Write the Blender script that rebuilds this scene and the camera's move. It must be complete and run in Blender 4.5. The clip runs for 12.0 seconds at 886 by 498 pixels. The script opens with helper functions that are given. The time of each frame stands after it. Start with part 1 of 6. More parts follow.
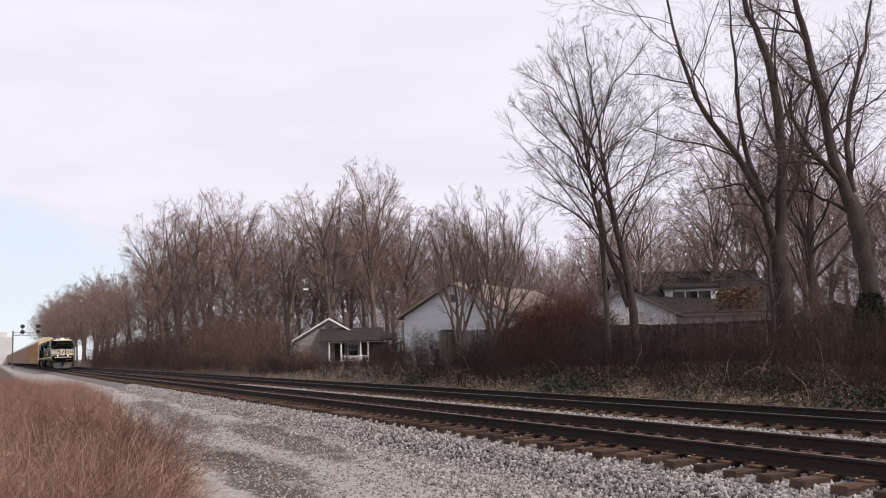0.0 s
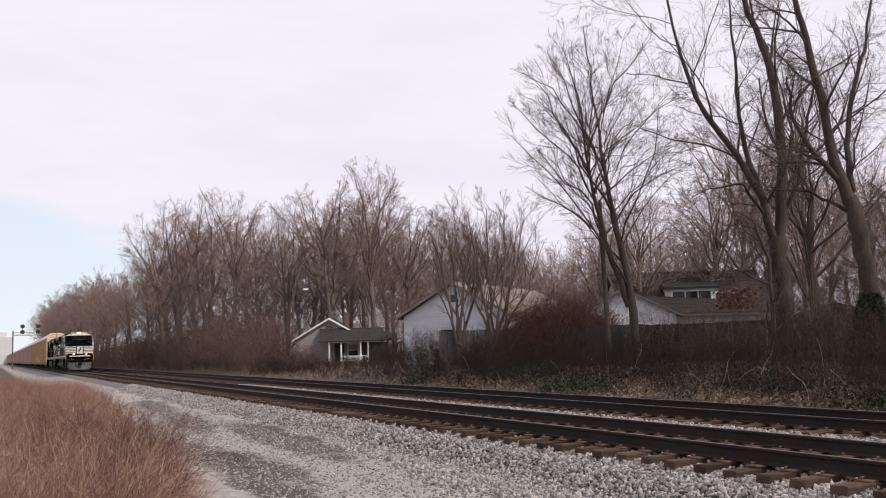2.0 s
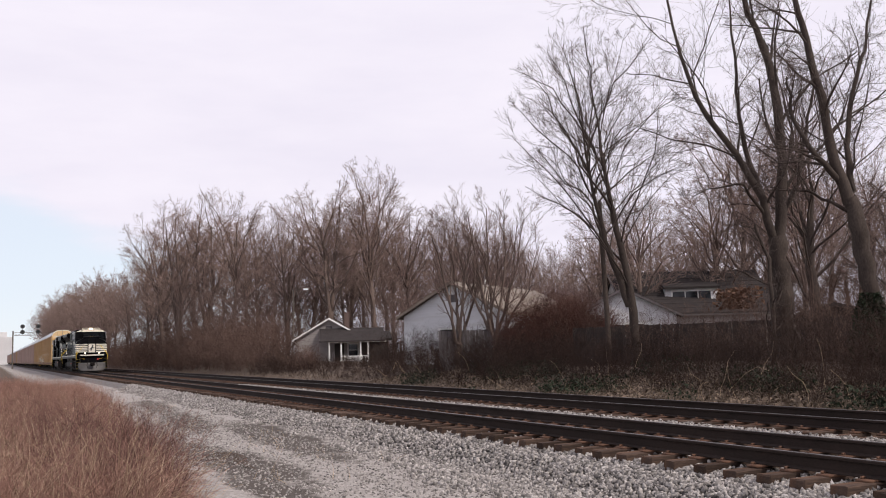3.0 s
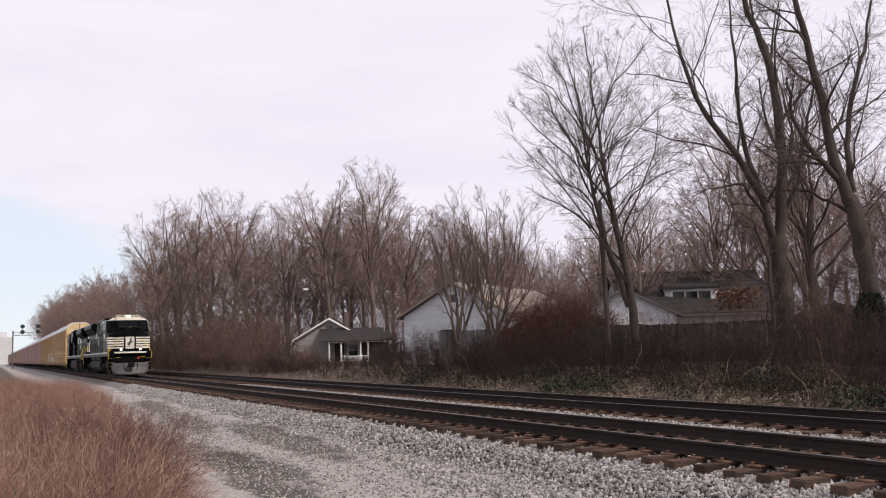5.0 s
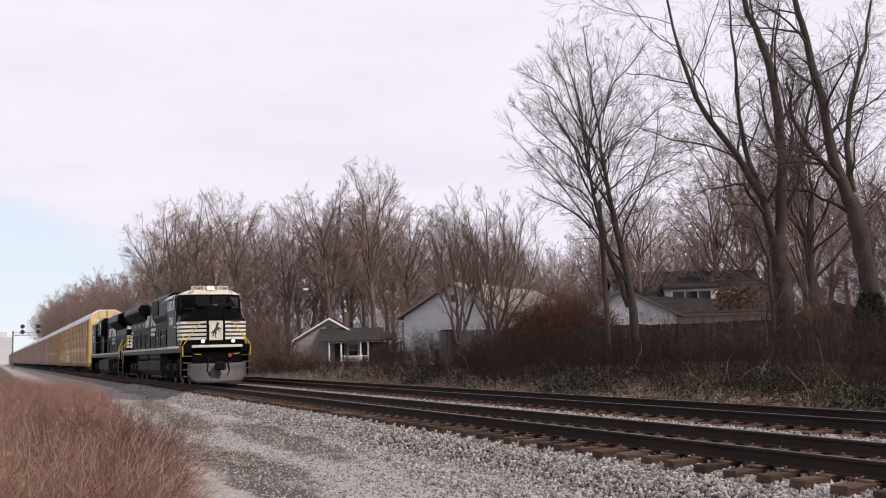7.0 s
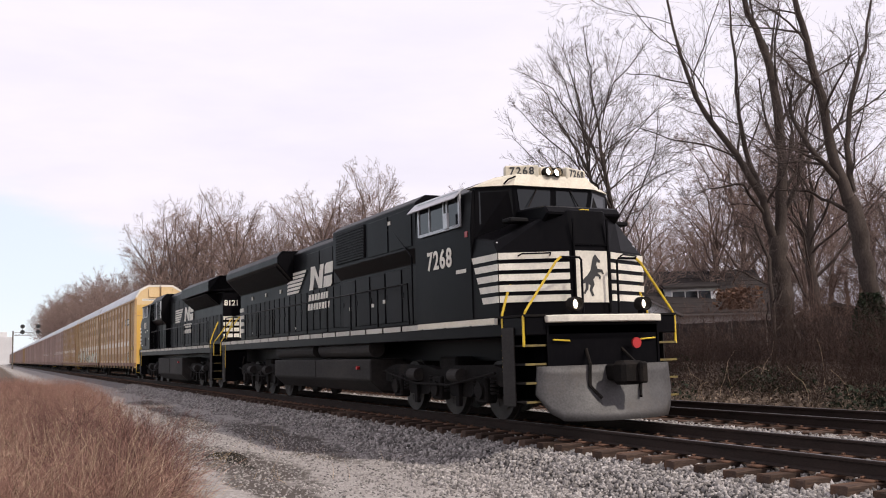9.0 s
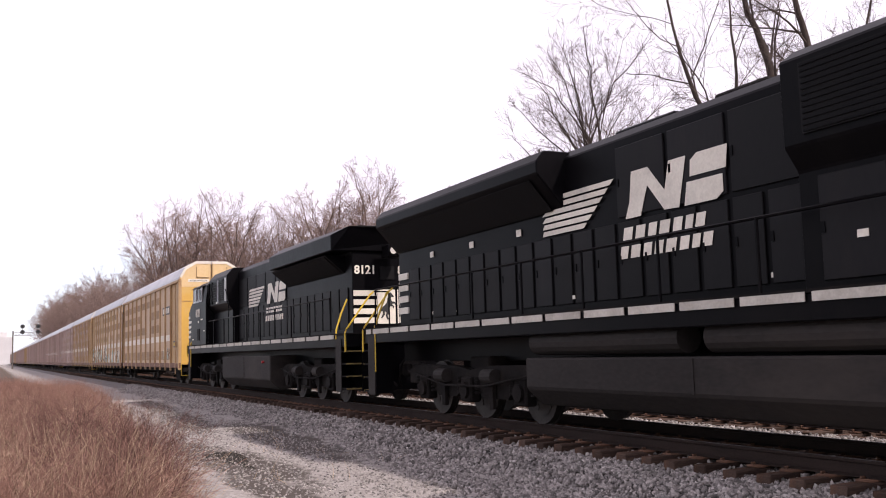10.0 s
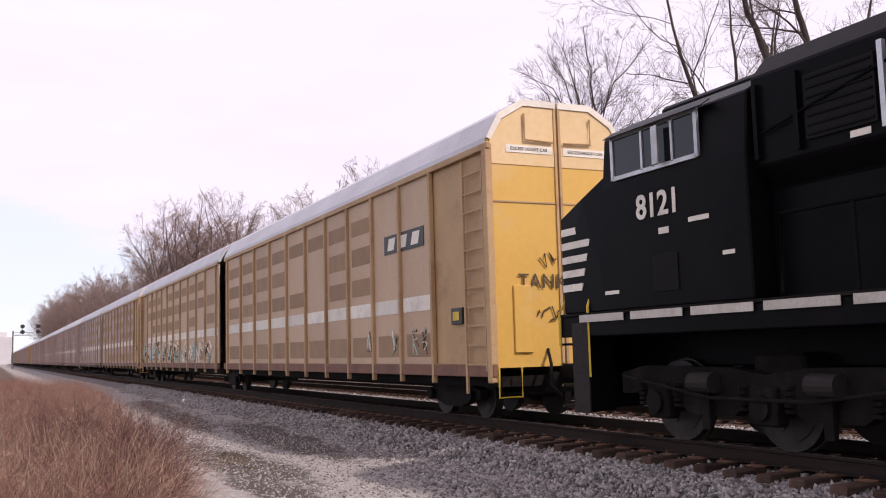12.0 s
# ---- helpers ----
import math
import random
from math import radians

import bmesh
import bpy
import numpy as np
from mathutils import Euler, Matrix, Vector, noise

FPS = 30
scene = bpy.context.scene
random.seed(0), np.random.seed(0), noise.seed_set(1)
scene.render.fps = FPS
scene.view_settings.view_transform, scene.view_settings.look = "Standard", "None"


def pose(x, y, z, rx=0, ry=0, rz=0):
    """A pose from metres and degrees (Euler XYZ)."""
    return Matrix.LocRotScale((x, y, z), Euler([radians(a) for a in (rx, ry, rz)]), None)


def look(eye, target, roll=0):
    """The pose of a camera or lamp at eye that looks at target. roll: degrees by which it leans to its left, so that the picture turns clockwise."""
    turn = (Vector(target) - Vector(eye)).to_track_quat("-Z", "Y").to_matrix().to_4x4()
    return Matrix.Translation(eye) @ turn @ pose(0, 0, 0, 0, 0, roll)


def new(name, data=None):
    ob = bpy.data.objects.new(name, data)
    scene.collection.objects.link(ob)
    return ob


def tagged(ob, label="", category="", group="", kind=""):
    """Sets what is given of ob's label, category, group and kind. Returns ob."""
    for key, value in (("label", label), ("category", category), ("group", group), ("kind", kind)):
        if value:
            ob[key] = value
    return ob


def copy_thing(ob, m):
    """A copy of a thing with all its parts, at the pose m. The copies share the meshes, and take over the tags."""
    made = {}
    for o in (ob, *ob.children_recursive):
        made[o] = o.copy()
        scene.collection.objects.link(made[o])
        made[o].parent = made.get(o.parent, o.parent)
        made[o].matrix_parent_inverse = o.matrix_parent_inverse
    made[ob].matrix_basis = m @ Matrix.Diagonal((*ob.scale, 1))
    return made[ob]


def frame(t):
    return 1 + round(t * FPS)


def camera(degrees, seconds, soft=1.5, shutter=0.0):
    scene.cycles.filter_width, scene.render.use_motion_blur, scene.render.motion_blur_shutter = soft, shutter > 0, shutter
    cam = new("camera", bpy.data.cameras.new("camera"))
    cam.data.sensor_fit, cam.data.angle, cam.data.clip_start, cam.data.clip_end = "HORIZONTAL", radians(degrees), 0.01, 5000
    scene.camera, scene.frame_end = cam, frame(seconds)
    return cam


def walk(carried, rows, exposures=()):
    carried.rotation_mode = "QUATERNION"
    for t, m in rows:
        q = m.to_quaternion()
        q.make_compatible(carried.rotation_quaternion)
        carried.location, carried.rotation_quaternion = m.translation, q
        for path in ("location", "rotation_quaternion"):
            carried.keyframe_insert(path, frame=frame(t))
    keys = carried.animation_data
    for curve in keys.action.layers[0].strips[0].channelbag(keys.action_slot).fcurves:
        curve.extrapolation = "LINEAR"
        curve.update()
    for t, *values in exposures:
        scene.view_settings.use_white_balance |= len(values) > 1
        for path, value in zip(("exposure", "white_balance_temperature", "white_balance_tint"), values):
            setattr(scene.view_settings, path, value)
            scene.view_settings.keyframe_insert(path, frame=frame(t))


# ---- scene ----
# ---- camera ----
TRACK_X, FAR_TRACK_X, SPEED = 9.18, 13.3, 15.09
cam = camera(50.35, 12.0, soft=1.05)
EYE = Vector((0.0, 0.0, 1.29))
YAW, TILT = radians(25.54), radians(6.10)
AIM = EYE + Vector((math.sin(YAW) * math.cos(TILT), math.cos(YAW) * math.cos(TILT), math.sin(TILT)))
CAM_POSE = look(EYE, AIM, -1.59)
walk(cam, [(0.0, CAM_POSE), (12.0, CAM_POSE)], exposures=[(0.0, 0.0, 6650, 12), (7.2, 0.0, 6650, 12), (9.0, 0.1, 6700, 12), (9.6, 0.30, 6700, 17), (10.5, 0.36, 6700, 20), (11.3, 0.30, 6650, 22), (12.0, 0.15, 6650, 22)])

# ---- sky and sun ----
SUN_DIR = Vector((0.34, -0.62, 0.71)).normalized()
world = bpy.data.worlds.new("sky")
scene.world = world
world.use_nodes = True


def build_sky():
    nt = world.node_tree
    nt.nodes.clear()
    n = nt.nodes.new
    out, bg = n("ShaderNodeOutputWorld"), n("ShaderNodeBackground")
    tex = n("ShaderNodeTexSky")
    tex.sky_type, tex.sun_disc = "NISHITA", False
    tex.sun_elevation = math.asin(SUN_DIR.z)
    tex.sun_rotation = math.atan2(SUN_DIR.x, SUN_DIR.y)
    tex.air_density, tex.dust_density, tex.ozone_density = 1.0, 0.1, 4.0
    co = n("ShaderNodeTexCoord")
    # a high thin cloud deck whose edge leaves clear sky low in the north west
    edge = n("ShaderNodeVectorMath")
    edge.operation = "DOT_PRODUCT"
    edge.inputs[1].default_value = (0.367, -0.154, 0.917)
    noi = n("ShaderNodeTexNoise")
    noi.inputs["Scale"].default_value, noi.inputs["Detail"].default_value = 5.0, 6.0
    noi.inputs["Roughness"].default_value = 0.55
    mapn = n("ShaderNodeMapping")
    mapn.inputs["Scale"].default_value = (1.0, 1.0, 4.0)
    wob = n("ShaderNodeMath")
    wob.operation = "MULTIPLY_ADD"
    wob.inputs[1].default_value = 0.10
    ramp = n("ShaderNodeMapRange")
    ramp.interpolation_type = "SMOOTHSTEP"
    ramp.inputs["From Min"].default_value, ramp.inputs["From Max"].default_value = 0.028, 0.075
    ramp.inputs["To Min"].default_value = 0.12
    cloud = n("ShaderNodeMix")
    cloud.data_type = "RGBA"
    cloud.inputs["A"].default_value, cloud.inputs["B"].default_value = (8.0, 7.8, 9.2, 1), (10.0, 9.7, 10.7, 1)
    mix = n("ShaderNodeMix")
    mix.data_type = "RGBA"
    bg.inputs["Strength"].default_value = 0.098
    ln = nt.links.new
    ln(co.outputs["Generated"], edge.inputs[0])
    ln(co.outputs["Generated"], mapn.inputs["Vector"])
    ln(mapn.outputs["Vector"], noi.inputs["Vector"])
    ln(noi.outputs["Fac"], wob.inputs[0])
    ln(edge.outputs["Value"], wob.inputs[2])
    ln(wob.outputs["Value"], ramp.inputs["Value"])
    ln(noi.outputs["Fac"], cloud.inputs["Factor"])
    ln(ramp.outputs["Result"], mix.inputs["Factor"])
    veil = n("ShaderNodeMix")
    veil.data_type = "RGBA"
    veil.inputs["Factor"].default_value, veil.inputs["B"].default_value = 0.78, (8.7, 9.7, 10.8, 1)
    ln(tex.outputs["Color"], veil.inputs["A"])
    ln(veil.outputs["Result"], mix.inputs["A"])
    ln(cloud.outputs["Result"], mix.inputs["B"])
    ln(mix.outputs["Result"], bg.inputs["Color"])
    ln(bg.outputs["Background"], out.inputs["Surface"])


build_sky()
sun_data = bpy.data.lights.new("sun", "SUN")
sun_data.energy, sun_data.angle, sun_data.color = 2.9, radians(2.0), (1.0, 0.95, 0.87)
sun = new("sun", sun_data)
sun.matrix_world = look(SUN_DIR * 200, (0, 0, 0))


# ---- materials ----
def material(name, color, color2=None, rough=0.7, metal=0.0, scale=4.0, fine=40.0, bump=0.2, spread=0.12, stain=None,
             spec=0.5, island=False, stretch=(1, 1, 1), bump_dist=0.01):
    """Two scales of variation between two colours, a stain colour, object randomness and fine relief."""
    m = bpy.data.materials.new(name)
    m.use_nodes = True
    nt = m.node_tree
    b = nt.nodes["Principled BSDF"]
    n, ln = nt.nodes.new, nt.links.new
    color2 = color2 or tuple(c * 0.72 for c in color)
    co, mp = n("ShaderNodeTexCoord"), n("ShaderNodeMapping")
    mp.inputs["Scale"].default_value = stretch
    ln(co.outputs["Object"], mp.inputs["Vector"])
    big, small = n("ShaderNodeTexNoise"), n("ShaderNodeTexNoise")
    for tex, sc, de in ((big, scale, 4.0), (small, fine, 3.0)):
        tex.inputs["Scale"].default_value, tex.inputs["Detail"].default_value = sc, de
        ln(mp.outputs["Vector"], tex.inputs["Vector"])
    mix = n("ShaderNodeMix")
    mix.data_type = "RGBA"
    mix.inputs["A"].default_value, mix.inputs["B"].default_value = (*color, 1), (*color2, 1)
    add = n("ShaderNodeMath")
    add.operation = "MULTIPLY_ADD"
    add.inputs[1].default_value = 0.5
    half = n("ShaderNodeMath")
    half.operation = "MULTIPLY"
    half.inputs[1].default_value = 0.5
    ln(small.outputs["Fac"], half.inputs[0])
    ln(big.outputs["Fac"], add.inputs[0])
    ln(half.outputs["Value"], add.inputs[2])
    rng = n("ShaderNodeMapRange")
    rng.inputs["From Min"].default_value, rng.inputs["From Max"].default_value = 0.35, 0.65
    ln(add.outputs["Value"], rng.inputs["Value"])
    ln(rng.outputs["Result"], mix.inputs["Factor"])
    last = mix.outputs["Result"]
    if stain:
        st = n("ShaderNodeTexNoise")
        st.inputs["Scale"].default_value, st.inputs["Detail"].default_value = scale * 0.6, 6.0
        st.inputs["Roughness"].default_value = 0.7
        ln(mp.outputs["Vector"], st.inputs["Vector"])
        sr = n("ShaderNodeMapRange")
        sr.inputs["From Min"].default_value, sr.inputs["From Max"].default_value = 0.52, 0.72
        sr.inputs["To Max"].default_value = 0.75
        ln(st.outputs["Fac"], sr.inputs["Value"])
        m2 = n("ShaderNodeMix")
        m2.data_type = "RGBA"
        m2.inputs["B"].default_value = (*stain, 1)
        ln(sr.outputs["Result"], m2.inputs["Factor"])
        ln(last, m2.inputs["A"])
        last = m2.outputs["Result"]
    hsv = n("ShaderNodeHueSaturation")
    val = n("ShaderNodeMapRange")
    val.inputs["To Min"].default_value, val.inputs["To Max"].default_value = 1 - spread, 1 + spread
    if island:
        geo = n("ShaderNodeNewGeometry")
        ln(geo.outputs["Random Per Island"], val.inputs["Value"])
    else:
        info = n("ShaderNodeObjectInfo")
        ln(info.outputs["Random"], val.inputs["Value"])
    ln(val.outputs["Result"], hsv.inputs["Value"])
    ln(last, hsv.inputs["Color"])
    ln(hsv.outputs["Color"], b.inputs["Base Color"])
    rr = n("ShaderNodeMapRange")
    rr.inputs["To Min"].default_value, rr.inputs["To Max"].default_value = max(0.02, rough - 0.12), min(1, rough + 0.12)
    ln(add.outputs["Value"], rr.inputs["Value"])
    ln(rr.outputs["Result"], b.inputs["Roughness"])
    b.inputs["Metallic"].default_value, b.inputs["Specular IOR Level"].default_value = metal, spec
    if bump:
        bp = n("ShaderNodeBump")
        bp.inputs["Strength"].default_value, bp.inputs["Distance"].default_value = bump, bump_dist
        ln(small.outputs["Fac"], bp.inputs["Height"])
        ln(bp.outputs["Normal"], b.inputs["Normal"])
    return m


def glow(name, color, strength):
    m = bpy.data.materials.new(name)
    m.use_nodes = True
    b = m.node_tree.nodes["Principled BSDF"]
    b.inputs["Base Color"].default_value = (*color, 1)
    b.inputs["Emission Color"].default_value = (*color, 1)
    b.inputs["Emission Strength"].default_value = strength
    return m


def glass(name, tint=(0.02, 0.025, 0.03), rough=0.04):
    m = bpy.data.materials.new(name)
    m.use_nodes = True
    b = m.node_tree.nodes["Principled BSDF"]
    b.inputs["Base Color"].default_value = (*tint, 1)
    b.inputs["Roughness"].default_value = rough
    b.inputs["Specular IOR Level"].default_value = 0.4
    return m


M_BARK = material("grey_brown_bark", (0.085, 0.066, 0.057), (0.042, 0.033, 0.029), 0.95, scale=3, fine=30, bump=0.6, stretch=(1, 1, 0.3), spec=0.1)
# bark of the wood: distance haze is put into the colour as a paler brown
M_BARK_FAR = material("haze_paled_bark", (0.185, 0.138, 0.118), (0.110, 0.081, 0.070), 0.95, scale=1, fine=10, bump=0.4, stretch=(1, 1, 0.3), spec=0.1)
M_TWIG_NEAR = material("dark_bare_twigs", (0.125, 0.096, 0.086), (0.070, 0.054, 0.049), 0.95, scale=0.4, fine=3, bump=0, island=True, spread=0.3, spec=0.1)
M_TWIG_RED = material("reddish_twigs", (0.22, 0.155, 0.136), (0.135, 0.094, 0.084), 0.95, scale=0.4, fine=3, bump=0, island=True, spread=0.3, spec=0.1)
# twigs of the wood, lightened in their colour to stand in for haze
M_TWIG_FAR = material("haze_paled_twigs", (0.300, 0.215, 0.186), (0.185, 0.130, 0.113), 0.95, scale=0.2, fine=2, bump=0, island=True, spread=0.3, spec=0.1)
M_BRIAR = material("dark_red_briar", (0.17, 0.090, 0.075), (0.10, 0.055, 0.048), 0.95, scale=0.5, fine=3, bump=0, island=True, spread=0.4, spec=0.1)
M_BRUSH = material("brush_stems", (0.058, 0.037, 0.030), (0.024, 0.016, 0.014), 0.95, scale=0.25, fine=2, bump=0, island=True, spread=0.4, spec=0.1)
M_EDGE = material("soft_brown_thicket", (0.150, 0.098, 0.080), (0.075, 0.048, 0.040), 0.95, scale=0.25, fine=2, bump=0, island=True, spread=0.4, spec=0.1)
M_BRAMBLE = material("dark_bramble", (0.105, 0.052, 0.042), (0.055, 0.028, 0.024), 0.95, scale=0.5, fine=3, bump=0, island=True, spread=0.4, spec=0.1)
M_GRASS = material("dry_red_grass", (0.345, 0.200, 0.155), (0.19, 0.105, 0.085), 0.9, scale=0.6, fine=5, bump=0, island=True, spread=0.45, spec=0.15)
M_STRAW = material("pale_straw", (0.52, 0.40, 0.28), (0.38, 0.27, 0.18), 0.9, scale=0.6, fine=5, bump=0, island=True, spread=0.3, spec=0.15)
M_GREEN = material("winter_green", (0.022, 0.032, 0.015), (0.012, 0.018, 0.009), 0.8, scale=1, fine=6, bump=0, island=True, spread=0.4, spec=0.3)
M_LITTER = material("leaf_litter", (0.22, 0.17, 0.13), (0.12, 0.088, 0.068), 0.95, scale=1, fine=6, bump=0, island=True, spread=0.5, spec=0.1)
M_STONE = material("limestone_ballast", (0.345, 0.318, 0.300), (0.155, 0.140, 0.132), 0.9, scale=6, fine=60, bump=0.3, island=True, spread=0.6, spec=0.2)
M_TIE = material("creosoted_oak", (0.085, 0.055, 0.041), (0.032, 0.023, 0.020), 0.92, scale=3, fine=40, bump=0.7, spread=0.35, stretch=(0.25, 2, 2), stain=(0.12, 0.066, 0.042), spec=0.12)
M_RAIL = material("brown_rail_steel", (0.036, 0.024, 0.020), (0.022, 0.016, 0.014), 0.85, spec=0.15, scale=4, fine=60, bump=0.2, stretch=(1, 0.3, 1))
M_RAILTOP = material("polished_rail_head", (0.20, 0.185, 0.185), (0.14, 0.13, 0.13), 0.48, metal=0.9, scale=6, fine=60, bump=0.05, stretch=(1, 0.1, 1))
M_RUST = material("rusty_steel", (0.17, 0.083, 0.048), (0.09, 0.05, 0.034), 0.85, metal=0.2, scale=5, fine=60, bump=0.3)


# ---- mesh helpers ----
def mesh_of(name, verts, faces, mat, smooth=False):
    me = bpy.data.meshes.new(name)
    me.from_pydata(verts, [], faces)
    me.materials.append(mat)
    if smooth:
        me.polygons.foreach_set("use_smooth", [True] * len(me.polygons))
    me.update()
    return me


def mesh_np(name, v, quads, mat, smooth=False):
    """A mesh from numpy arrays of corners and of faces with equal corner counts."""
    me = bpy.data.meshes.new(name)
    nf, k = quads.shape
    me.vertices.add(len(v))
    me.vertices.foreach_set("co", np.ascontiguousarray(v, np.float32).ravel())
    me.loops.add(nf * k)
    me.loops.foreach_set("vertex_index", np.ascontiguousarray(quads, np.int32).ravel())
    me.polygons.add(nf)
    me.polygons.foreach_set("loop_start", np.arange(nf, dtype=np.int32) * k)
    me.polygons.foreach_set("loop_total", np.full(nf, k, np.int32))
    me.materials.append(mat)
    if smooth:
        me.polygons.foreach_set("use_smooth", np.ones(nf, bool))
    me.update(calc_edges=True)
    me.validate()
    return me


def child(ob, parent):
    ob.parent = parent
    return ob


def part(name, bm, mat, parent, label=""):
    me = bpy.data.meshes.new(name)
    bm.normal_update()
    bm.to_mesh(me)
    bm.free()
    me.materials.append(mat)
    ob = child(new(name, me), parent)
    return tagged(ob, label) if label else ob


def base(name, m, label, category, group="", kind=""):
    ob = new(name)
    ob.empty_display_size = 0.2
    ob.matrix_world = m
    return tagged(ob, label, category, group, kind)


def box(bm, x0, x1, y0, y1, z0, z1, bev=0.0):
    vs = [bm.verts.new((x, y, z)) for x in (x0, x1) for y in (y0, y1) for z in (z0, z1)]
    fs = [bm.faces.new([vs[i] for i in f]) for f in ((0, 1, 3, 2), (4, 6, 7, 5), (0, 4, 5, 1), (2, 3, 7, 6), (0, 2, 6, 4), (1, 5, 7, 3))]
    if bev:
        bmesh.ops.bevel(bm, geom=list({e for f in fs for e in f.edges}), offset=bev, segments=1, affect="EDGES")
    return bm


def boxes(*rows, bev=0.0):
    bm = bmesh.new()
    for r in rows:
        box(bm, *r, bev=bev)
    return bm


def prism(profile, a0, a1, axis="y", bev=0.0, bm=None):
    """A profile pushed along an axis. axis y: profile (x, z); x: (y, z); z: (x, y)."""
    bm = bm or bmesh.new()
    put = {"y": lambda p, a: (p[0], a, p[1]), "x": lambda p, a: (a, p[0], p[1]), "z": lambda p, a: (p[0], p[1], a)}[axis]
    r0 = [bm.verts.new(put(p, a0)) for p in profile]
    r1 = [bm.verts.new(put(p, a1)) for p in profile]
    k = len(profile)
    fs = [bm.faces.new((r0[i], r0[(i + 1) % k], r1[(i + 1) % k], r1[i])) for i in range(k)]
    fs += [bm.faces.new(r0[::-1]), bm.faces.new(r1)]
    bmesh.ops.recalc_face_normals(bm, faces=fs)
    if bev:
        bmesh.ops.bevel(bm, geom=list({e for f in fs for e in f.edges}), offset=bev, segments=1, affect="EDGES")
    return bm


def disc(bm, c, r, half, axis="x", k=24, r2=None):
    """A cylinder round an axis through c."""
    rings = []
    for s, rad in ((-half, r), (half, r if r2 is None else r2)):
        ring = []
        for i in range(k):
            a = 2 * math.pi * i / k
            u, w = rad * math.cos(a), rad * math.sin(a)
            off = {"x": (s, u, w), "y": (u, s, w), "z": (u, w, s)}[axis]
            ring.append(bm.verts.new(Vector(c) + Vector(off)))
        rings.append(ring)
    fs = [bm.faces.new((rings[0][i], rings[0][(i + 1) % k], rings[1][(i + 1) % k], rings[1][i])) for i in range(k)]
    fs += [bm.faces.new(rings[0][::-1]), bm.faces.new(rings[1])]
    bmesh.ops.recalc_face_normals(bm, faces=fs)
    return bm


def pipe(bm, pts, r, k=6):
    pts = [Vector(p) for p in pts]
    rings = []
    for i, p in enumerate(pts):
        d = (pts[min(i + 1, len(pts) - 1)] - pts[max(i - 1, 0)]).normalized()
        u = d.cross(Vector((0.31, 0.2, 0.93)) if abs(d.z) < 0.9 else Vector((1, 0, 0))).normalized()
        w = d.cross(u)
        rings.append([bm.verts.new(p + r * (math.cos(6.2832 * j / k) * u + math.sin(6.2832 * j / k) * w)) for j in range(k)])
    for a, b in zip(rings, rings[1:]):
        for j in range(k):
            bm.faces.new((a[j], a[(j + 1) % k], b[(j + 1) % k], b[j]))
    bm.faces.new(rings[0][::-1]), bm.faces.new(rings[-1])
    return bm


def tubes(paths, radii, sides=3):
    """Corner and face arrays of many tubes: paths (N, S, 3), radii (N, S)."""
    n, s, _ = paths.shape
    d = np.gradient(paths, axis=1)
    d /= np.linalg.norm(d, axis=2, keepdims=True) + 1e-9
    ref = np.where(np.abs(d[..., 2:3]) > 0.9, np.array([1.0, 0, 0]), np.array([0, 0, 1.0]))
    u = np.cross(d, ref)
    u /= np.linalg.norm(u, axis=2, keepdims=True) + 1e-9
    w = np.cross(d, u)
    ang = np.arange(sides) * 2 * np.pi / sides
    v = paths[:, :, None] + radii[:, :, None, None] * (np.cos(ang)[:, None] * u[:, :, None] + np.sin(ang)[:, None] * w[:, :, None])
    idx = np.arange(n * s * sides).reshape(n, s, sides)
    a, b = idx[:, :-1], idx[:, 1:]
    f = np.stack([a, np.roll(a, -1, 2), np.roll(b, -1, 2), b], -1).reshape(-1, 4)
    return v.reshape(-1, 3), f


def join(pieces):
    vs, fs, o = [], [], 0
    for v, f in pieces:
        vs.append(v), fs.append(f + o)
        o += len(v)
    return np.concatenate(vs), np.concatenate(fs)


def unit(a):
    return a / (np.linalg.norm(a, axis=-1, keepdims=True) + 1e-9)


# ---- ground ----
GROUND_X = [-400, -60, -20, -8, -2, 1, 2.6, 3.4, 4.6, 5.6, 6.9, 7.6, 15.0, 16.2, 17.2, 18.6, 20.5, 23.0, 27.0, 60.0, 400]
GROUND_Z = [-0.8, -0.7, -0.55, -0.4, -0.33, -0.38, -0.58, -0.66, -0.69, -0.68, -0.67, -0.47, -0.45, -0.55, -0.52, -0.28, 0.05, 0.35, 0.40, 0.35, 0.2]


def ground_z(x, y):
    z = np.interp(x, GROUND_X, GROUND_Z)
    near = np.clip((np.abs(np.asarray(x) - 9.5) - 7.0) / 4, 0, 1)
    return z + near * (0.05 * np.sin(np.asarray(x) * 0.9 + np.asarray(y) * 0.23) + 0.05 * np.sin(np.asarray(y) * 0.61 + 1.3 * np.sin(np.asarray(x) * 0.5)))


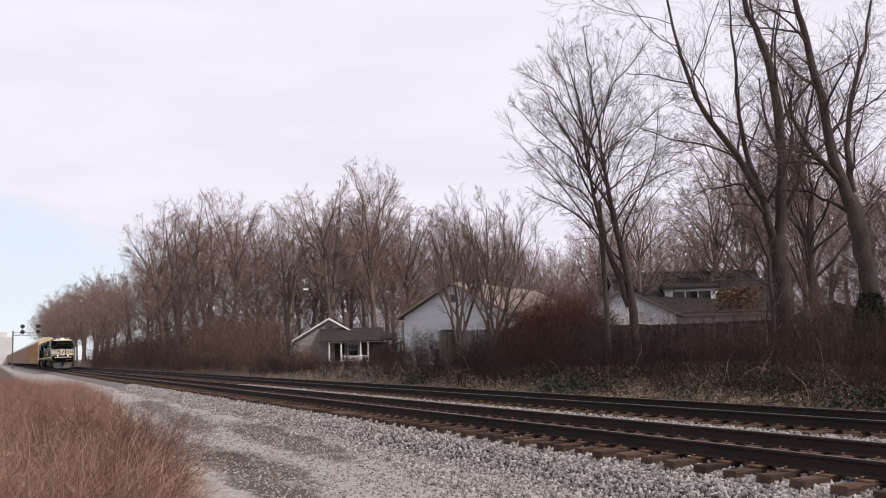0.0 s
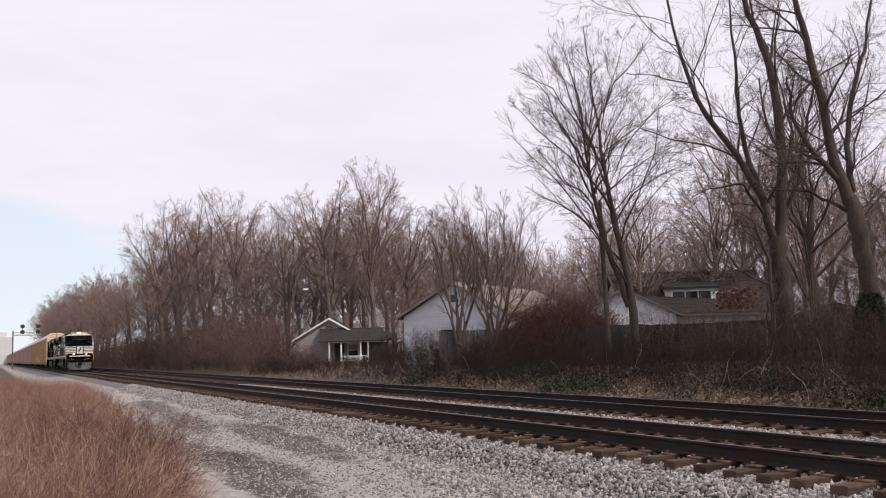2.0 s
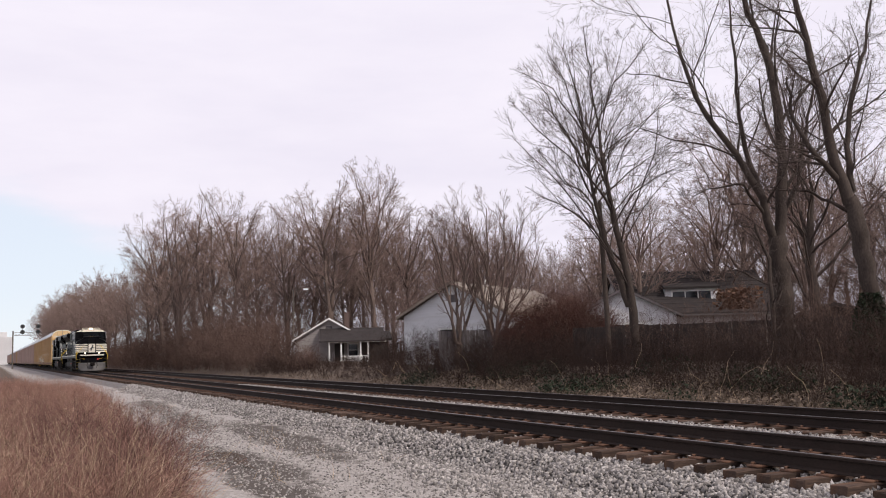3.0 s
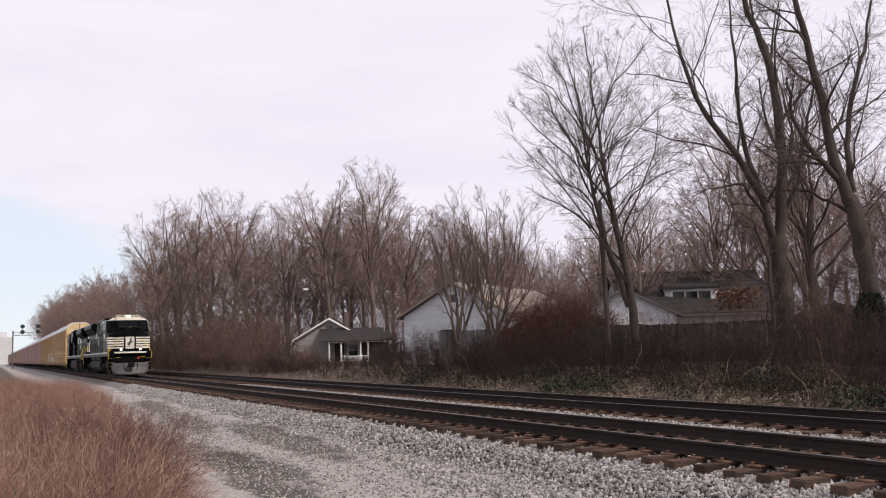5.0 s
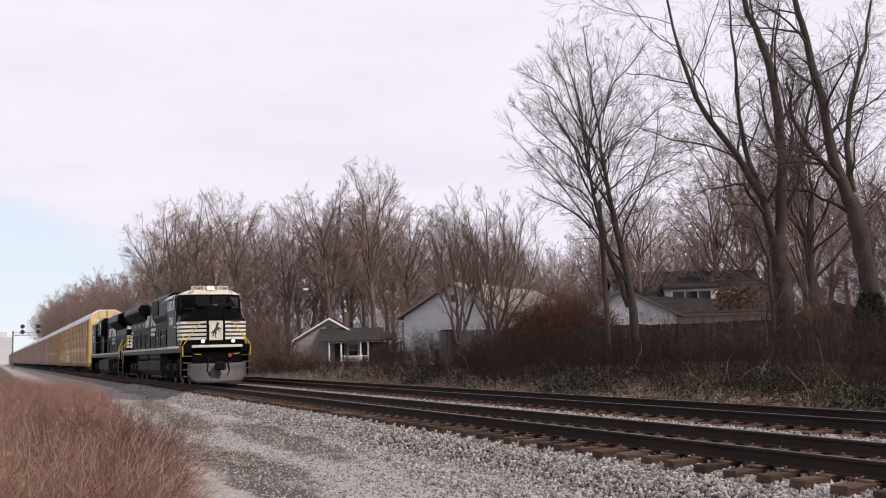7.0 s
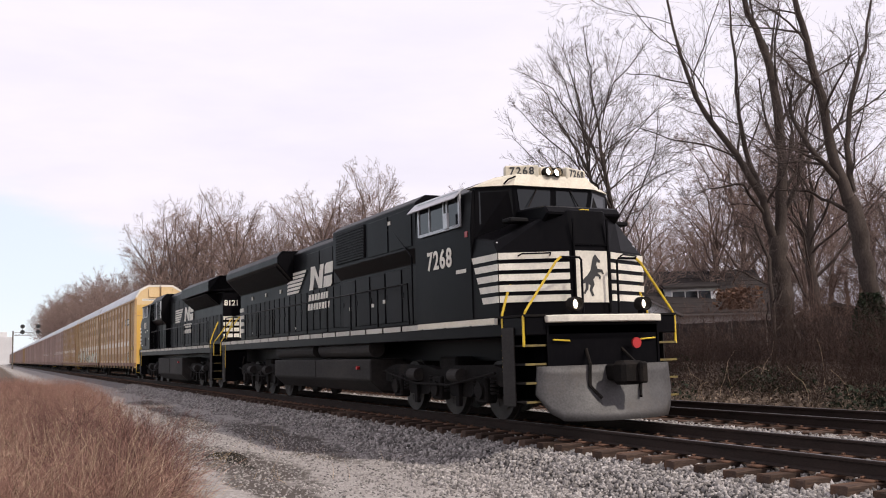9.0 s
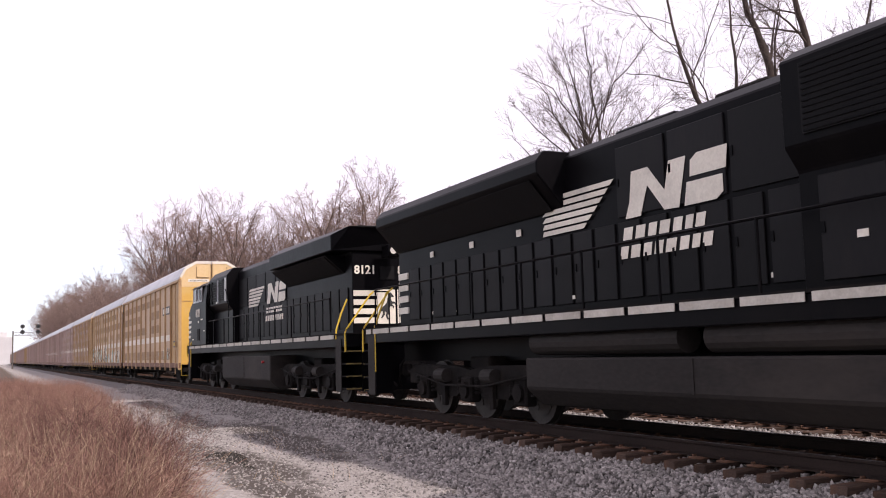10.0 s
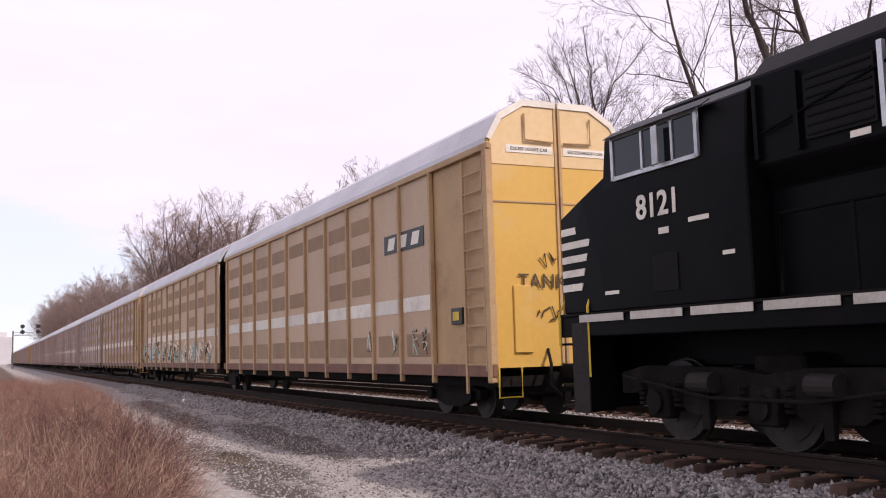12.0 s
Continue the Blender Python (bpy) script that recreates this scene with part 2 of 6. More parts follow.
def ground_material():
    m = material("earth", (0.115, 0.086, 0.066), (0.068, 0.050, 0.040), 0.95, scale=0.5, fine=14, bump=0.6, bump_dist=0.03, spec=0.15)
    nt = m.node_tree
    n, ln = nt.nodes.new, nt.links.new
    b = nt.nodes["Principled BSDF"]
    old = b.inputs["Base Color"].links[0].from_socket
    co, sep = n("ShaderNodeTexCoord"), n("ShaderNodeSeparateXYZ")
    ln(co.outputs["Object"], sep.inputs[0])
    noi = n("ShaderNodeTexNoise")
    noi.inputs["Scale"].default_value, noi.inputs["Detail"].default_value = 0.8, 5
    ln(co.outputs["Object"], noi.inputs["Vector"])
    wob = n("ShaderNodeMath")
    wob.operation = "MULTIPLY_ADD"
    wob.inputs[1].default_value = 2.2
    ln(noi.outputs["Fac"], wob.inputs[0])
    ln(sep.outputs["X"], wob.inputs[2])
    lo, hi = n("ShaderNodeMapRange"), n("ShaderNodeMapRange")
    for node, a, c in ((lo, 3.3, 4.2), (hi, 18.6, 17.4)):
        node.inputs["From Min"].default_value, node.inputs["From Max"].default_value = a, c
        ln(wob.outputs["Value"], node.inputs["Value"])
    both = n("ShaderNodeMath")
    both.operation = "MULTIPLY"
    ln(lo.outputs["Result"], both.inputs[0]), ln(hi.outputs["Result"], both.inputs[1])
    # crushed stone of the track bed and the lane, with small chips
    chips = n("ShaderNodeTexVoronoi")
    chips.inputs["Scale"].default_value = 22
    ln(co.outputs["Object"], chips.inputs["Vector"])
    bw = n("ShaderNodeRGBToBW")
    ln(chips.outputs["Color"], bw.inputs[0])
    grit = n("ShaderNodeMix")
    grit.data_type = "RGBA"
    grit.inputs["A"].default_value, grit.inputs["B"].default_value = (0.20, 0.178, 0.165, 1), (0.38, 0.352, 0.33, 1)
    ln(bw.outputs[0], grit.inputs["Factor"])
    # damp mud in the ruts of the lane: long stains with ragged edges
    ragged = n("ShaderNodeTexNoise")
    ragged.inputs["Scale"].default_value, ragged.inputs["Detail"].default_value = 1.6, 6
    ragged.inputs["Roughness"].default_value = 0.65
    ln(co.outputs["Object"], ragged.inputs["Vector"])
    total = None
    for cx, cy, rx, ry, yaw in ((4.1, 18.0, 1.0, 5.6, 2), (6.2, 22.5, 0.95, 7.5, -3), (5.4, 30.0, 0.8, 7.0, -4), (3.7, 13.6, 0.6, 2.2, 5), (6.0, 40.0, 0.7, 8.0, -4)):
        mp = n("ShaderNodeMapping")
        mp.vector_type = "TEXTURE"
        mp.inputs["Location"].default_value, mp.inputs["Scale"].default_value = (cx, cy, -0.68), (rx, ry, 2.0)
        mp.inputs["Rotation"].default_value = (0, 0, radians(yaw))
        gr = n("ShaderNodeTexGradient")
        gr.gradient_type = "SPHERICAL"
        ln(co.outputs["Object"], mp.inputs["Vector"]), ln(mp.outputs["Vector"], gr.inputs["Vector"])
        if total is None:
            total = gr.outputs["Fac"]
        else:
            mx = n("ShaderNodeMath")
            mx.operation = "MAXIMUM"
            ln(total, mx.inputs[0]), ln(gr.outputs["Fac"], mx.inputs[1])
            total = mx.outputs["Value"]
    su = n("ShaderNodeMath")
    su.operation = "MULTIPLY_ADD"
    su.inputs[1].default_value = 1.1
    ln(ragged.outputs["Fac"], su.inputs[0]), ln(total, su.inputs[2])
    mr = n("ShaderNodeMapRange")
    mr.inputs["From Min"].default_value, mr.inputs["From Max"].default_value = 0.70, 0.90
    ln(su.outputs["Value"], mr.inputs["Value"])
    damp = n("ShaderNodeMix")
    damp.data_type = "RGBA"
    damp.inputs["B"].default_value = (0.080, 0.067, 0.059, 1)
    ln(mr.outputs["Result"], damp.inputs["Factor"]), ln(grit.outputs["Result"], damp.inputs["A"])
    mix = n("ShaderNodeMix")
    mix.data_type = "RGBA"
    ln(both.outputs["Value"], mix.inputs["Factor"]), ln(old, mix.inputs["A"]), ln(damp.outputs["Result"], mix.inputs["B"])
    ln(mix.outputs["Result"], b.inputs["Base Color"])
    return m


def build_ground():
    xs = np.concatenate([[-3000, -1200, -400, -150, -60, -30], np.arange(-16, 30, 0.5), [32, 36, 42, 50, 60, 90, 150, 400, 1200, 3000]])
    ys = np.concatenate([[-3000, -1000, -300, -100, -50, -25], np.arange(-12, 60, 0.8), np.arange(60, 140, 4), [160, 200, 260, 340, 450, 700, 1200, 3000]])
    gx, gy = np.meshgrid(xs, ys, indexing="ij")
    v = np.stack([gx, gy, ground_z(gx, gy)], -1).reshape(-1, 3)
    idx = np.arange(len(v)).reshape(len(xs), len(ys))
    f = np.stack([idx[:-1, :-1], idx[1:, :-1], idx[1:, 1:], idx[:-1, 1:]], -1).reshape(-1, 4)
    ob = new("ground", mesh_np("ground", v, f, ground_material(), True))
    tagged(ob, "bare winter earth and crushed stone lane beside the tracks", "ground", kind="structure")


build_ground()

# ---- track ----
RAIL_PROFILE = [(-0.075, -0.185), (0.075, -0.185), (0.075, -0.174), (0.012, -0.155), (0.010, -0.045), (0.036, -0.035), (0.037, -0.010),
                (0.030, -0.001), (-0.030, -0.001), (-0.037, -0.010), (-0.036, -0.035), (-0.010, -0.045), (-0.012, -0.155), (-0.075, -0.174)]


def bed_z(x):
    """Top of the ballast across both tracks."""
    return np.interp(x, [6.9, 7.55, 7.9, 8.4, 10.0, 10.5, 12.0, 12.5, 14.4, 14.9, 16.4], [-0.70, -0.40, -0.33, -0.265, -0.27, -0.255, -0.255, -0.27, -0.27, -0.36, -0.63])


def build_bed():
    xs = [6.85, 7.2, 7.55, 7.9, 8.4, 10.0, 10.5, 11.2, 12.0, 12.5, 14.4, 14.9, 15.8, 16.6]
    ys = np.concatenate([np.arange(-40, 60, 2.0), np.arange(60, 600, 20), [900, 2500]])
    gx, gy = np.meshgrid(xs, ys, indexing="ij")
    z = bed_z(gx) - 0.02
    v = np.stack([gx, gy, z], -1).reshape(-1, 3)
    idx = np.arange(len(v)).reshape(len(xs), len(ys))
    f = np.stack([idx[:-1, :-1], idx[1:, :-1], idx[1:, 1:], idx[:-1, 1:]], -1).reshape(-1, 4)
    mat = material("ballast_bed", (0.22, 0.20, 0.195), (0.12, 0.11, 0.105), 0.95, scale=14, fine=30, bump=1.0, bump_dist=0.04, spec=0.15)
    return tagged(new("track_bed", mesh_np("track_bed", v, f, mat, True)), "bed of crushed grey limestone under two railway tracks", "track bed", kind="structure")


bed = build_bed()


def build_track(cx, label):
    tr = base("railway_track", Matrix.Translation((cx, 0, 0)), label, "railway track", kind="structure")
    for side in (-0.755, 0.755):
        bm = prism([(x + side, z) for x, z in RAIL_PROFILE], -60, 1500)
        ob = part("rail", bm, M_RAIL, tr, "dark brown steel rail with a worn head")
        part("rail_head", boxes((side - 0.026, side + 0.026, -60, 1500, -0.0005, 0.0015)), M_RAILTOP, ob)
    return tr


track_near = build_track(TRACK_X, "railway track of brown rails on wooden ties in pale ballast")
track_far = build_track(FAR_TRACK_X, "second railway track of brown rails on wooden ties")

# ---- train: paint ----
M_BLACK = material("black_engine_paint", (0.0030, 0.0029, 0.0038), (0.0050, 0.0046, 0.0053), 0.38, scale=1.2, fine=18, bump=0.05, spread=0.05, stain=(0.0080, 0.0070, 0.0070), spec=0.045, stretch=(1, 1, 0.4))
M_GRIME = material("black_running_gear", (0.012, 0.0100, 0.0092), (0.006, 0.0052, 0.005), 0.85, scale=3, fine=30, bump=0.3, stain=(0.030, 0.023, 0.019), spec=0.12)
M_TANK = material("dusty_fuel_tank", (0.028, 0.024, 0.022), (0.018, 0.0155, 0.0145), 0.75, scale=1.2, fine=22, bump=0.1, stain=(0.044, 0.036, 0.031), stretch=(1, 0.4, 1), spec=0.2)
M_WHITE = material("white_stripe_paint", (0.76, 0.71, 0.61), (0.62, 0.575, 0.49), 0.5, scale=2, fine=26, bump=0.05, stain=(0.42, 0.39, 0.35))
M_CREAM = material("cream_cab_brow", (0.66, 0.60, 0.48), (0.52, 0.46, 0.36), 0.5, scale=2, fine=26, bump=0.05)
M_SAFETY = material("yellow_handrail_paint", (0.72, 0.50, 0.03), (0.52, 0.34, 0.03), 0.5, scale=5, fine=40, bump=0.1)
M_DIRTY = material("dirty_yellow_edge", (0.20, 0.145, 0.035), (0.08, 0.06, 0.025), 0.7, scale=8, fine=50, bump=0.1)
# hood doors: slightly lighter than the body black, varying from door to door
M_HOODDOOR = material("hood_door_paint", (0.0065, 0.0062, 0.0072), (0.0095, 0.0090, 0.0098), 0.50, scale=1.2, fine=18, bump=0.05, spread=0.35, stain=(0.013, 0.0115, 0.011), spec=0.10, stretch=(1, 1, 0.4))
M_GRILLE = material("dark_grille", (0.008, 0.008, 0.009), (0.011, 0.010, 0.010), 0.7, scale=6, fine=60, bump=0.5, spec=0.1)
M_GLASS = glass("dark_cab_glass", (0.010, 0.012, 0.014), 0.06)
M_ALU = material("bare_aluminium_frame", (0.55, 0.55, 0.56), (0.40, 0.40, 0.41), 0.42, metal=0.7, scale=6, fine=50, bump=0.05)
M_PLOW = material("scuffed_steel_plow", (0.085, 0.080, 0.078), (0.045, 0.041, 0.040), 0.6, metal=0.2, scale=2.5, fine=30, bump=0.2, stain=(0.07, 0.055, 0.045))
M_LAMP = glow("headlight_glow", (1.0, 0.80, 0.55), 30.0)
M_DITCH = glow("ditch_light_glow", (1.0, 0.88, 0.70), 2.5)
M_LENS = material("unlit_lamp_lens", (0.6, 0.58, 0.52), (0.5, 0.48, 0.44), 0.15, bump=0)
M_RED = material("red_enamel", (0.42, 0.02, 0.02), (0.30, 0.02, 0.02), 0.4, bump=0)
M_WHEEL = material("worn_wheel_steel", (0.05, 0.044, 0.04), (0.025, 0.022, 0.02), 0.6, metal=0.5, scale=4, fine=40, bump=0.1)
M_YELLOW = material("faded_yellow_panel", (0.52, 0.375, 0.250), (0.44, 0.308, 0.200), 0.6, scale=0.7, fine=30, bump=0.15, spread=0.07, stain=(0.42, 0.30, 0.19), stretch=(1, 1, 0.5))
M_POST = material("yellow_post_paint", (0.46, 0.305, 0.150), (0.37, 0.235, 0.115), 0.6, scale=1.5, fine=26, bump=0.1, spread=0.06, stain=(0.27, 0.14, 0.07))
M_DOOR = material("bright_yellow_door", (0.66, 0.40, 0.085), (0.62, 0.36, 0.075), 0.5, scale=0.8, fine=9, bump=0, spread=0.04, stain=(0.62, 0.44, 0.20))
M_FADED = material("pinkish_faded_panel", (0.42, 0.305, 0.265), (0.33, 0.235, 0.205), 0.65, scale=0.7, fine=30, bump=0.15, spread=0.2, stain=(0.46, 0.36, 0.31), stretch=(1, 1, 0.5))
M_PERF = material("dark_perforated_panel", (0.32, 0.205, 0.115), (0.25, 0.160, 0.090), 0.7, scale=2, fine=80, bump=0.5, spread=0.12)
M_ROOF = material("galvanised_roof", (0.50, 0.50, 0.52), (0.40, 0.40, 0.42), 0.5, metal=0.3, scale=1.2, fine=26, bump=0.1, stretch=(1, 0.5, 1))
M_SILL = material("rust_brown_sill", (0.20, 0.095, 0.055), (0.13, 0.065, 0.042), 0.75, scale=2, fine=30, bump=0.2, stain=(0.10, 0.055, 0.04))
M_PLATE = material("black_sign_plate", (0.02, 0.02, 0.02), (0.03, 0.03, 0.03), 0.5, bump=0)
M_SPRAY = material("sprayed_pale_paint", (0.46, 0.55, 0.50), (0.30, 0.42, 0.38), 0.6, scale=3, fine=20, bump=0)
M_MARKER = material("dark_marker_paint", (0.10, 0.06, 0.03), (0.07, 0.045, 0.03), 0.6, bump=0)


M_DOORTOP = material("bleached_door_top", (0.68, 0.49, 0.26), (0.63, 0.44, 0.21), 0.55, scale=0.8, fine=9, bump=0, spread=0.04)
M_SILLW = material("dull_white_sill_paint", (0.52, 0.49, 0.43), (0.40, 0.37, 0.32), 0.6, scale=3, fine=26, bump=0.05, stain=(0.25, 0.22, 0.18))


# ---- trees ----
def sprout(rng, p, d, length, rad, seg, wander, up, tip=0.35):
    """Wandering paths from points p along d: returns paths (N, seg + 1, 3) and radii."""
    n = len(p)
    path = np.empty((n, seg + 1, 3))
    path[:, 0] = p
    d = unit(d)
    for s in range(seg):
        d = unit(d + wander * rng.normal(size=(n, 3)) + np.array([0, 0, up]))
        path[:, s + 1] = path[:, s] + d * (length / seg)[:, None]
    return path, rad[:, None] * np.linspace(1, tip, seg + 1)[None]


def offshoots(rng, path, rad, length, kids, f0, ang, ratio, thin, rmin):
    n, s, _ = path.shape
    i = np.repeat(np.arange(n), kids)
    f = f0 + (1 - f0) * ((np.tile(np.arange(kids), n) + rng.random(n * kids)) / kids)
    g = np.clip(f * (s - 1), 0, s - 1.001)
    k = g.astype(int)
    w = (g - k)[:, None]
    p = path[i, k] * (1 - w) + path[i, k + 1] * w
    t = unit(path[i, k + 1] - path[i, k])
    q = unit(np.cross(t, rng.normal(size=t.shape)))
    a = np.radians(ang) * (0.65 + 0.7 * rng.random(len(i)))[:, None]
    d = np.cos(a) * t + np.sin(a) * q
    ln = length[i] * ratio * (0.7 + 0.6 * rng.random(len(i))) * (1.25 - 0.65 * f)
    r = np.maximum((rad[i, k] * (1 - w[:, 0]) + rad[i, k + 1] * w[:, 0]) * thin, rmin)
    return p, d, ln, r


def crown_of(rng, path, rad, length, levels, rmin):
    """Limbs and twigs that grow from given stems. levels: (kids, first, angle, ratio, thin, segments, wander, up)."""
    limbs, twigs = [], []
    for j, (kids, f0, ang, ratio, thin, seg, wander, up) in enumerate(levels):
        p, d, length, r = offshoots(rng, path, rad, length, kids, f0, ang, ratio, thin, rmin)
        path, rad = sprout(rng, p, d, length, r, seg, wander, up)
        rad = np.maximum(rad, rmin * 0.7)
        (limbs if j == 0 else twigs).append(tubes(path, rad, 5 if j == 0 else 3))
    return join(limbs), join(twigs)


def round_crown(rng, trunk, centre, radii, count, levels, limb_r, rmin, low=-0.55):
    """Limbs that arch from a trunk to an egg-shaped outline, with branches and twigs that stay inside it."""
    centre, radii = np.array(centre, float), np.array(radii, float)
    az = 2.39996 * np.arange(count) + rng.random(count) * 0.9
    el = low + (0.97 - low) * ((np.arange(count) + rng.random(count)) / count)
    flat = np.sqrt(1 - el ** 2)
    end = centre + radii * np.stack([flat * np.cos(az), flat * np.sin(az), el], -1) * (0.80 + 0.22 * rng.random((count, 1)))
    f = np.clip(0.36 + 0.60 * (el - low) / (1 - low) + 0.1 * rng.normal(size=count), 0.30, 0.98) * (len(trunk) - 1.001)
    k = f.astype(int)
    start = trunk[k] * (1 - (f - k))[:, None] + trunk[k + 1] * (f - k)[:, None]
    reach = np.linalg.norm(end - start, axis=1)
    bend = start + (end - start) * np.array([0.44, 0.44, 0.55]) + np.array([0, 0, 0.06]) * reach[:, None]
    t = np.linspace(0, 1, 8)[None, :, None]
    path = start[:, None] * (1 - t) ** 2 + 2 * bend[:, None] * t * (1 - t) + end[:, None] * t ** 2
    path[:, 1:] += np.cumsum(rng.normal(size=(count, 7, 3)), 1) * (0.022 * reach)[:, None, None]
    rad = (limb_r * (0.6 + 0.5 * rng.random(count)) * np.sqrt(reach / reach.max()))[:, None] * np.linspace(1, 0.18, 8)[None]
    rad = np.maximum(rad, rmin)
    limbs, twigs = [tubes(path, rad, 5)], []
    length = reach
    for kids, f0, ang, ratio, thin, seg, wander, up in levels:
        p, d, length, r = offshoots(rng, path, rad, length, kids, f0, ang, ratio, thin, rmin)
        tip = np.linalg.norm((p + d * length[:, None] - centre) / radii, axis=1)
        length = length * np.where(tip > 1.06, 0.55, 1.0)
        keep = np.linalg.norm((p - centre) / radii, axis=1) < 1.12
        p, d, length, r = p[keep], d[keep], length[keep], r[keep]
        path, rad = sprout(rng, p, d, length, r, seg, wander, up)
        rad = np.maximum(rad, rmin * 0.7)
        twigs.append(tubes(path, rad, 3))
    return join(limbs), join(twigs)


def round_tree(name, m, stems, centre, radii, count, levels, limb_r, label, seed, rmin, twig, bark=M_BARK, category="tree", low=-0.55):
    """A tree with trunks (points, foot radius, top radius) that carry one egg-shaped crown."""
    rng = np.random.default_rng(seed)
    ob = base(name, m, label, category)
    trunks, limbs, twigs = [], [], []
    for pts, r0, r1 in stems:
        pts = np.array(pts, float)
        t = np.linspace(0, len(pts) - 1, 16)
        path = np.stack([np.interp(t, np.arange(len(pts)), pts[:, c]) for c in range(3)], -1)
        path[1:] += np.cumsum(rng.normal(size=(15, 3)) * 0.035, 0) * np.array([1, 1, 0.2])
        trunks.append(tubes(path[None], (np.linspace(r0, r1, 16) * (1 + 0.05 * rng.normal(size=16)))[None], 9))
        a, b = round_crown(rng, path, centre, radii, count // len(stems), levels, limb_r, rmin, low)
        limbs.append(a), twigs.append(b)
    child(new("trunk", mesh_np("trunk", *join(trunks), bark, True)), ob)
    child(new("branching", mesh_np("branching", *join(limbs), bark, True)), ob)
    child(new("crown", mesh_np("crown", *join(twigs), twig)), ob)
    return ob


def tree(name, m, stems, levels, label, seed, rmin=0.0045, twig=M_TWIG_NEAR, category="tree", bark=M_BARK):
    """stems: rows of (points, radius at foot, radius at top), in the tree's own space."""
    rng = np.random.default_rng(seed)
    ob = base(name, m, label, category)
    trunks, limbs, twigs = [], [], []
    for k, (pts, r0, r1) in enumerate(stems):
        pts = np.array(pts, float)
        # a finer, slightly crooked stem through the given points
        t = np.linspace(0, len(pts) - 1, 14)
        path = np.stack([np.interp(t, np.arange(len(pts)), pts[:, c]) for c in range(3)], -1)
        path[1:-1] += rng.normal(size=(12, 3)) * r0 * 0.18
        if k:
            path[1:] += np.cumsum(rng.normal(size=(13, 3)) * 0.045, 0)
        rad = np.linspace(r0, r1, 14) * (1 + 0.06 * rng.normal(size=14))
        trunks.append(tubes(path[None], rad[None], 10))
        if k == 0 and len(stems) > 1:
            continue
        length = np.array([np.linalg.norm(np.diff(path, axis=0), axis=1).sum()])
        a, b = crown_of(rng, path[None], rad[None], length, levels, rmin)
        limbs.append(a), twigs.append(b)
    child(new("trunk", mesh_np("trunk", *join(trunks), bark, True)), ob)
    child(new("branching", mesh_np("branching", *join(limbs), bark, True)), ob)
    child(new("crown", mesh_np("crown", *join(twigs), twig)), ob)
    return ob


R_DIR, F_DIR = np.array([0.902, -0.431, 0.0]), np.array([0.431, 0.902, 0.0])


def stem(*pts):
    """Stem points as (across the slope, towards the woods, height)."""
    return [tuple(a * R_DIR + b * F_DIR + np.array([0, 0, z])) for a, b, z in pts]


ROUND_LEVELS = [(8, 0.15, 36, 0.36, 0.55, 4, 0.11, 0.04), (5, 0.15, 34, 0.50, 0.6, 3, 0.13, 0.03), (4, 0.15, 32, 0.58, 0.7, 2, 0.15, 0.02)]
FEW_LEVELS = [(11, 0.12, 44, 0.34, 0.38, 6, 0.16, 0.05), (6, 0.12, 42, 0.50, 0.55, 4, 0.18, 0.04), (5, 0.1, 40, 0.56, 0.6, 3, 0.18, 0.03), (3, 0.1, 40, 0.62, 0.7, 2, 0.2, 0.02)]

round_tree("bare_tree", Matrix.Translation((24.6, 32.9, 0.3)), [
    (stem((0.02, 0, -0.2), (-0.02, 0, 1.5), (-0.30, 0, 4.1), (-0.75, 0.1, 6.2), (-0.95, 0.2, 8.0), (-1.05, 0.2, 10.2)), 0.22, 0.06),
    (stem((-0.14, 0, 2.6), (-0.85, -0.2, 5.0), (-1.3, -0.3, 7.0), (-1.7, -0.4, 9.2)), 0.15, 0.05)],
    stem((-1.2, 0.1, 10.5))[0], (4.4, 4.4, 4.8), 36, ROUND_LEVELS, 0.060, "tall bare tree with a rounded crown of fine twigs", 3, 0.0062, M_TWIG_NEAR, low=-0.7)
round_tree("bare_tree", Matrix.Translation((36.0, 33.8, 0.3)), [
    (stem((0, 0, -0.2), (0.05, 0, 2.5), (-0.1, 0, 5.0), (0.1, 0, 8.5)), 0.38, 0.12)],
    (0.2, -0.1, 9.8), (4.3, 4.3, 5.3), 15, ROUND_LEVELS, 0.10, "bare tree with a dense round crown behind the bank trees", 13, 0.0065, M_TWIG_RED, low=-0.6)
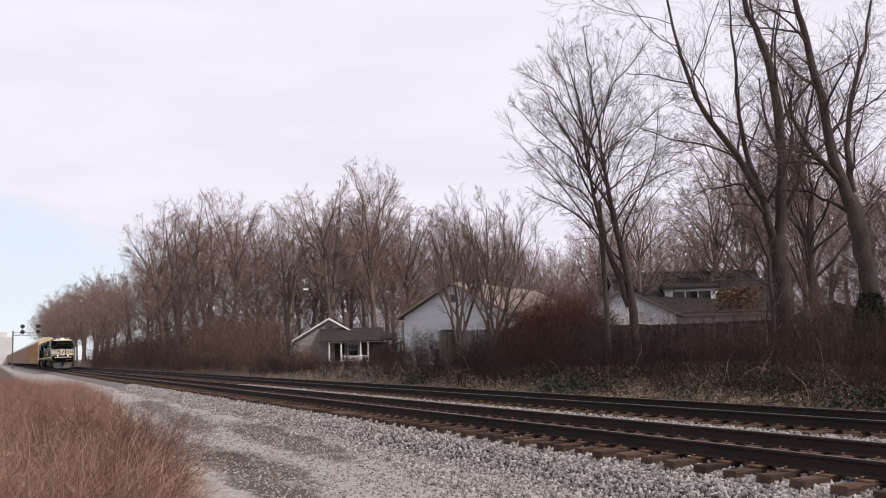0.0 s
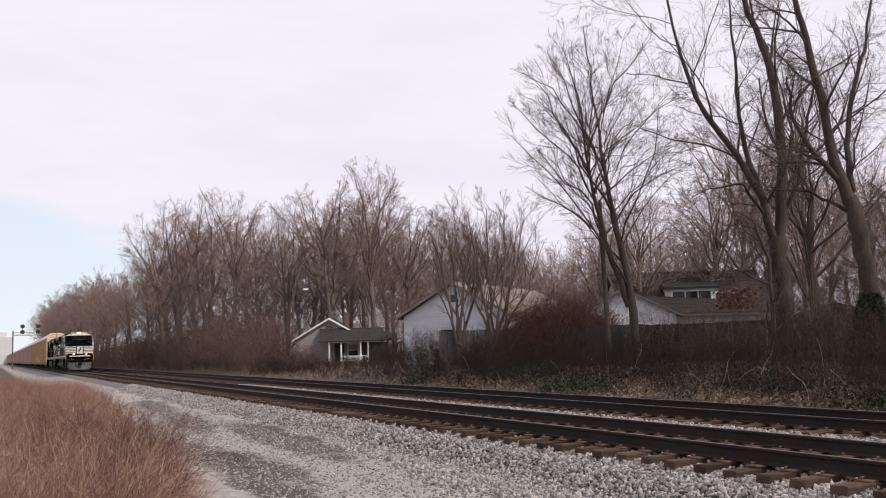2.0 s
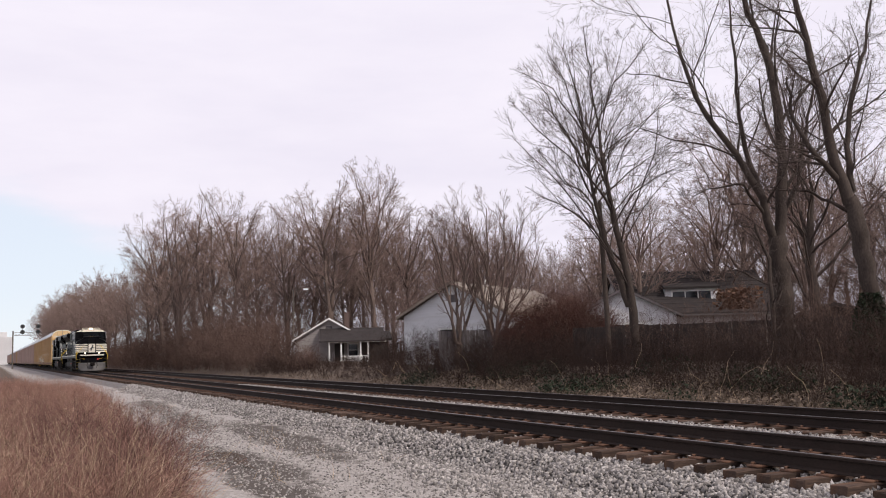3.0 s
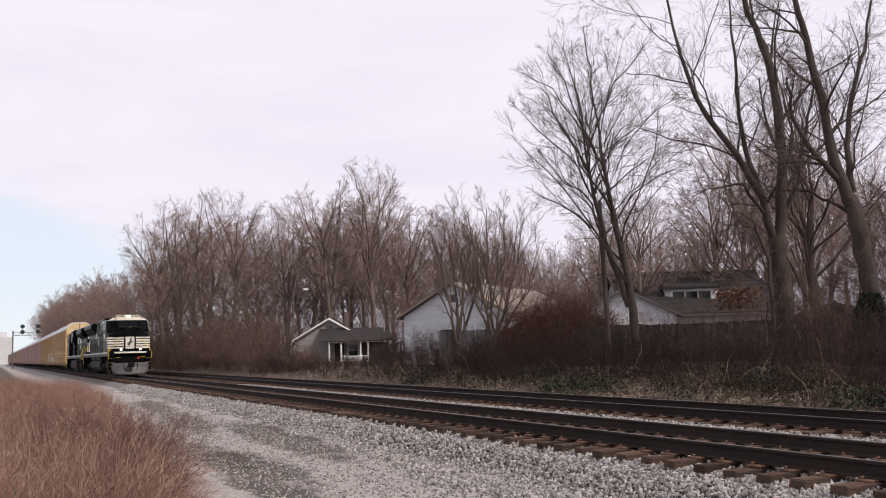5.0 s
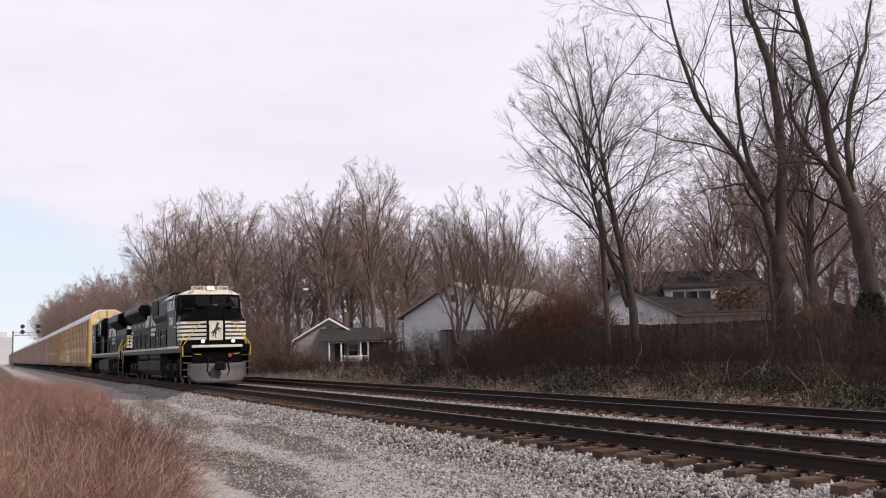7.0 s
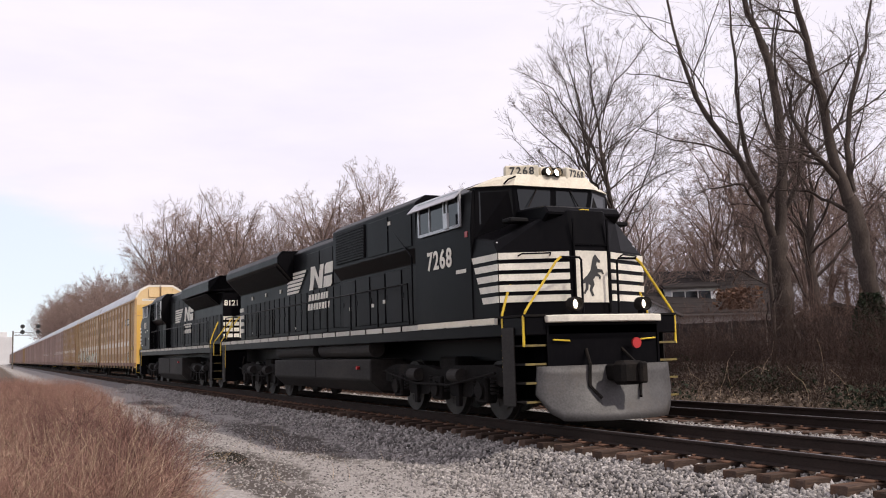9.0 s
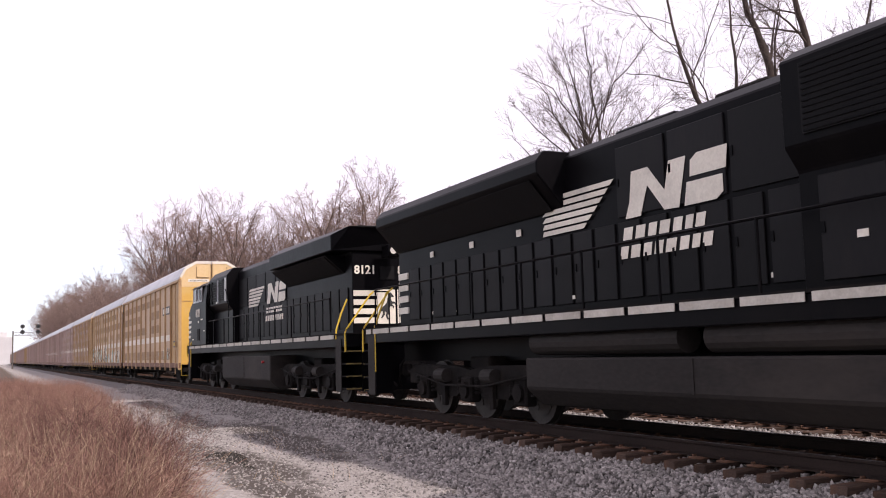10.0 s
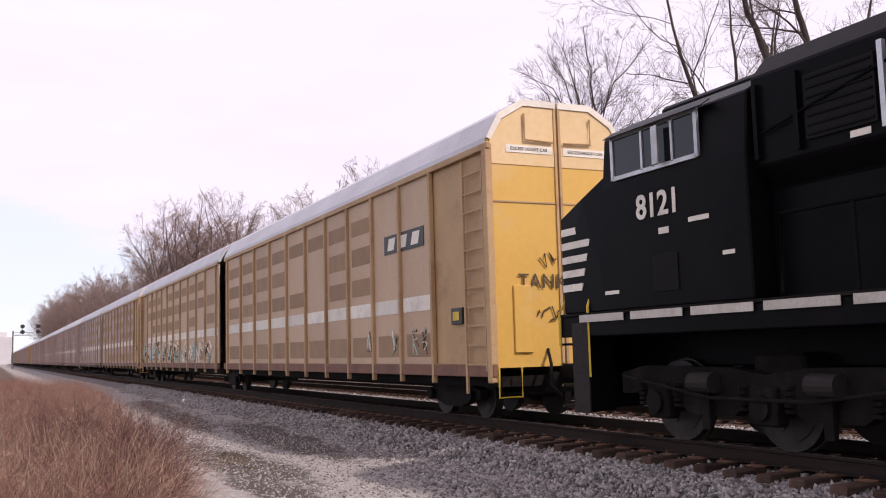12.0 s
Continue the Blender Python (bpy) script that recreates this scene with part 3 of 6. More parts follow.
tree("bare_tree", Matrix.Translation((25.72, 25.6, 0.3)), [
    (stem((0.28, 0, -0.3), (0.2, 0, 1.2), (0.08, 0, 3.1), (0.02, 0, 4.7)), 0.40, 0.34),
    (stem((0.05, 0, 4.4), (0.45, 0.1, 6.9), (0.42, 0.1, 9.8), (0.22, 0.2, 12.0), (-0.2, 0.2, 13.6), (-0.5, 0.2, 15.8)), 0.22, 0.06),
    (stem((-0.05, 0, 4.5), (-0.54, -0.2, 6.3), (-1.52, -0.4, 8.0), (-2.49, -0.5, 9.6), (-3.0, -0.5, 11.1), (-3.6, -0.4, 13.4), (-4.2, -0.4, 16.5)), 0.15, 0.02),
    (stem((-0.4, -0.1, 5.9), (-0.69, 0.5, 8.4), (-0.83, 0.8, 10.8), (-1.0, 1.0, 14.5)), 0.11, 0.03),
    (stem((0.15, 0.1, 5.0), (1.11, 0.3, 7.1), (1.57, 0.4, 9.1), (2.0, 0.4, 11.6)), 0.12, 0.03),
    (stem((-0.3, 0, 5.5), (-1.55, -0.8, 6.7), (-3.3, -1.0, 6.2)), 0.07, 0.015),
    (stem((-0.5, -0.3, 0.1), (-0.47, -0.4, 1.9), (-0.51, -0.5, 3.9), (-0.95, -0.5, 5.1)), 0.10, 0.05)],
    FEW_LEVELS, "massive dark bare tree with forked limbs on the bank", 5)
tree("bare_tree", Matrix.Translation((25.4, 21.2, 0.3)), [
    (stem((0.05, 0, -0.3), (-0.07, 0, 1.7), (-0.37, 0, 3.6), (-0.65, 0, 5.5)), 0.32, 0.24),
    (stem((-0.64, 0, 5.3), (-1.0, 0.1, 7.1), (-1.27, 0.1, 9.0), (-1.60, 0.1, 10.9), (-1.8, 0.1, 12.2), (-2.2, 0.1, 15.0)), 0.19, 0.06),
    (stem((-0.63, 0, 5.4), (-0.45, 0.3, 6.4), (-0.35, 0.5, 7.8), (-0.03, 0.6, 9.4), (0.5, 0.6, 10.6), (1.0, 0.6, 13.0)), 0.12, 0.03),
    (stem((-0.75, 0.1, 5.8), (-1.9, -0.2, 6.9), (-2.4, -0.3, 8.4), (-2.46, -0.3, 9.4)), 0.11, 0.03),
    (stem((-0.6, 0, 5.0), (-1.76, 0.6, 5.7), (-2.83, 0.8, 5.9)), 0.07, 0.015),
    (stem((0.6, 0.2, 0.2), (0.9, 0.4, 3.0), (1.1, 0.4, 7.0)), 0.10, 0.03)],
    FEW_LEVELS, "leaning bare tree with a forked trunk on the bank", 8)

YARD_LEVELS = [(9, 0.2, 36, 0.40, 0.6, 5, 0.10, 0.12), (7, 0.2, 36, 0.46, 0.6, 4, 0.12, 0.10), (6, 0.15, 36, 0.45, 0.7, 3, 0.14, 0.08)]
for k, (bx, by, seed) in enumerate(((24.0, 44.2, 21), (22.3, 45.2, 22))):
    top = (8.4, 7.2)[k]
    rows = [(stem((0, 0, -0.2), (0.05, 0, 1.2)), 0.17, 0.15)]
    for j, (dx, dy, h) in enumerate(((-2.2, 0.2, 0.86), (-1.1, -0.4, 0.97), (-0.2, 0.3, 1.0), (0.8, -0.3, 0.98), (1.8, 0.3, 0.9), (2.7, 0.1, 0.74))):
        if k and j in (0, 5):
            continue
        rows.append((stem((0.05, 0, 1.0), (dx * 0.30, dy, 3.0 * h), (dx * 0.7, dy * 1.5, 5.4 * h), (dx, dy * 2, top * h)), 0.10, 0.02))
    tree("yard_tree", Matrix.Translation((bx, by, 0.4)), rows, YARD_LEVELS, "bare yard tree with upswept reddish branches behind a fence", seed, 0.0085, M_TWIG_RED, bark=M_BARK_FAR)

# woods: a few grown once, then copied at many places and turns
WOOD_LEVELS = [(7, 0.12, 40, 0.36, 0.55, 4, 0.13, 0.05), (5, 0.15, 38, 0.50, 0.6, 3, 0.15, 0.04), (4, 0.1, 36, 0.58, 0.7, 2, 0.16, 0.03)]


def build_woods():
    rng = random.Random(4)
    kinds = []
    for k in range(6):
        r = random.Random(40 + k)
        lx, ly = r.uniform(-0.7, 0.7), r.uniform(-0.7, 0.7)
        stems = [([(0, 0, -0.4), (0.1, 0, 3.0), (lx * 0.6, ly * 0.6, 5.5), (lx, ly, 8.2)], 0.24, 0.10)]
        if k % 2:
            stems.append(([(0.05, 0, 2.4), (-lx * 1.6, -ly * 1.4, 6.0), (-lx * 2.4, -ly * 2.2, 9.0)], 0.17, 0.07))
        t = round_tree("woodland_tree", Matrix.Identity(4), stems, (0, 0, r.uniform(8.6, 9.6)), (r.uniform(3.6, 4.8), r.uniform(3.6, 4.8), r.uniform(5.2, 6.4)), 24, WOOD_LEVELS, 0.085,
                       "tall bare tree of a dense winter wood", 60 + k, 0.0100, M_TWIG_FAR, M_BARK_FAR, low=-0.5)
        t["top"] = max(v.co.z for ch in t.children if ch.name.startswith("crown") for v in ch.data.vertices)
        t["group"] = "trees of the wood"
        kinds.append(t)
    spots = []
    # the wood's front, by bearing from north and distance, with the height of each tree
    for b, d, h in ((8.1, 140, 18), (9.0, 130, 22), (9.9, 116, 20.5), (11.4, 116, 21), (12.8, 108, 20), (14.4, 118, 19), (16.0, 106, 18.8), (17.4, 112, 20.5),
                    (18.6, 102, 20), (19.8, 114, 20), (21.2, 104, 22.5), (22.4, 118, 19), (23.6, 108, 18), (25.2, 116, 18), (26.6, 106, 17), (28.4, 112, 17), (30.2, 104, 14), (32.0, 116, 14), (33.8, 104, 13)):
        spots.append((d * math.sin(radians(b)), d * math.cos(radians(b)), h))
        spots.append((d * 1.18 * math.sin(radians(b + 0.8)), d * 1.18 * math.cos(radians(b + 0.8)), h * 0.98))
    for b in np.arange(35.0, 53.0, 1.15):
        d = rng.uniform(62, 92)
        spots.append((d * math.sin(radians(b)), d * math.cos(radians(b)), rng.uniform(10.5, 15) * (1.0 if b < 41 else 1.25)))
    y = 158.0
    while y < 460:
        spots.append((rng.uniform(18.8, 26), y, rng.uniform(17.5, 21.5) * (1 + (y - 158) / 900) * min(1.0, 0.76 + (y - 158) / 300)))
        y += rng.uniform(4.5, 8) * (1 + (y - 150) / 260)
    used = set()
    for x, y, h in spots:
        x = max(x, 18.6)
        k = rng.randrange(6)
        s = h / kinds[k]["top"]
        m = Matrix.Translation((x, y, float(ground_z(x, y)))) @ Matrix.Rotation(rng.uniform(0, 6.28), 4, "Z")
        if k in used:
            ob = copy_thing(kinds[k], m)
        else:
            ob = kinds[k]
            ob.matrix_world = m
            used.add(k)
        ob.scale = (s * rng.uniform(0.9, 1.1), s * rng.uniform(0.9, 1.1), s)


build_woods()


# ---- brush, grass, leaves ----
def thicket(name, label, seed, spots, height, mat, kids=6, sub=4, r0=0.010, lean=0.25):
    """Brush: stems with side twigs. spots (N, 2), height (N,)."""
    rng = np.random.default_rng(seed)
    n = len(spots)
    p = np.column_stack([spots, ground_z(spots[:, 0], spots[:, 1]) - 0.05])
    d = np.column_stack([rng.normal(size=(n, 2)) * lean, np.ones(n)])
    path, rad = sprout(rng, p, d, height, np.full(n, r0), 4, 0.16, 0.0)
    out = [tubes(path, rad)]
    q, dd, ln, r = offshoots(rng, path, rad, height, kids, 0.12, 42, 0.42, 0.75, r0 * 0.5)
    path, rad = sprout(rng, q, dd, ln, r, 2, 0.2, 0.03)
    out.append(tubes(path, rad))
    if sub:
        q, dd, ln, r = offshoots(rng, path, rad, ln, sub, 0.1, 42, 0.55, 0.8, r0 * 0.4)
        path, rad = sprout(rng, q, dd, ln, r, 1, 0.2, 0.0)
        out.append(tubes(path, rad))
    return tagged(new(name, mesh_np(name, *join(out), mat)), label, "brush", kind="stuff")


def open_view(x, y):
    """Brush is kept low on the cottage's plot and before the bungalow."""
    b = np.degrees(np.arctan2(x, y))
    return np.where((b > 16.2) & (b < 21.3) & (y < 86), 0.40, np.where((b > 34.5) & (b < 43.5), 0.80, 1.0))


rs = np.random.RandomState(11)
n = 2400
sx, sy = rs.uniform(18.2, 23.5, n), 14 + 62 * rs.rand(n) ** 1.2
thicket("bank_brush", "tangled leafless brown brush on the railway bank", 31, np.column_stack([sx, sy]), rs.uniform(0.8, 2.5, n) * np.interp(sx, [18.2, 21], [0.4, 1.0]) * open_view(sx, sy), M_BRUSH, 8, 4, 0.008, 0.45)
n = 1900
sy = 66 + 150 * rs.rand(n) ** 1.5
sx = np.interp(sy, [66, 90, 130, 220], [20.5, 19.0, 18.2, 18.0]) + 9 * rs.rand(n) ** 1.6
keep = ~((np.abs(sx - 30) < 6.5) & (np.abs(sy - 87) < 8)) & ~((sx > 21.5) & (sy < 88))
sx, sy = sx[keep], sy[keep]
thicket("wood_edge_brush", "dense leafless brown thicket at the edge of the wood", 32, np.column_stack([sx, sy]), rs.uniform(2.8, 7.0, len(sx)) * np.interp(sx - np.interp(sy, [66, 90, 130, 220], [20.5, 19.0, 18.2, 18.0]), [0, 4], [0.6, 1.0]) * open_view(sx, sy), M_EDGE, 10, 5, 0.017, 0.4)
n = 900
aa, rr = rs.uniform(0, 6.283, n), np.sqrt(rs.rand(n))
sx, sy = 26.7 + rr * (2.9 * np.cos(aa) * 0.9 + 1.4 * np.sin(aa) * 0.43), 41.8 + rr * (-2.9 * np.cos(aa) * 0.43 + 1.4 * np.sin(aa) * 0.9)
thicket("garden_brush", "arching dark reddish bramble mound behind the fence", 33, np.column_stack([sx, sy]), (1.2 + 2.3 * np.sqrt(1 - 0.95 * rr ** 2)) * rs.uniform(0.75, 1.1, n), M_BRAMBLE, 9, 5, 0.009, 0.35)
n = 950
sx, sy = rs.uniform(24, 42, n), rs.uniform(14, 40, n)
keep = (sx - 24) * 0.5 + (sy - 30) * 0.5 < 7.5
thicket("yard_brush", "thin leafless saplings and vines among the trunks", 34, np.column_stack([sx[keep], sy[keep]]), rs.uniform(1.2, 4.2, keep.sum()) * np.where(open_view(sx, sy) < 1, 0.72, 1.0)[keep], M_EDGE, 7, 4, 0.008, 0.25)


n = 1250
bb, dd = np.radians(rs.uniform(5, 38, n)), rs.uniform(92, 128, n)
sx, sy = dd * np.sin(bb), dd * np.cos(bb)
keep = ~((np.abs(sx - 31) < 7) & (np.abs(sy - 89) < 9)) & (sx > 20.5)
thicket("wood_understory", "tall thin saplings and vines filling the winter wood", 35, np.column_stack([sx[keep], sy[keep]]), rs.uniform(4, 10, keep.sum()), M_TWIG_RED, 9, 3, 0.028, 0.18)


n = 420
bb, dd = np.radians(rs.uniform(36, 54, n)), rs.uniform(74, 96, n)
thicket("yard_saplings", "thin brown saplings closing the view behind the yards", 38, np.column_stack([dd * np.sin(bb), dd * np.cos(bb)]), rs.uniform(3.5, 8.5, n), M_EDGE, 9, 4, 0.020, 0.22)


n = 330
sx, sy = rs.uniform(0.6, 2.7, n), rs.uniform(10.5, 21, n)
keep = sx < np.interp(sy, [8, 15, 22], [1.6, 2.5, 2.9])
thicket("briar_clump", "dark reddish briar stems at the edge of the dry grass", 36, np.column_stack([sx[keep], sy[keep]]), rs.uniform(0.5, 1.15, keep.sum()), M_BRIAR, 9, 5, 0.0045, 0.5)


def grass(name, label, seed, x, y, h, mat, r=0.0055, lean=0.35, category="grass"):
    rng = np.random.default_rng(seed)
    n = len(x)
    p = np.column_stack([x, y, ground_z(x, y) - 0.03])
    d = np.column_stack([rng.normal(size=(n, 2)) * lean + np.array([0.12, -0.05]), np.ones(n)])
    path, rad = sprout(rng, p, d, h, np.full(n, r), 4, 0.26, -0.09, 0.35)
    return tagged(new(name, mesh_np(name, *tubes(path, rad), mat)), label, category, kind="stuff")


def meadow(n, y0, y1, seed, power=1.6):
    r = np.random.RandomState(seed)
    y = y0 + (y1 - y0) * r.rand(n) ** power
    edge = np.interp(y, [8, 15, 22, 40, 70], [1.5, 2.35, 2.7, 4.2, 5.6]) + 0.25 * np.sin(y * 1.7) + r.normal(size=n) * 0.15
    x = edge - (edge + 1.0 + 0.02 * y) * r.rand(n)
    return x, y, edge


x, y, e = meadow(30000, 9.5, 75, 1)
cl = 0.75 + 0.35 * np.sin(x * 2.3 + 1.7 * np.sin(y * 1.1)) * np.sin(y * 1.9 + x)
grass("dry_grass", "tall dry reddish brown grass beside the lane", 41, x, y, (0.55 + 0.75 * np.random.RandomState(2).rand(len(x))) * cl * np.clip((e - x) * 1.4 + 0.45, 0.4, 1.0), M_GRASS, 0.0036, 0.5)
x, y, e = meadow(2600, 9.5, 48, 6)
thicket("dry_weeds", "tangled reddish brown dead weeds among the grass", 37, np.column_stack([x, y]), (0.35 + 0.75 * np.random.RandomState(6).rand(len(x))) * np.clip((e - x) * 1.2 + 0.4, 0.35, 1.0), M_GRASS, 8, 4, 0.0042, 0.6)
x, y, e = meadow(4200, 9.5, 34, 5)
grass("straw_grass", "pale bent straw among the dry grass", 42, x, y, 0.4 + 0.8 * np.random.RandomState(3).rand(len(x)), M_STRAW, 0.0032, 0.7)
r = np.random.RandomState(8)
x, y = 2.4 + 4.2 * r.rand(900), 14 + 40 * r.rand(900) ** 1.4
keep = np.sin(x * 2.1 + 3 * np.sin(y * 0.4)) > 0.45
grass("lane_weeds", "low withered weeds in the gravel lane", 43, x[keep], y[keep], 0.08 + 0.35 * r.rand(keep.sum()) ** 2, M_STRAW, 0.004, 0.4, "weeds")
r = np.random.RandomState(9)
x, y = 16.6 + 2.4 * r.rand(9000) ** 1.6, 12 + 90 * r.rand(9000) ** 1.5
grass("bank_grass", "withered grass along the foot of the bank", 44, x, y, 0.1 + 0.35 * r.rand(9000), M_LITTER, 0.008, 0.6)


r = np.random.RandomState(19)
x, y = 17.8 + 2.6 * r.rand(40), 16 + 30 * r.rand(40)
grass("pale_stems", "pale bleached stems leaning out of the bank brush", 45, x, y, 0.7 + 1.3 * r.rand(40), M_STRAW, 0.0065, 0.9, "stems")


def leaves(name, label, seed, x, y, z, size, mat, category, flat=0.6):
    """Small bent leaves, two faces each."""
    rng = np.random.default_rng(seed)
    n = len(x)
    nrm = unit(rng.normal(size=(n, 3)) + np.array([0, 0, flat * 3]))
    u = unit(np.cross(nrm, rng.normal(size=(n, 3))))
    w = np.cross(nrm, u)
    c = np.column_stack([x, y, z])
    s = (size * (0.6 + 0.8 * rng.random(n)))[:, None]
    v = np.stack([c - u * s, c + w * s * 0.55 + nrm * s * 0.2, c + u * s, c - w * s * 0.55 + nrm * s * 0.2], 1).reshape(-1, 3)
    q = np.arange(4 * n).reshape(n, 4)
    f = np.concatenate([q[:, [0, 1, 2]], q[:, [0, 2, 3]]])
    return tagged(new(name, mesh_np(name, v, f, mat)), label, category, kind="stuff")


r = np.random.RandomState(12)
x, y = 16.9 + 4.2 * r.rand(16000) ** 1.9, 12 + 36 * r.rand(16000) ** 1.3
leaves("leaf_litter", "fallen brown and pale leaves on the bank", 51, x, y, ground_z(x, y) + 0.03 + 0.05 * r.rand(len(x)), 0.06, M_LITTER, "leaves")
x, y = 17.8 + 4.5 * r.rand(26000), 13 + 30 * r.rand(26000) ** 1.3
keep = (np.sin(x * 1.7 + 2 * np.sin(y * 0.5)) + np.sin(y * 0.9 + x * 0.4)) > 0.55
x, y = x[keep], y[keep]
leaves("bank_ivy", "dark green ivy and honeysuckle over the bank", 52, x, y, ground_z(x, y) + 0.05 + 0.5 * r.rand(len(x)) ** 2, 0.055, M_GREEN, "ivy", 0.2)
a, hh = 6.283 * r.rand(9000), r.rand(9000)
rad = (0.9 * (1 - hh * 0.7)) * np.sqrt(r.rand(9000)) * (1 + 0.25 * np.sin(a * 5 + hh * 20))
x, y = 25.1 + rad * np.cos(a), 21.2 + rad * np.sin(a)
leaves("evergreen_shrub", "dark evergreen shrub beside a leaning trunk", 53, x, y, 0.2 + 2.5 * hh, 0.06, M_GREEN, "shrub", 0.0)
x, y = 29.9 + r.normal(size=900) * 0.45, 32.3 + r.normal(size=900) * 0.45
leaves("dead_oak_leaves", "rust brown dead leaves hanging on a fallen limb", 54, x, y, 2.75 + r.rand(900) * 0.9, 0.10, M_RUST, "leaves", 0.0)


# ---- stones of the track bed ----
def stones(name, label, seed, x, y, z, size, mat):
    """Broken stones: crooked six-sided blocks."""
    rng = np.random.default_rng(seed)
    n = len(x)
    cube = np.array([(a, b, c) for a in (-1, 1) for b in (-1, 1) for c in (-1, 1)], float)
    v = cube[None] * (0.55 + 0.5 * rng.random((n, 8, 1))) + rng.normal(size=(n, 8, 3)) * 0.16
    v *= (size * (0.55 + 0.75 * rng.random(n)))[:, None, None] * np.stack([0.9 + 0.5 * rng.random(n), 0.9 + 0.5 * rng.random(n), 0.5 + 0.3 * rng.random(n)], -1)[:, None]
    qa = unit(rng.normal(size=(n, 4)))
    qw, qx, qy, qz = qa.T
    rot = np.stack([1 - 2 * (qy ** 2 + qz ** 2), 2 * (qx * qy - qz * qw), 2 * (qx * qz + qy * qw), 2 * (qx * qy + qz * qw), 1 - 2 * (qx ** 2 + qz ** 2), 2 * (qy * qz - qx * qw),
                    2 * (qx * qz - qy * qw), 2 * (qy * qz + qx * qw), 1 - 2 * (qx ** 2 + qy ** 2)], -1).reshape(n, 3, 3)
    v = np.einsum("nij,nkj->nki", rot, v) + np.column_stack([x, y, z])[:, None]
    f = np.array([(0, 1, 3, 2), (4, 6, 7, 5), (0, 4, 5, 1), (2, 3, 7, 6), (0, 2, 6, 4), (1, 5, 7, 3)])
    f = (f[None] + 8 * np.arange(n)[:, None, None]).reshape(-1, 4)
    return tagged(new(name, mesh_np(name, v.reshape(-1, 3), f, mat)), label, "gravel", kind="stuff")


def scatter(n, x0, x1, y0, y1, seed, power=1.5):
    q = np.random.RandomState(seed)
    return x0 + (x1 - x0) * q.rand(n), y0 + (y1 - y0) * q.rand(n) ** power, q


x, y, q = scatter(52000, 5.8, 8.15, 5.5, 62, 61, 1.75)
keep = x > np.interp(y, [8, 12, 18, 25, 60], [5.8, 6.05, 6.6, 6.95, 7.0]) + 0.18 * np.sin(y * 1.3) + 0.12 * q.randn(len(x))
x, y = x[keep], y[keep]
stones("ballast_shoulder", "crushed pale grey limestone beside the ties", 71, x, y, np.maximum(bed_z(x), ground_z(x, y)) + 0.0 + 0.012 * q.rand(len(x)), 0.0225 + 0.0003 * y, M_STONE)
x, y, q = scatter(13000, 7.95, 10.45, 5.5, 45, 62)
stones("ballast_crib", "grey ballast stones between the ties", 72, x, y, bed_z(x) - 0.01 + 0.03 * q.rand(len(x)), 0.026, M_STONE)
x, y, q = scatter(12000, 10.45, 12.1, 5.5, 50, 63)
stones("ballast_middle", "grey ballast stones between the two tracks", 73, x, y, bed_z(x) + 0.005 + 0.02 * q.rand(len(x)), 0.026, M_STONE)
x, y, q = scatter(5000, 14.4, 16.8, 8, 60, 64)
stones("ballast_verge", "pale stones beyond the second track", 74, x, y, np.maximum(bed_z(x), ground_z(x, y)) + 0.02 * q.rand(len(x)), 0.04, M_STONE)
x, y, q = scatter(16000, 3.2, 6.6, 9, 45, 65)
stones("lane_gravel", "loose pale gravel on the dirt lane", 75, x, y, ground_z(x, y) + 0.002, 0.015, M_STONE)


# ---- ties ----
def build_ties():
    rng = random.Random(9)
    meshes = []
    for k in range(4):
        bm = boxes((-1.3 + rng.uniform(-0.03, 0.03), 1.3 + rng.uniform(-0.03, 0.03), -0.115, 0.115, -0.385, -0.205), bev=0.012)
        for v in bm.verts:
            v.co += Vector((rng.uniform(-0.012, 0.012), rng.uniform(-0.012, 0.012), rng.uniform(-0.006, 0.006)))
        me = bpy.data.meshes.new("tie")
        bm.to_mesh(me)
        bm.free()
        me.materials.append(M_TIE)
        meshes.append(me)
    for tr, count in ((track_near, 240), (track_far, 180)):
        plates = []
        rest = []
        for i in range(count + 500):
            y = 11.485 + 0.533 * (i - 18)
            if i < count:
                ob = child(new("tie", meshes[rng.randrange(4)]), tr)
                ob.matrix_local = pose(rng.uniform(-0.04, 0.04), y + rng.uniform(-0.02, 0.02), rng.uniform(-0.012, 0.004), 0, rng.uniform(-0.3, 0.3), rng.uniform(-0.9, 0.9))
                for s in (-0.755, 0.755):
                    plates.append((s - 0.19, s + 0.19, y - 0.095, y + 0.095, -0.212, -0.184))
                    for dx in (-0.13, -0.10, 0.10, 0.13):
                        plates.append((s + dx - 0.012, s + dx + 0.012, y - 0.06 * (1 if dx > 0 else -1) - 0.012, y - 0.06 * (1 if dx > 0 else -1) + 0.012, -0.19, -0.155))
            else:
                rest.append((-1.3, 1.3, y - 0.115, y + 0.115, -0.385, -0.205))
        for nm, rows, mat, lab in (("tie_plates", plates, M_RUST, "rusty tie plates and spikes"), ("far_ties", rest, M_TIE, "distant wooden ties")):
            a = np.array(rows)
            v = np.stack([a[:, [i, j, k]] for i in (0, 1) for j in (2, 3) for k in (4, 5)], 1).reshape(-1, 3)
            f = np.array([(0, 1, 3, 2), (4, 6, 7, 5), (0, 4, 5, 1), (2, 3, 7, 6), (0, 2, 6, 4), (1, 5, 7, 3)])
            f = (f[None] + 8 * np.arange(len(a))[:, None, None]).reshape(-1, 4)
            tagged(child(new(nm, mesh_np(nm, v, f, mat)), tr), lab, kind="stuff")


build_ties()

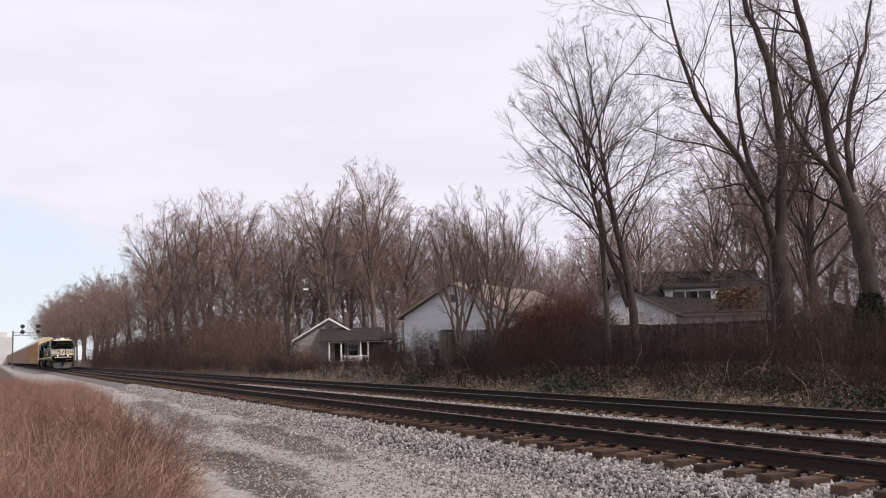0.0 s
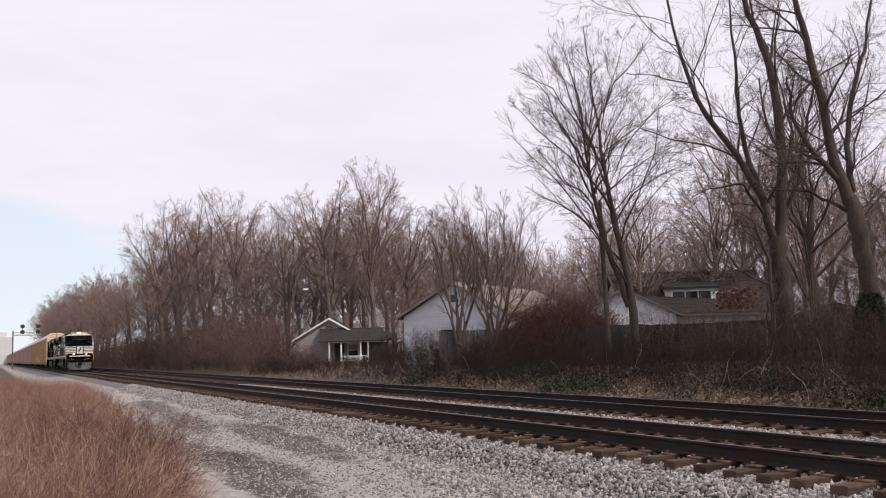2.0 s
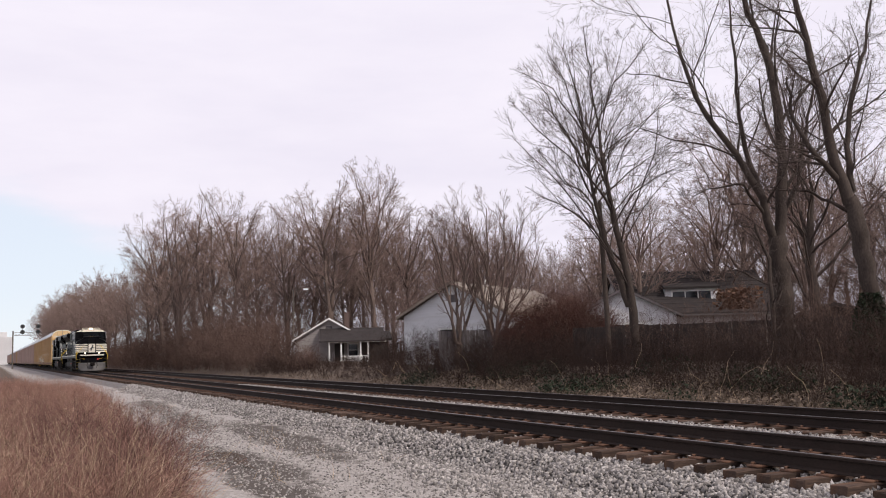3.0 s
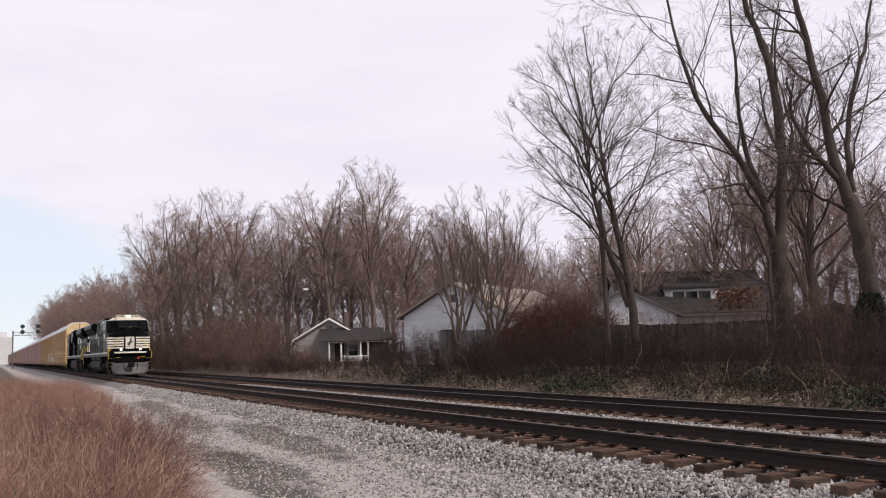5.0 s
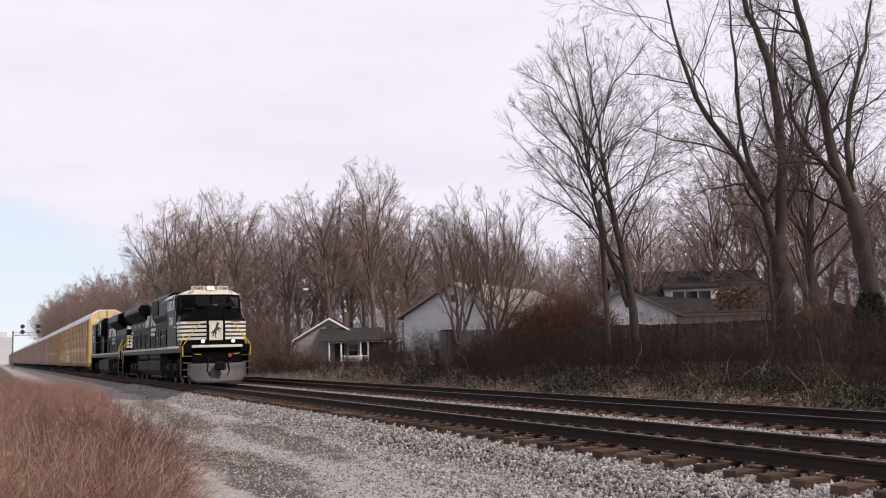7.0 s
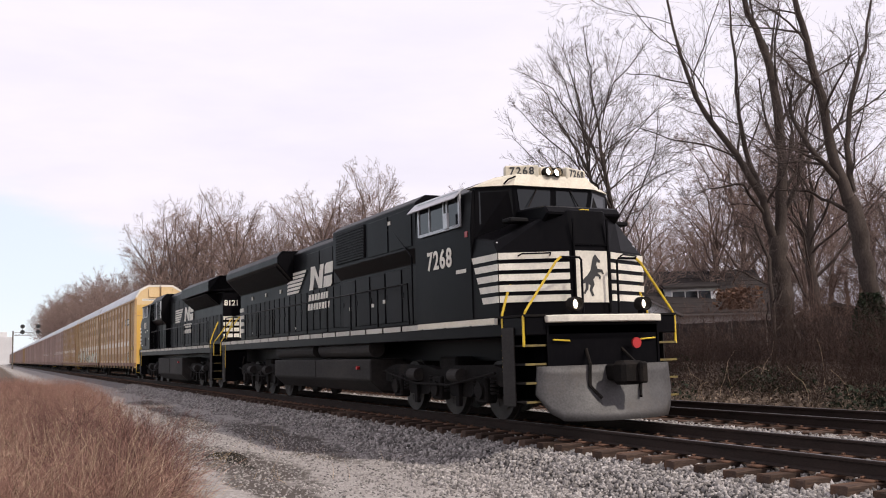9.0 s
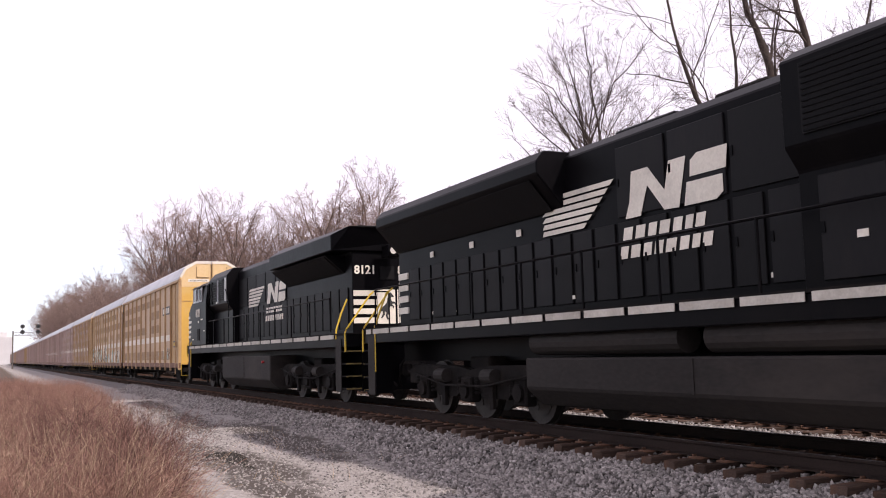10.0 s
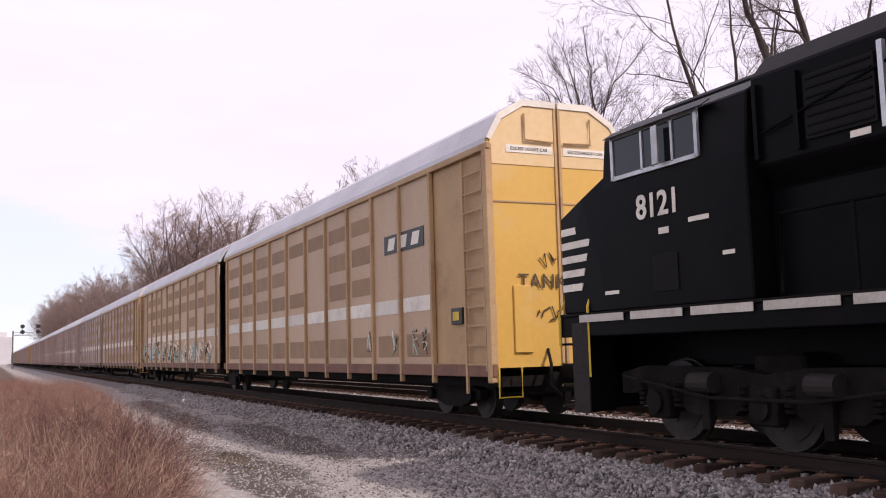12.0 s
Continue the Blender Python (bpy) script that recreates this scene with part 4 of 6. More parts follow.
# puddle in the lane
bm = bmesh.new()
bm.faces.new([bm.verts.new((4.12 + (0.26 + 0.07 * math.sin(a * 3)) * math.cos(a) + 0.10 * math.sin(2 * a), 18.0 + (1.9 + 0.3 * math.sin(2 * a + 1)) * math.sin(a), 0)) for a in np.linspace(0, 6.283, 41)[:-1]])
me = bpy.data.meshes.new("puddle")
bm.to_mesh(me)
bm.free()
me.materials.append(glass("muddy_water", (0.085, 0.070, 0.056), 0.12))
pud = tagged(new("puddle", me), "shallow muddy puddle in the lane", "puddle", kind="structure")
pud.location.z = float(ground_z(4.12, 18.0)) + 0.014

# ---- houses, fences, poles ----
M_SIDING = material("white_lap_siding", (0.66, 0.66, 0.68), (0.56, 0.56, 0.58), 0.7, scale=1, fine=20, bump=0.2, stain=(0.46, 0.44, 0.42), stretch=(0.4, 0.4, 6))
M_OLDSIDING = material("weathered_grey_siding", (0.36, 0.33, 0.32), (0.25, 0.225, 0.215), 0.8, scale=1, fine=20, bump=0.2, stain=(0.20, 0.17, 0.16), stretch=(0.4, 0.4, 6))
M_SHINGLE = material("tan_shingles", (0.20, 0.162, 0.132), (0.15, 0.122, 0.10), 0.95, scale=2, fine=14, bump=0.5, bump_dist=0.02)
M_DARKROOF = material("grey_shingles", (0.042, 0.036, 0.035), (0.028, 0.024, 0.024), 0.95, scale=2, fine=14, bump=0.5, bump_dist=0.02, spec=0.08)
M_TRIM = material("white_trim", (0.78, 0.77, 0.75), (0.68, 0.67, 0.65), 0.6, scale=3, fine=30, bump=0.05)
M_BOARD = material("weathered_fence_boards", (0.12, 0.105, 0.108), (0.08, 0.07, 0.070), 0.9, scale=3, fine=30, bump=0.4, spread=0.25, stretch=(2, 2, 0.3))
M_DARKBOARD = material("dark_fence_boards", (0.045, 0.036, 0.032), (0.030, 0.024, 0.022), 0.9, scale=3, fine=30, bump=0.4, spread=0.25, stretch=(2, 2, 0.3))
M_POLE = material("weathered_pole", (0.17, 0.145, 0.125), (0.11, 0.092, 0.08), 0.9, scale=3, fine=30, bump=0.5, stretch=(3, 3, 0.2))
M_BRICK = material("chimney_brick", (0.13, 0.085, 0.072), (0.09, 0.06, 0.052), 0.9, scale=6, fine=40, bump=0.4)
M_GALV = material("galvanised_steel", (0.42, 0.43, 0.44), (0.33, 0.34, 0.35), 0.5, metal=0.6, scale=4, fine=40, bump=0.05)
M_PALE = material("pale_concrete", (0.58, 0.57, 0.57), (0.50, 0.49, 0.49), 0.85, scale=0.2, fine=2, bump=0.1)


def window(parent, x0, x1, y, z0, z1, lights=1):
    """A sash window in a wall that faces local -Y: frame, sill, panes."""
    f = part("window", boxes((x0 - 0.08, x1 + 0.08, y - 0.05, y + 0.02, z1, z1 + 0.10), (x0 - 0.08, x0, y - 0.05, y + 0.02, z0, z1), (x1, x1 + 0.08, y - 0.05, y + 0.02, z0, z1)), M_TRIM, parent)
    part("window_sill", boxes((x0 - 0.12, x1 + 0.12, y - 0.09, y + 0.02, z0 - 0.07, z0)), M_TRIM, f)
    w = (x1 - x0) / lights
    for k in range(lights):
        part("pane", boxes((x0 + k * w + 0.03, x0 + (k + 1) * w - 0.03, y - 0.02, y - 0.005, z0, z1)), M_GLASS, f)
        part("glazing_bar", boxes((x0 + k * w - 0.03, x0 + k * w + 0.03, y - 0.04, y + 0.01, z0, z1), (x0 + k * w, x0 + (k + 1) * w, y - 0.035, y - 0.01, (z0 + z1) / 2 - 0.02, (z0 + z1) / 2 + 0.02)), M_TRIM, f)


def gabled(name, m, W, L, eave, ridge, wall, roof, label, category="house", over=0.35, trim=None):
    """A gabled house; its front gable faces local -Y at y = 0, the ridge runs along Y."""
    trim = trim or M_TRIM
    h = base(name, m, label, category)
    part("wall", prism([(-W / 2, -0.5), (W / 2, -0.5), (W / 2, eave), (0, ridge), (-W / 2, eave)], 0, L, "y"), wall, h)
    k = (ridge - eave) / (W / 2)
    for s in (-1, 1):
        x1, z1 = s * (W / 2 + over), eave - over * k
        r = part("roof_slope", prism([(0, ridge + 0.04), (x1, z1 + 0.04), (x1, z1 + 0.18), (0, ridge + 0.18)], -over, L + over, "y"), roof, h)
        part("bargeboard", prism([(0, ridge + 0.0), (x1, z1 + 0.0), (x1, z1 + 0.17), (0, ridge + 0.17)], -over - 0.04, -over, "y"), trim, r)
        part("gutter", boxes((x1 - 0.05, x1 + 0.05, -over, L + over, z1 - 0.02, z1 + 0.08)), trim, r)
        n = max(3, int((W / 2 + over) / 0.45))
        for i in range(1, n):
            f = i / n
            part("shingle_course", prism([(x1 * f, ridge + (z1 - ridge) * f + 0.178), (x1 * (f + 0.9 / n), ridge + (z1 - ridge) * (f + 0.9 / n) + 0.178), (x1 * (f + 0.9 / n), ridge + (z1 - ridge) * (f + 0.9 / n) + 0.20), (x1 * f, ridge + (z1 - ridge) * f + 0.182)], -over, L + over, "y"), roof, r)
    for z in np.arange(0.1, ridge - 0.25, 0.19):
        half = W / 2 if z < eave else W / 2 * (ridge - z) / (ridge - eave)
        part("siding_board", boxes((-half, half, -0.018, 0.0, z, z + 0.012)), wall, h)
    return h


h1 = gabled("cottage", pose(28.9, 86.2, 0.05, 0, 0, -18.6), 6.2, 9, 2.6, 4.4, M_OLDSIDING, M_DARKROOF, "small weathered grey cottage with a white-edged gable and front porch")
part("chimney", boxes((1.5, 2.0, 3.0, 3.5, 3.4, 5.2), bev=0.02), M_BRICK, h1)
part("attic_vent", boxes((-0.3, 0.3, -0.03, 0.0, 3.3, 3.8)), M_BOARD, h1)
pr = part("porch_roof", prism([(-2.6, 2.22), (0.0, 3.45), (0.0, 3.55), (-2.6, 2.32)], -0.9, 5.2, "x"), M_DARKROOF, h1)
part("porch_deck", boxes((-0.1, 4.4, -2.4, 0.0, -0.4, 0.12)), M_BOARD, h1)
part("porch_beam", boxes((-0.1, 5.3, -2.42, -2.32, 2.15, 2.32)), M_TRIM, h1)
for x in (0.0, 1.1, 2.9, 3.6):
    part("porch_post", boxes((x - 0.07, x + 0.07, -2.42, -2.28, 0.1, 2.2), bev=0.01), M_TRIM, h1)
part("porch_rail", boxes((1.1, 3.6, -2.38, -2.32, 0.85, 0.93), (1.1, 3.6, -2.38, -2.32, 0.22, 0.28)), M_TRIM, h1)
for x in np.arange(1.25, 3.55, 0.14):
    part("baluster", boxes((x - 0.02, x + 0.02, -2.37, -2.33, 0.25, 0.88)), M_TRIM, h1)
part("front_door", boxes((0.5, 1.4, -0.05, 0.0, 0.1, 2.1)), M_DARKBOARD, h1)
window(h1, 1.8, 2.7, 0, 0.9, 2.0)
part("side_wing", boxes((3.1, 5.6, 0.0, 7.0, -0.4, 2.3)), M_DARKBOARD, h1)
part("wing_roof", prism([(-0.3, 2.3), (7.2, 2.3), (7.2, 2.5), (3.5, 3.3), (-0.3, 2.5)], 3.0, 6.0, "x"), M_DARKROOF, h1)

h2 = gabled("house", pose(26.2, 53.6, 0.35, 0, 0, -53.1), 7.2, 13.5, 3.15, 5.05, M_SIDING, M_SHINGLE, "white gabled house with a tan shingle roof behind a fence", trim=M_SHINGLE)
window(h2, -1.0, 0.0, 0, 0.9, 2.2)
part("attic_vent", boxes((-0.25, 0.25, -0.03, 0.0, 3.9, 4.4)), M_BOARD, h2)
part("chimney", boxes((-0.3, 0.3, 8.5, 9.1, 4.7, 6.0), bev=0.02), M_BRICK, h2)
part("vent_pipe", disc(bmesh.new(), (0.9, 3.0, 5.0), 0.06, 0.5, "z", 10), M_TRIM, h2)
for y in (2.0, 5.0, 8.5):
    for z0, z1 in ((0.9, 2.2),):
        f = part("window", boxes((3.6, 3.66, y - 0.08, y + 1.1, z0 - 0.08, z1 + 0.08)), M_TRIM, h2)
        part("pane", boxes((3.655, 3.675, y, y + 1.02, z0, z1)), M_GLASS, f)

h3 = gabled("bungalow", pose(38.4, 53.4, 0.35, 0, 0, -113.5), 9.0, 9.5, 2.9, 5.7, M_OLDSIDING, M_DARKROOF, "greyish white bungalow with a low grey roof behind bare trees", trim=M_BOARD)
h3p = gabled("porch_gable", pose(35.9, 48.9, 0.35, 0, 0, -36.0), 6.4, 4.0, 2.75, 4.35, M_SIDING, M_DARKROOF, "white front gable of a bungalow under bare branches", "porch", trim=M_BOARD)
window(h3p, -1.2, 1.2, 0, 0.9, 2.2, 2)
dm = base("dormer", pose(41.2, 48.7, 0.10, 0, 0, -30.0), "white dormer with a three light window on a grey roof", "dormer")
part("dormer_wall", boxes((-1.7, 1.7, 0.0, 2.8, 2.6, 4.75)), M_SIDING, dm)
part("dormer_roof", prism([(-0.35, 4.70), (3.2, 5.35), (3.2, 5.5), (-0.35, 4.85)], -1.8, 1.8, "x"), M_DARKROOF, dm)
window(dm, -1.25, 1.25, 0, 3.45, 4.55, 3)
shed = gabled("garden_shed", pose(36.2, 32.6, 0.35, 0, 0, -48), 4.2, 4.0, 1.9, 2.5, M_DARKBOARD, M_BRICK, "dark wooden garden shed with a rust red roof", "shed", trim=M_DARKBOARD)


def board_fence(name, p0, p1, height, mat, label):
    d = Vector((p1[0] - p0[0], p1[1] - p0[1], 0))
    n = int(d.length / 0.15)
    f = base(name, Matrix.Translation((p0[0], p0[1], 0.3)) @ Matrix.Rotation(math.atan2(d.y, d.x), 4, "Z"), label, "fence")
    meshes = []
    rng = random.Random(n)
    for k in range(3):
        bm = prism([(0.004, -0.2), (0.1485, -0.2), (0.1485, height - 0.03 + 0.01 * k), (0.11, height), (0.035, height), (0.004, height - 0.03)], 0, 0.02, "y")
        me = bpy.data.meshes.new("board")
        bm.to_mesh(me)
        bm.free()
        me.materials.append(mat)
        meshes.append(me)
    for k in range(n):
        ob = child(new("board", meshes[k % 3]), f)
        ob.matrix_local = pose(k * 0.15, 0, rng.uniform(-0.03, 0.02), 0, rng.uniform(-0.6, 0.6), 0)
    for z in (0.4, height - 0.4):
        part("fence_rail", boxes((0, n * 0.15, 0.02, 0.06, z, z + 0.09)), mat, f)
    for k in range(0, n, 16):
        part("fence_post", boxes((k * 0.15, k * 0.15 + 0.1, 0.06, 0.16, -0.3, height)), mat, f)
    return f


board_fence("board_fence", (21.4, 45.6), (25.6, 43.3), 2.0, M_BOARD, "weathered grey board fence behind the bank")
board_fence("board_fence", (25.0, 38.2), (31.2, 24.2), 1.85, M_DARKBOARD, "dark brown board fence behind the trees")
board_fence("board_fence", (31.3, 24.0), (34.0, 17.0), 1.85, M_DARKBOARD, "dark brown board fence behind the trees")

up = base("utility_pole", pose(24.75, 34.9, 0.2, 0, -1.5, 0), "weathered wooden utility pole with a cut top", "utility pole")
part("pole", disc(bmesh.new(), (0, 0, 3.6), 0.125, 3.9, "z", 14, 0.10), M_BARK, up)
part("pole_bracket", boxes((-0.3, 0.3, -0.03, 0.03, 6.2, 6.28)), M_GALV, up)
lp = base("lamp_pole", pose(27.2, 92.6, 0.1, 0, 1.0, 0), "slim pale pole carrying a street lamp beside the wood", "street lamp")
part("pole", disc(bmesh.new(), (0, 0, 3.8), 0.075, 3.9, "z", 12, 0.055), M_POLE, lp)
part("lamp_arm", pipe(bmesh.new(), [(0, 0, 7.5), (0.5, -0.3, 7.7), (1.0, -0.6, 7.7)], 0.03), M_POLE, lp)
part("lamp_head", boxes((0.85, 1.35, -0.75, -0.45, 7.60, 7.76), bev=0.04), M_TRIM, lp)

# signals over the line, far off
sg = base("signal_gantry", pose(4.2, 251.0, -0.5), "tall steel signal gantry with black lamp heads over the line", "railway signal")
part("mast", disc(bmesh.new(), (0, 0, 4.6), 0.16, 4.6, "z", 12), M_POLE, sg)
part("arm", boxes((0, 9.0, -0.12, 0.12, 8.0, 8.1), (0, 9.0, -0.12, 0.12, 8.7, 8.8)), M_POLE, sg)
for k in range(9):
    part("lattice", pipe(bmesh.new(), [(k, 0, 8.1 if k % 2 else 8.7), (k + 1, 0, 8.7 if k % 2 else 8.1)], 0.04), M_POLE, sg)
for x in (2.1, 5.6):
    for z in (8.9, 10.2):
        hd = part("signal_head", disc(bmesh.new(), (x, -0.2, z), 0.52, 0.07, "y", 18), M_PLATE, sg, "round black signal head")
        part("signal_lens", disc(bmesh.new(), (x, -0.28, z), 0.14, 0.02, "y", 12), M_GLASS, hd)
    part("signal_post", boxes((x - 0.06, x + 0.06, -0.12, 0.0, 8.0, 10.6)), M_GALV, sg)
bd = base("grain_elevator", pose(3.5, 640, -0.5), "pale concrete elevator block far along the line", "building")
part("wall", boxes((-3, 7.0, 0, 12, 0, 17), bev=0.2), M_PALE, bd)
part("head_house", boxes((0, 4, 2, 8, 17, 20), bev=0.1), M_PALE, bd)

# ---- train ----
def lettering(name, s, size, mat, parent, m, label="", bold=0.0, space=1.0):
    cu = bpy.data.curves.new(name, "FONT")
    cu.body, cu.size, cu.align_x, cu.align_y, cu.extrude, cu.offset = s, size, "CENTER", "CENTER", 0.004, bold
    cu.space_character = space
    tmp = bpy.data.objects.new(name, cu)
    me = bpy.data.meshes.new_from_object(tmp)
    bpy.data.objects.remove(tmp)
    me.materials.clear()
    me.materials.append(mat)
    ob = child(new(name, me), parent)
    ob.matrix_local = m
    return tagged(ob, label) if label else ob


def on_side(x, y, z):
    """The pose of lettering on the side that faces -X, read from there (its right is towards -Y)."""
    return Matrix.Translation((x, y, z)) @ Matrix(((0, 0, -1, 0), (-1, 0, 0, 0), (0, 1, 0, 0), (0, 0, 0, 1)))


def on_front(x, y, z):
    """The pose of lettering on an end that faces -Y."""
    return Matrix.Translation((x, y, z)) @ Matrix(((1, 0, 0, 0), (0, 0, -1, 0), (0, 1, 0, 0), (0, 0, 0, 1)))


def sheet(pts, n, thick=0.006):
    """A thin plate over a polygon, pushed along n."""
    bm = bmesh.new()
    a = [bm.verts.new(Vector(p)) for p in pts]
    b = [bm.verts.new(Vector(p) + Vector(n) * thick) for p in pts]
    k = len(a)
    fs = [bm.faces.new(a[::-1]), bm.faces.new(b)] + [bm.faces.new((a[i], a[(i + 1) % k], b[(i + 1) % k], b[i])) for i in range(k)]
    bmesh.ops.recalc_face_normals(bm, faces=fs)
    return bm


def side_plate(x, rows, thick=0.006):
    """Plate on the side at x (facing -X when x < 0) over (y, z) corners."""
    s = -1 if x < 0 else 1
    return sheet([(x, y, z) for y, z in rows], (s, 0, 0), thick)


WHEELSETS = []


def wheelset(parent, y, r, name="wheelset"):
    bm = bmesh.new()
    for s in (-0.755, 0.755):
        disc(bm, (s, 0, 0), r, 0.06, "x", 28)
        disc(bm, (s - 0.07 * (1 if s > 0 else -1), 0, 0), r + 0.026, 0.014, "x", 28)
        disc(bm, (s + 0.065 * (1 if s > 0 else -1), 0, 0), r * 0.78, 0.012, "x", 20, r * 0.74)
        disc(bm, (s + 0.09 * (1 if s > 0 else -1), 0, 0), r * 0.3, 0.05, "x", 14)
        for k in range(4):
            a = k * 1.571
            disc(bm, (s + 0.075 * (1 if s > 0 else -1), 0.5 * r * math.cos(a), 0.5 * r * math.sin(a)), 0.06, 0.012, "x", 8)
    disc(bm, (0, 0, 0), 0.09, 0.75, "x", 12)
    ob = part(name, bm, M_WHEEL, parent)
    ob.matrix_local = Matrix.Translation((0, y, r))
    WHEELSETS.append((ob, y, r))
    return ob


def engine_truck(parent, axles, r):
    """A three-axle truck: frames, journal boxes, springs, dampers, brake gear; the wheelsets beside it."""
    y0, y1 = axles[0] - 0.85, axles[-1] + 0.85
    mid = (y0 + y1) / 2
    bm = bmesh.new()
    for s in (-1, 1):
        x = s * 1.06
        prof = [(y0, 0.62), (y0 + 0.25, 0.62), (axles[0], 0.78), (axles[0] + 0.55, 0.40), (axles[1] - 0.55, 0.40), (axles[1], 0.78), (axles[1] + 0.55, 0.40),
                (axles[2] - 0.55, 0.40), (axles[2], 0.78), (y1 - 0.25, 0.62), (y1, 0.62), (y1, 0.90), (y1 - 0.5, 1.0), (mid + 0.6, 0.98), (mid, 0.90), (mid - 0.6, 0.98), (y0 + 0.5, 1.0), (y0, 0.90)]
        prism(prof, x - 0.09, x + 0.09, "x", bm=bm)
    truck = part("truck", bm, M_GRIME, parent, "grimy black three axle truck")
    for s in (-1, 1):
        for a in axles:
            bm = boxes((s * 1.12 - 0.11, s * 1.12 + 0.11, a - 0.21, a + 0.21, r - 0.22, r + 0.24), bev=0.03)
            disc(bm, (s * 1.24, a, r), 0.15, 0.05, "x", 14)
            part("journal_box", bm, M_GRIME, truck)
            for d in (-0.36, 0.36):
                bm = bmesh.new()
                for k in range(5):
                    disc(bm, (s * 1.13, a + d, 0.50 + 0.065 * k), 0.085, 0.02, "z", 10)
                part("spring", bm, M_GRIME, truck)
        for a in ((axles[0] + axles[1]) / 2, (axles[1] + axles[2]) / 2):
            bm = disc(bmesh.new(), (s * 1.24, a, 0.80), 0.13, 0.2, "y", 14)
            part("brake_cylinder", bm, M_TANK, truck)
            part("brake_hanger", boxes((s * 1.2 - 0.04, s * 1.2 + 0.04, a - 0.07, a + 0.07, 0.22, 0.75), bev=0.01), M_GRIME, truck)
        bm = pipe(bmesh.new(), [(s * 1.28, y0 + 0.2, 0.86), (s * 1.3, mid - 0.8, 0.62), (s * 1.3, mid + 0.8, 0.62), (s * 1.28, y1 - 0.2, 0.86)], 0.022)
        part("sand_pipe", bm, M_GRIME, truck)
    part("bolster", boxes((-0.95, 0.95, mid - 0.4, mid + 0.4, 0.7, 1.15), bev=0.04), M_GRIME, truck)
    for a in axles:
        wheelset(parent, a, r)


def fuel_tank(parent, y0, y1, z0, z1, w, upper):
    prof = [(-w, z0 + 0.28), (-w + 0.30, z0), (w - 0.30, z0), (w, z0 + 0.28), (w, z1), (-w, z1)]
    tank = part("fuel_tank", prism(prof, y0, y1, "y", bev=0.03), M_TANK, parent, "dusty dark grey fuel tank")
    for s in (-1, 1):
        part("filler_cap", disc(bmesh.new(), (s * (w + 0.03), y0 + 0.7, z1 - 0.2), 0.04, 0.05, "x", 12), M_RED, tank)
        part("seam", boxes((s * w - 0.012, s * w + 0.012, (y0 + y1) / 2 - 0.02, (y0 + y1) / 2 + 0.02, z0 + 0.3, z1 - 0.02)), M_TANK, tank)
        if upper:
            for a, b in ((y0 + 0.1, (y0 + y1) / 2 - 0.2), ((y0 + y1) / 2 + 0.3, y1 - 0.1)):
                bm = disc(bmesh.new(), (s * (w - 0.22), (a + b) / 2, z1 + 0.24), 0.20, (b - a) / 2, "y", 16)
                part("air_reservoir", bm, M_TANK, tank)


def coupler(parent, y, sgn):
    bm = boxes((-0.14, 0.14, min(y, y + sgn * 0.55), max(y, y + sgn * 0.55), 0.72, 0.98), bev=0.03)
    box(bm, -0.22, 0.22, min(y + sgn * 0.50, y + sgn * 0.82), max(y + sgn * 0.50, y + sgn * 0.82), 0.66, 1.04, 0.06)
    box(bm, 0.06, 0.20, min(y + sgn * 0.8, y + sgn * 0.92), max(y + sgn * 0.8, y + sgn * 0.92), 0.68, 1.02, 0.03)
    c = part("coupler", bm, M_GRIME, parent, "grimy knuckle coupler")
    for s in (-1, 1):
        part("air_hose", pipe(bmesh.new(), [(s * 0.35, y, 1.25), (s * 0.45, y + sgn * 0.25, 1.0), (s * 0.5, y + sgn * 0.3, 0.65), (s * 0.38, y + sgn * 0.45, 0.45)], 0.028), M_GRIME, c)
    return c


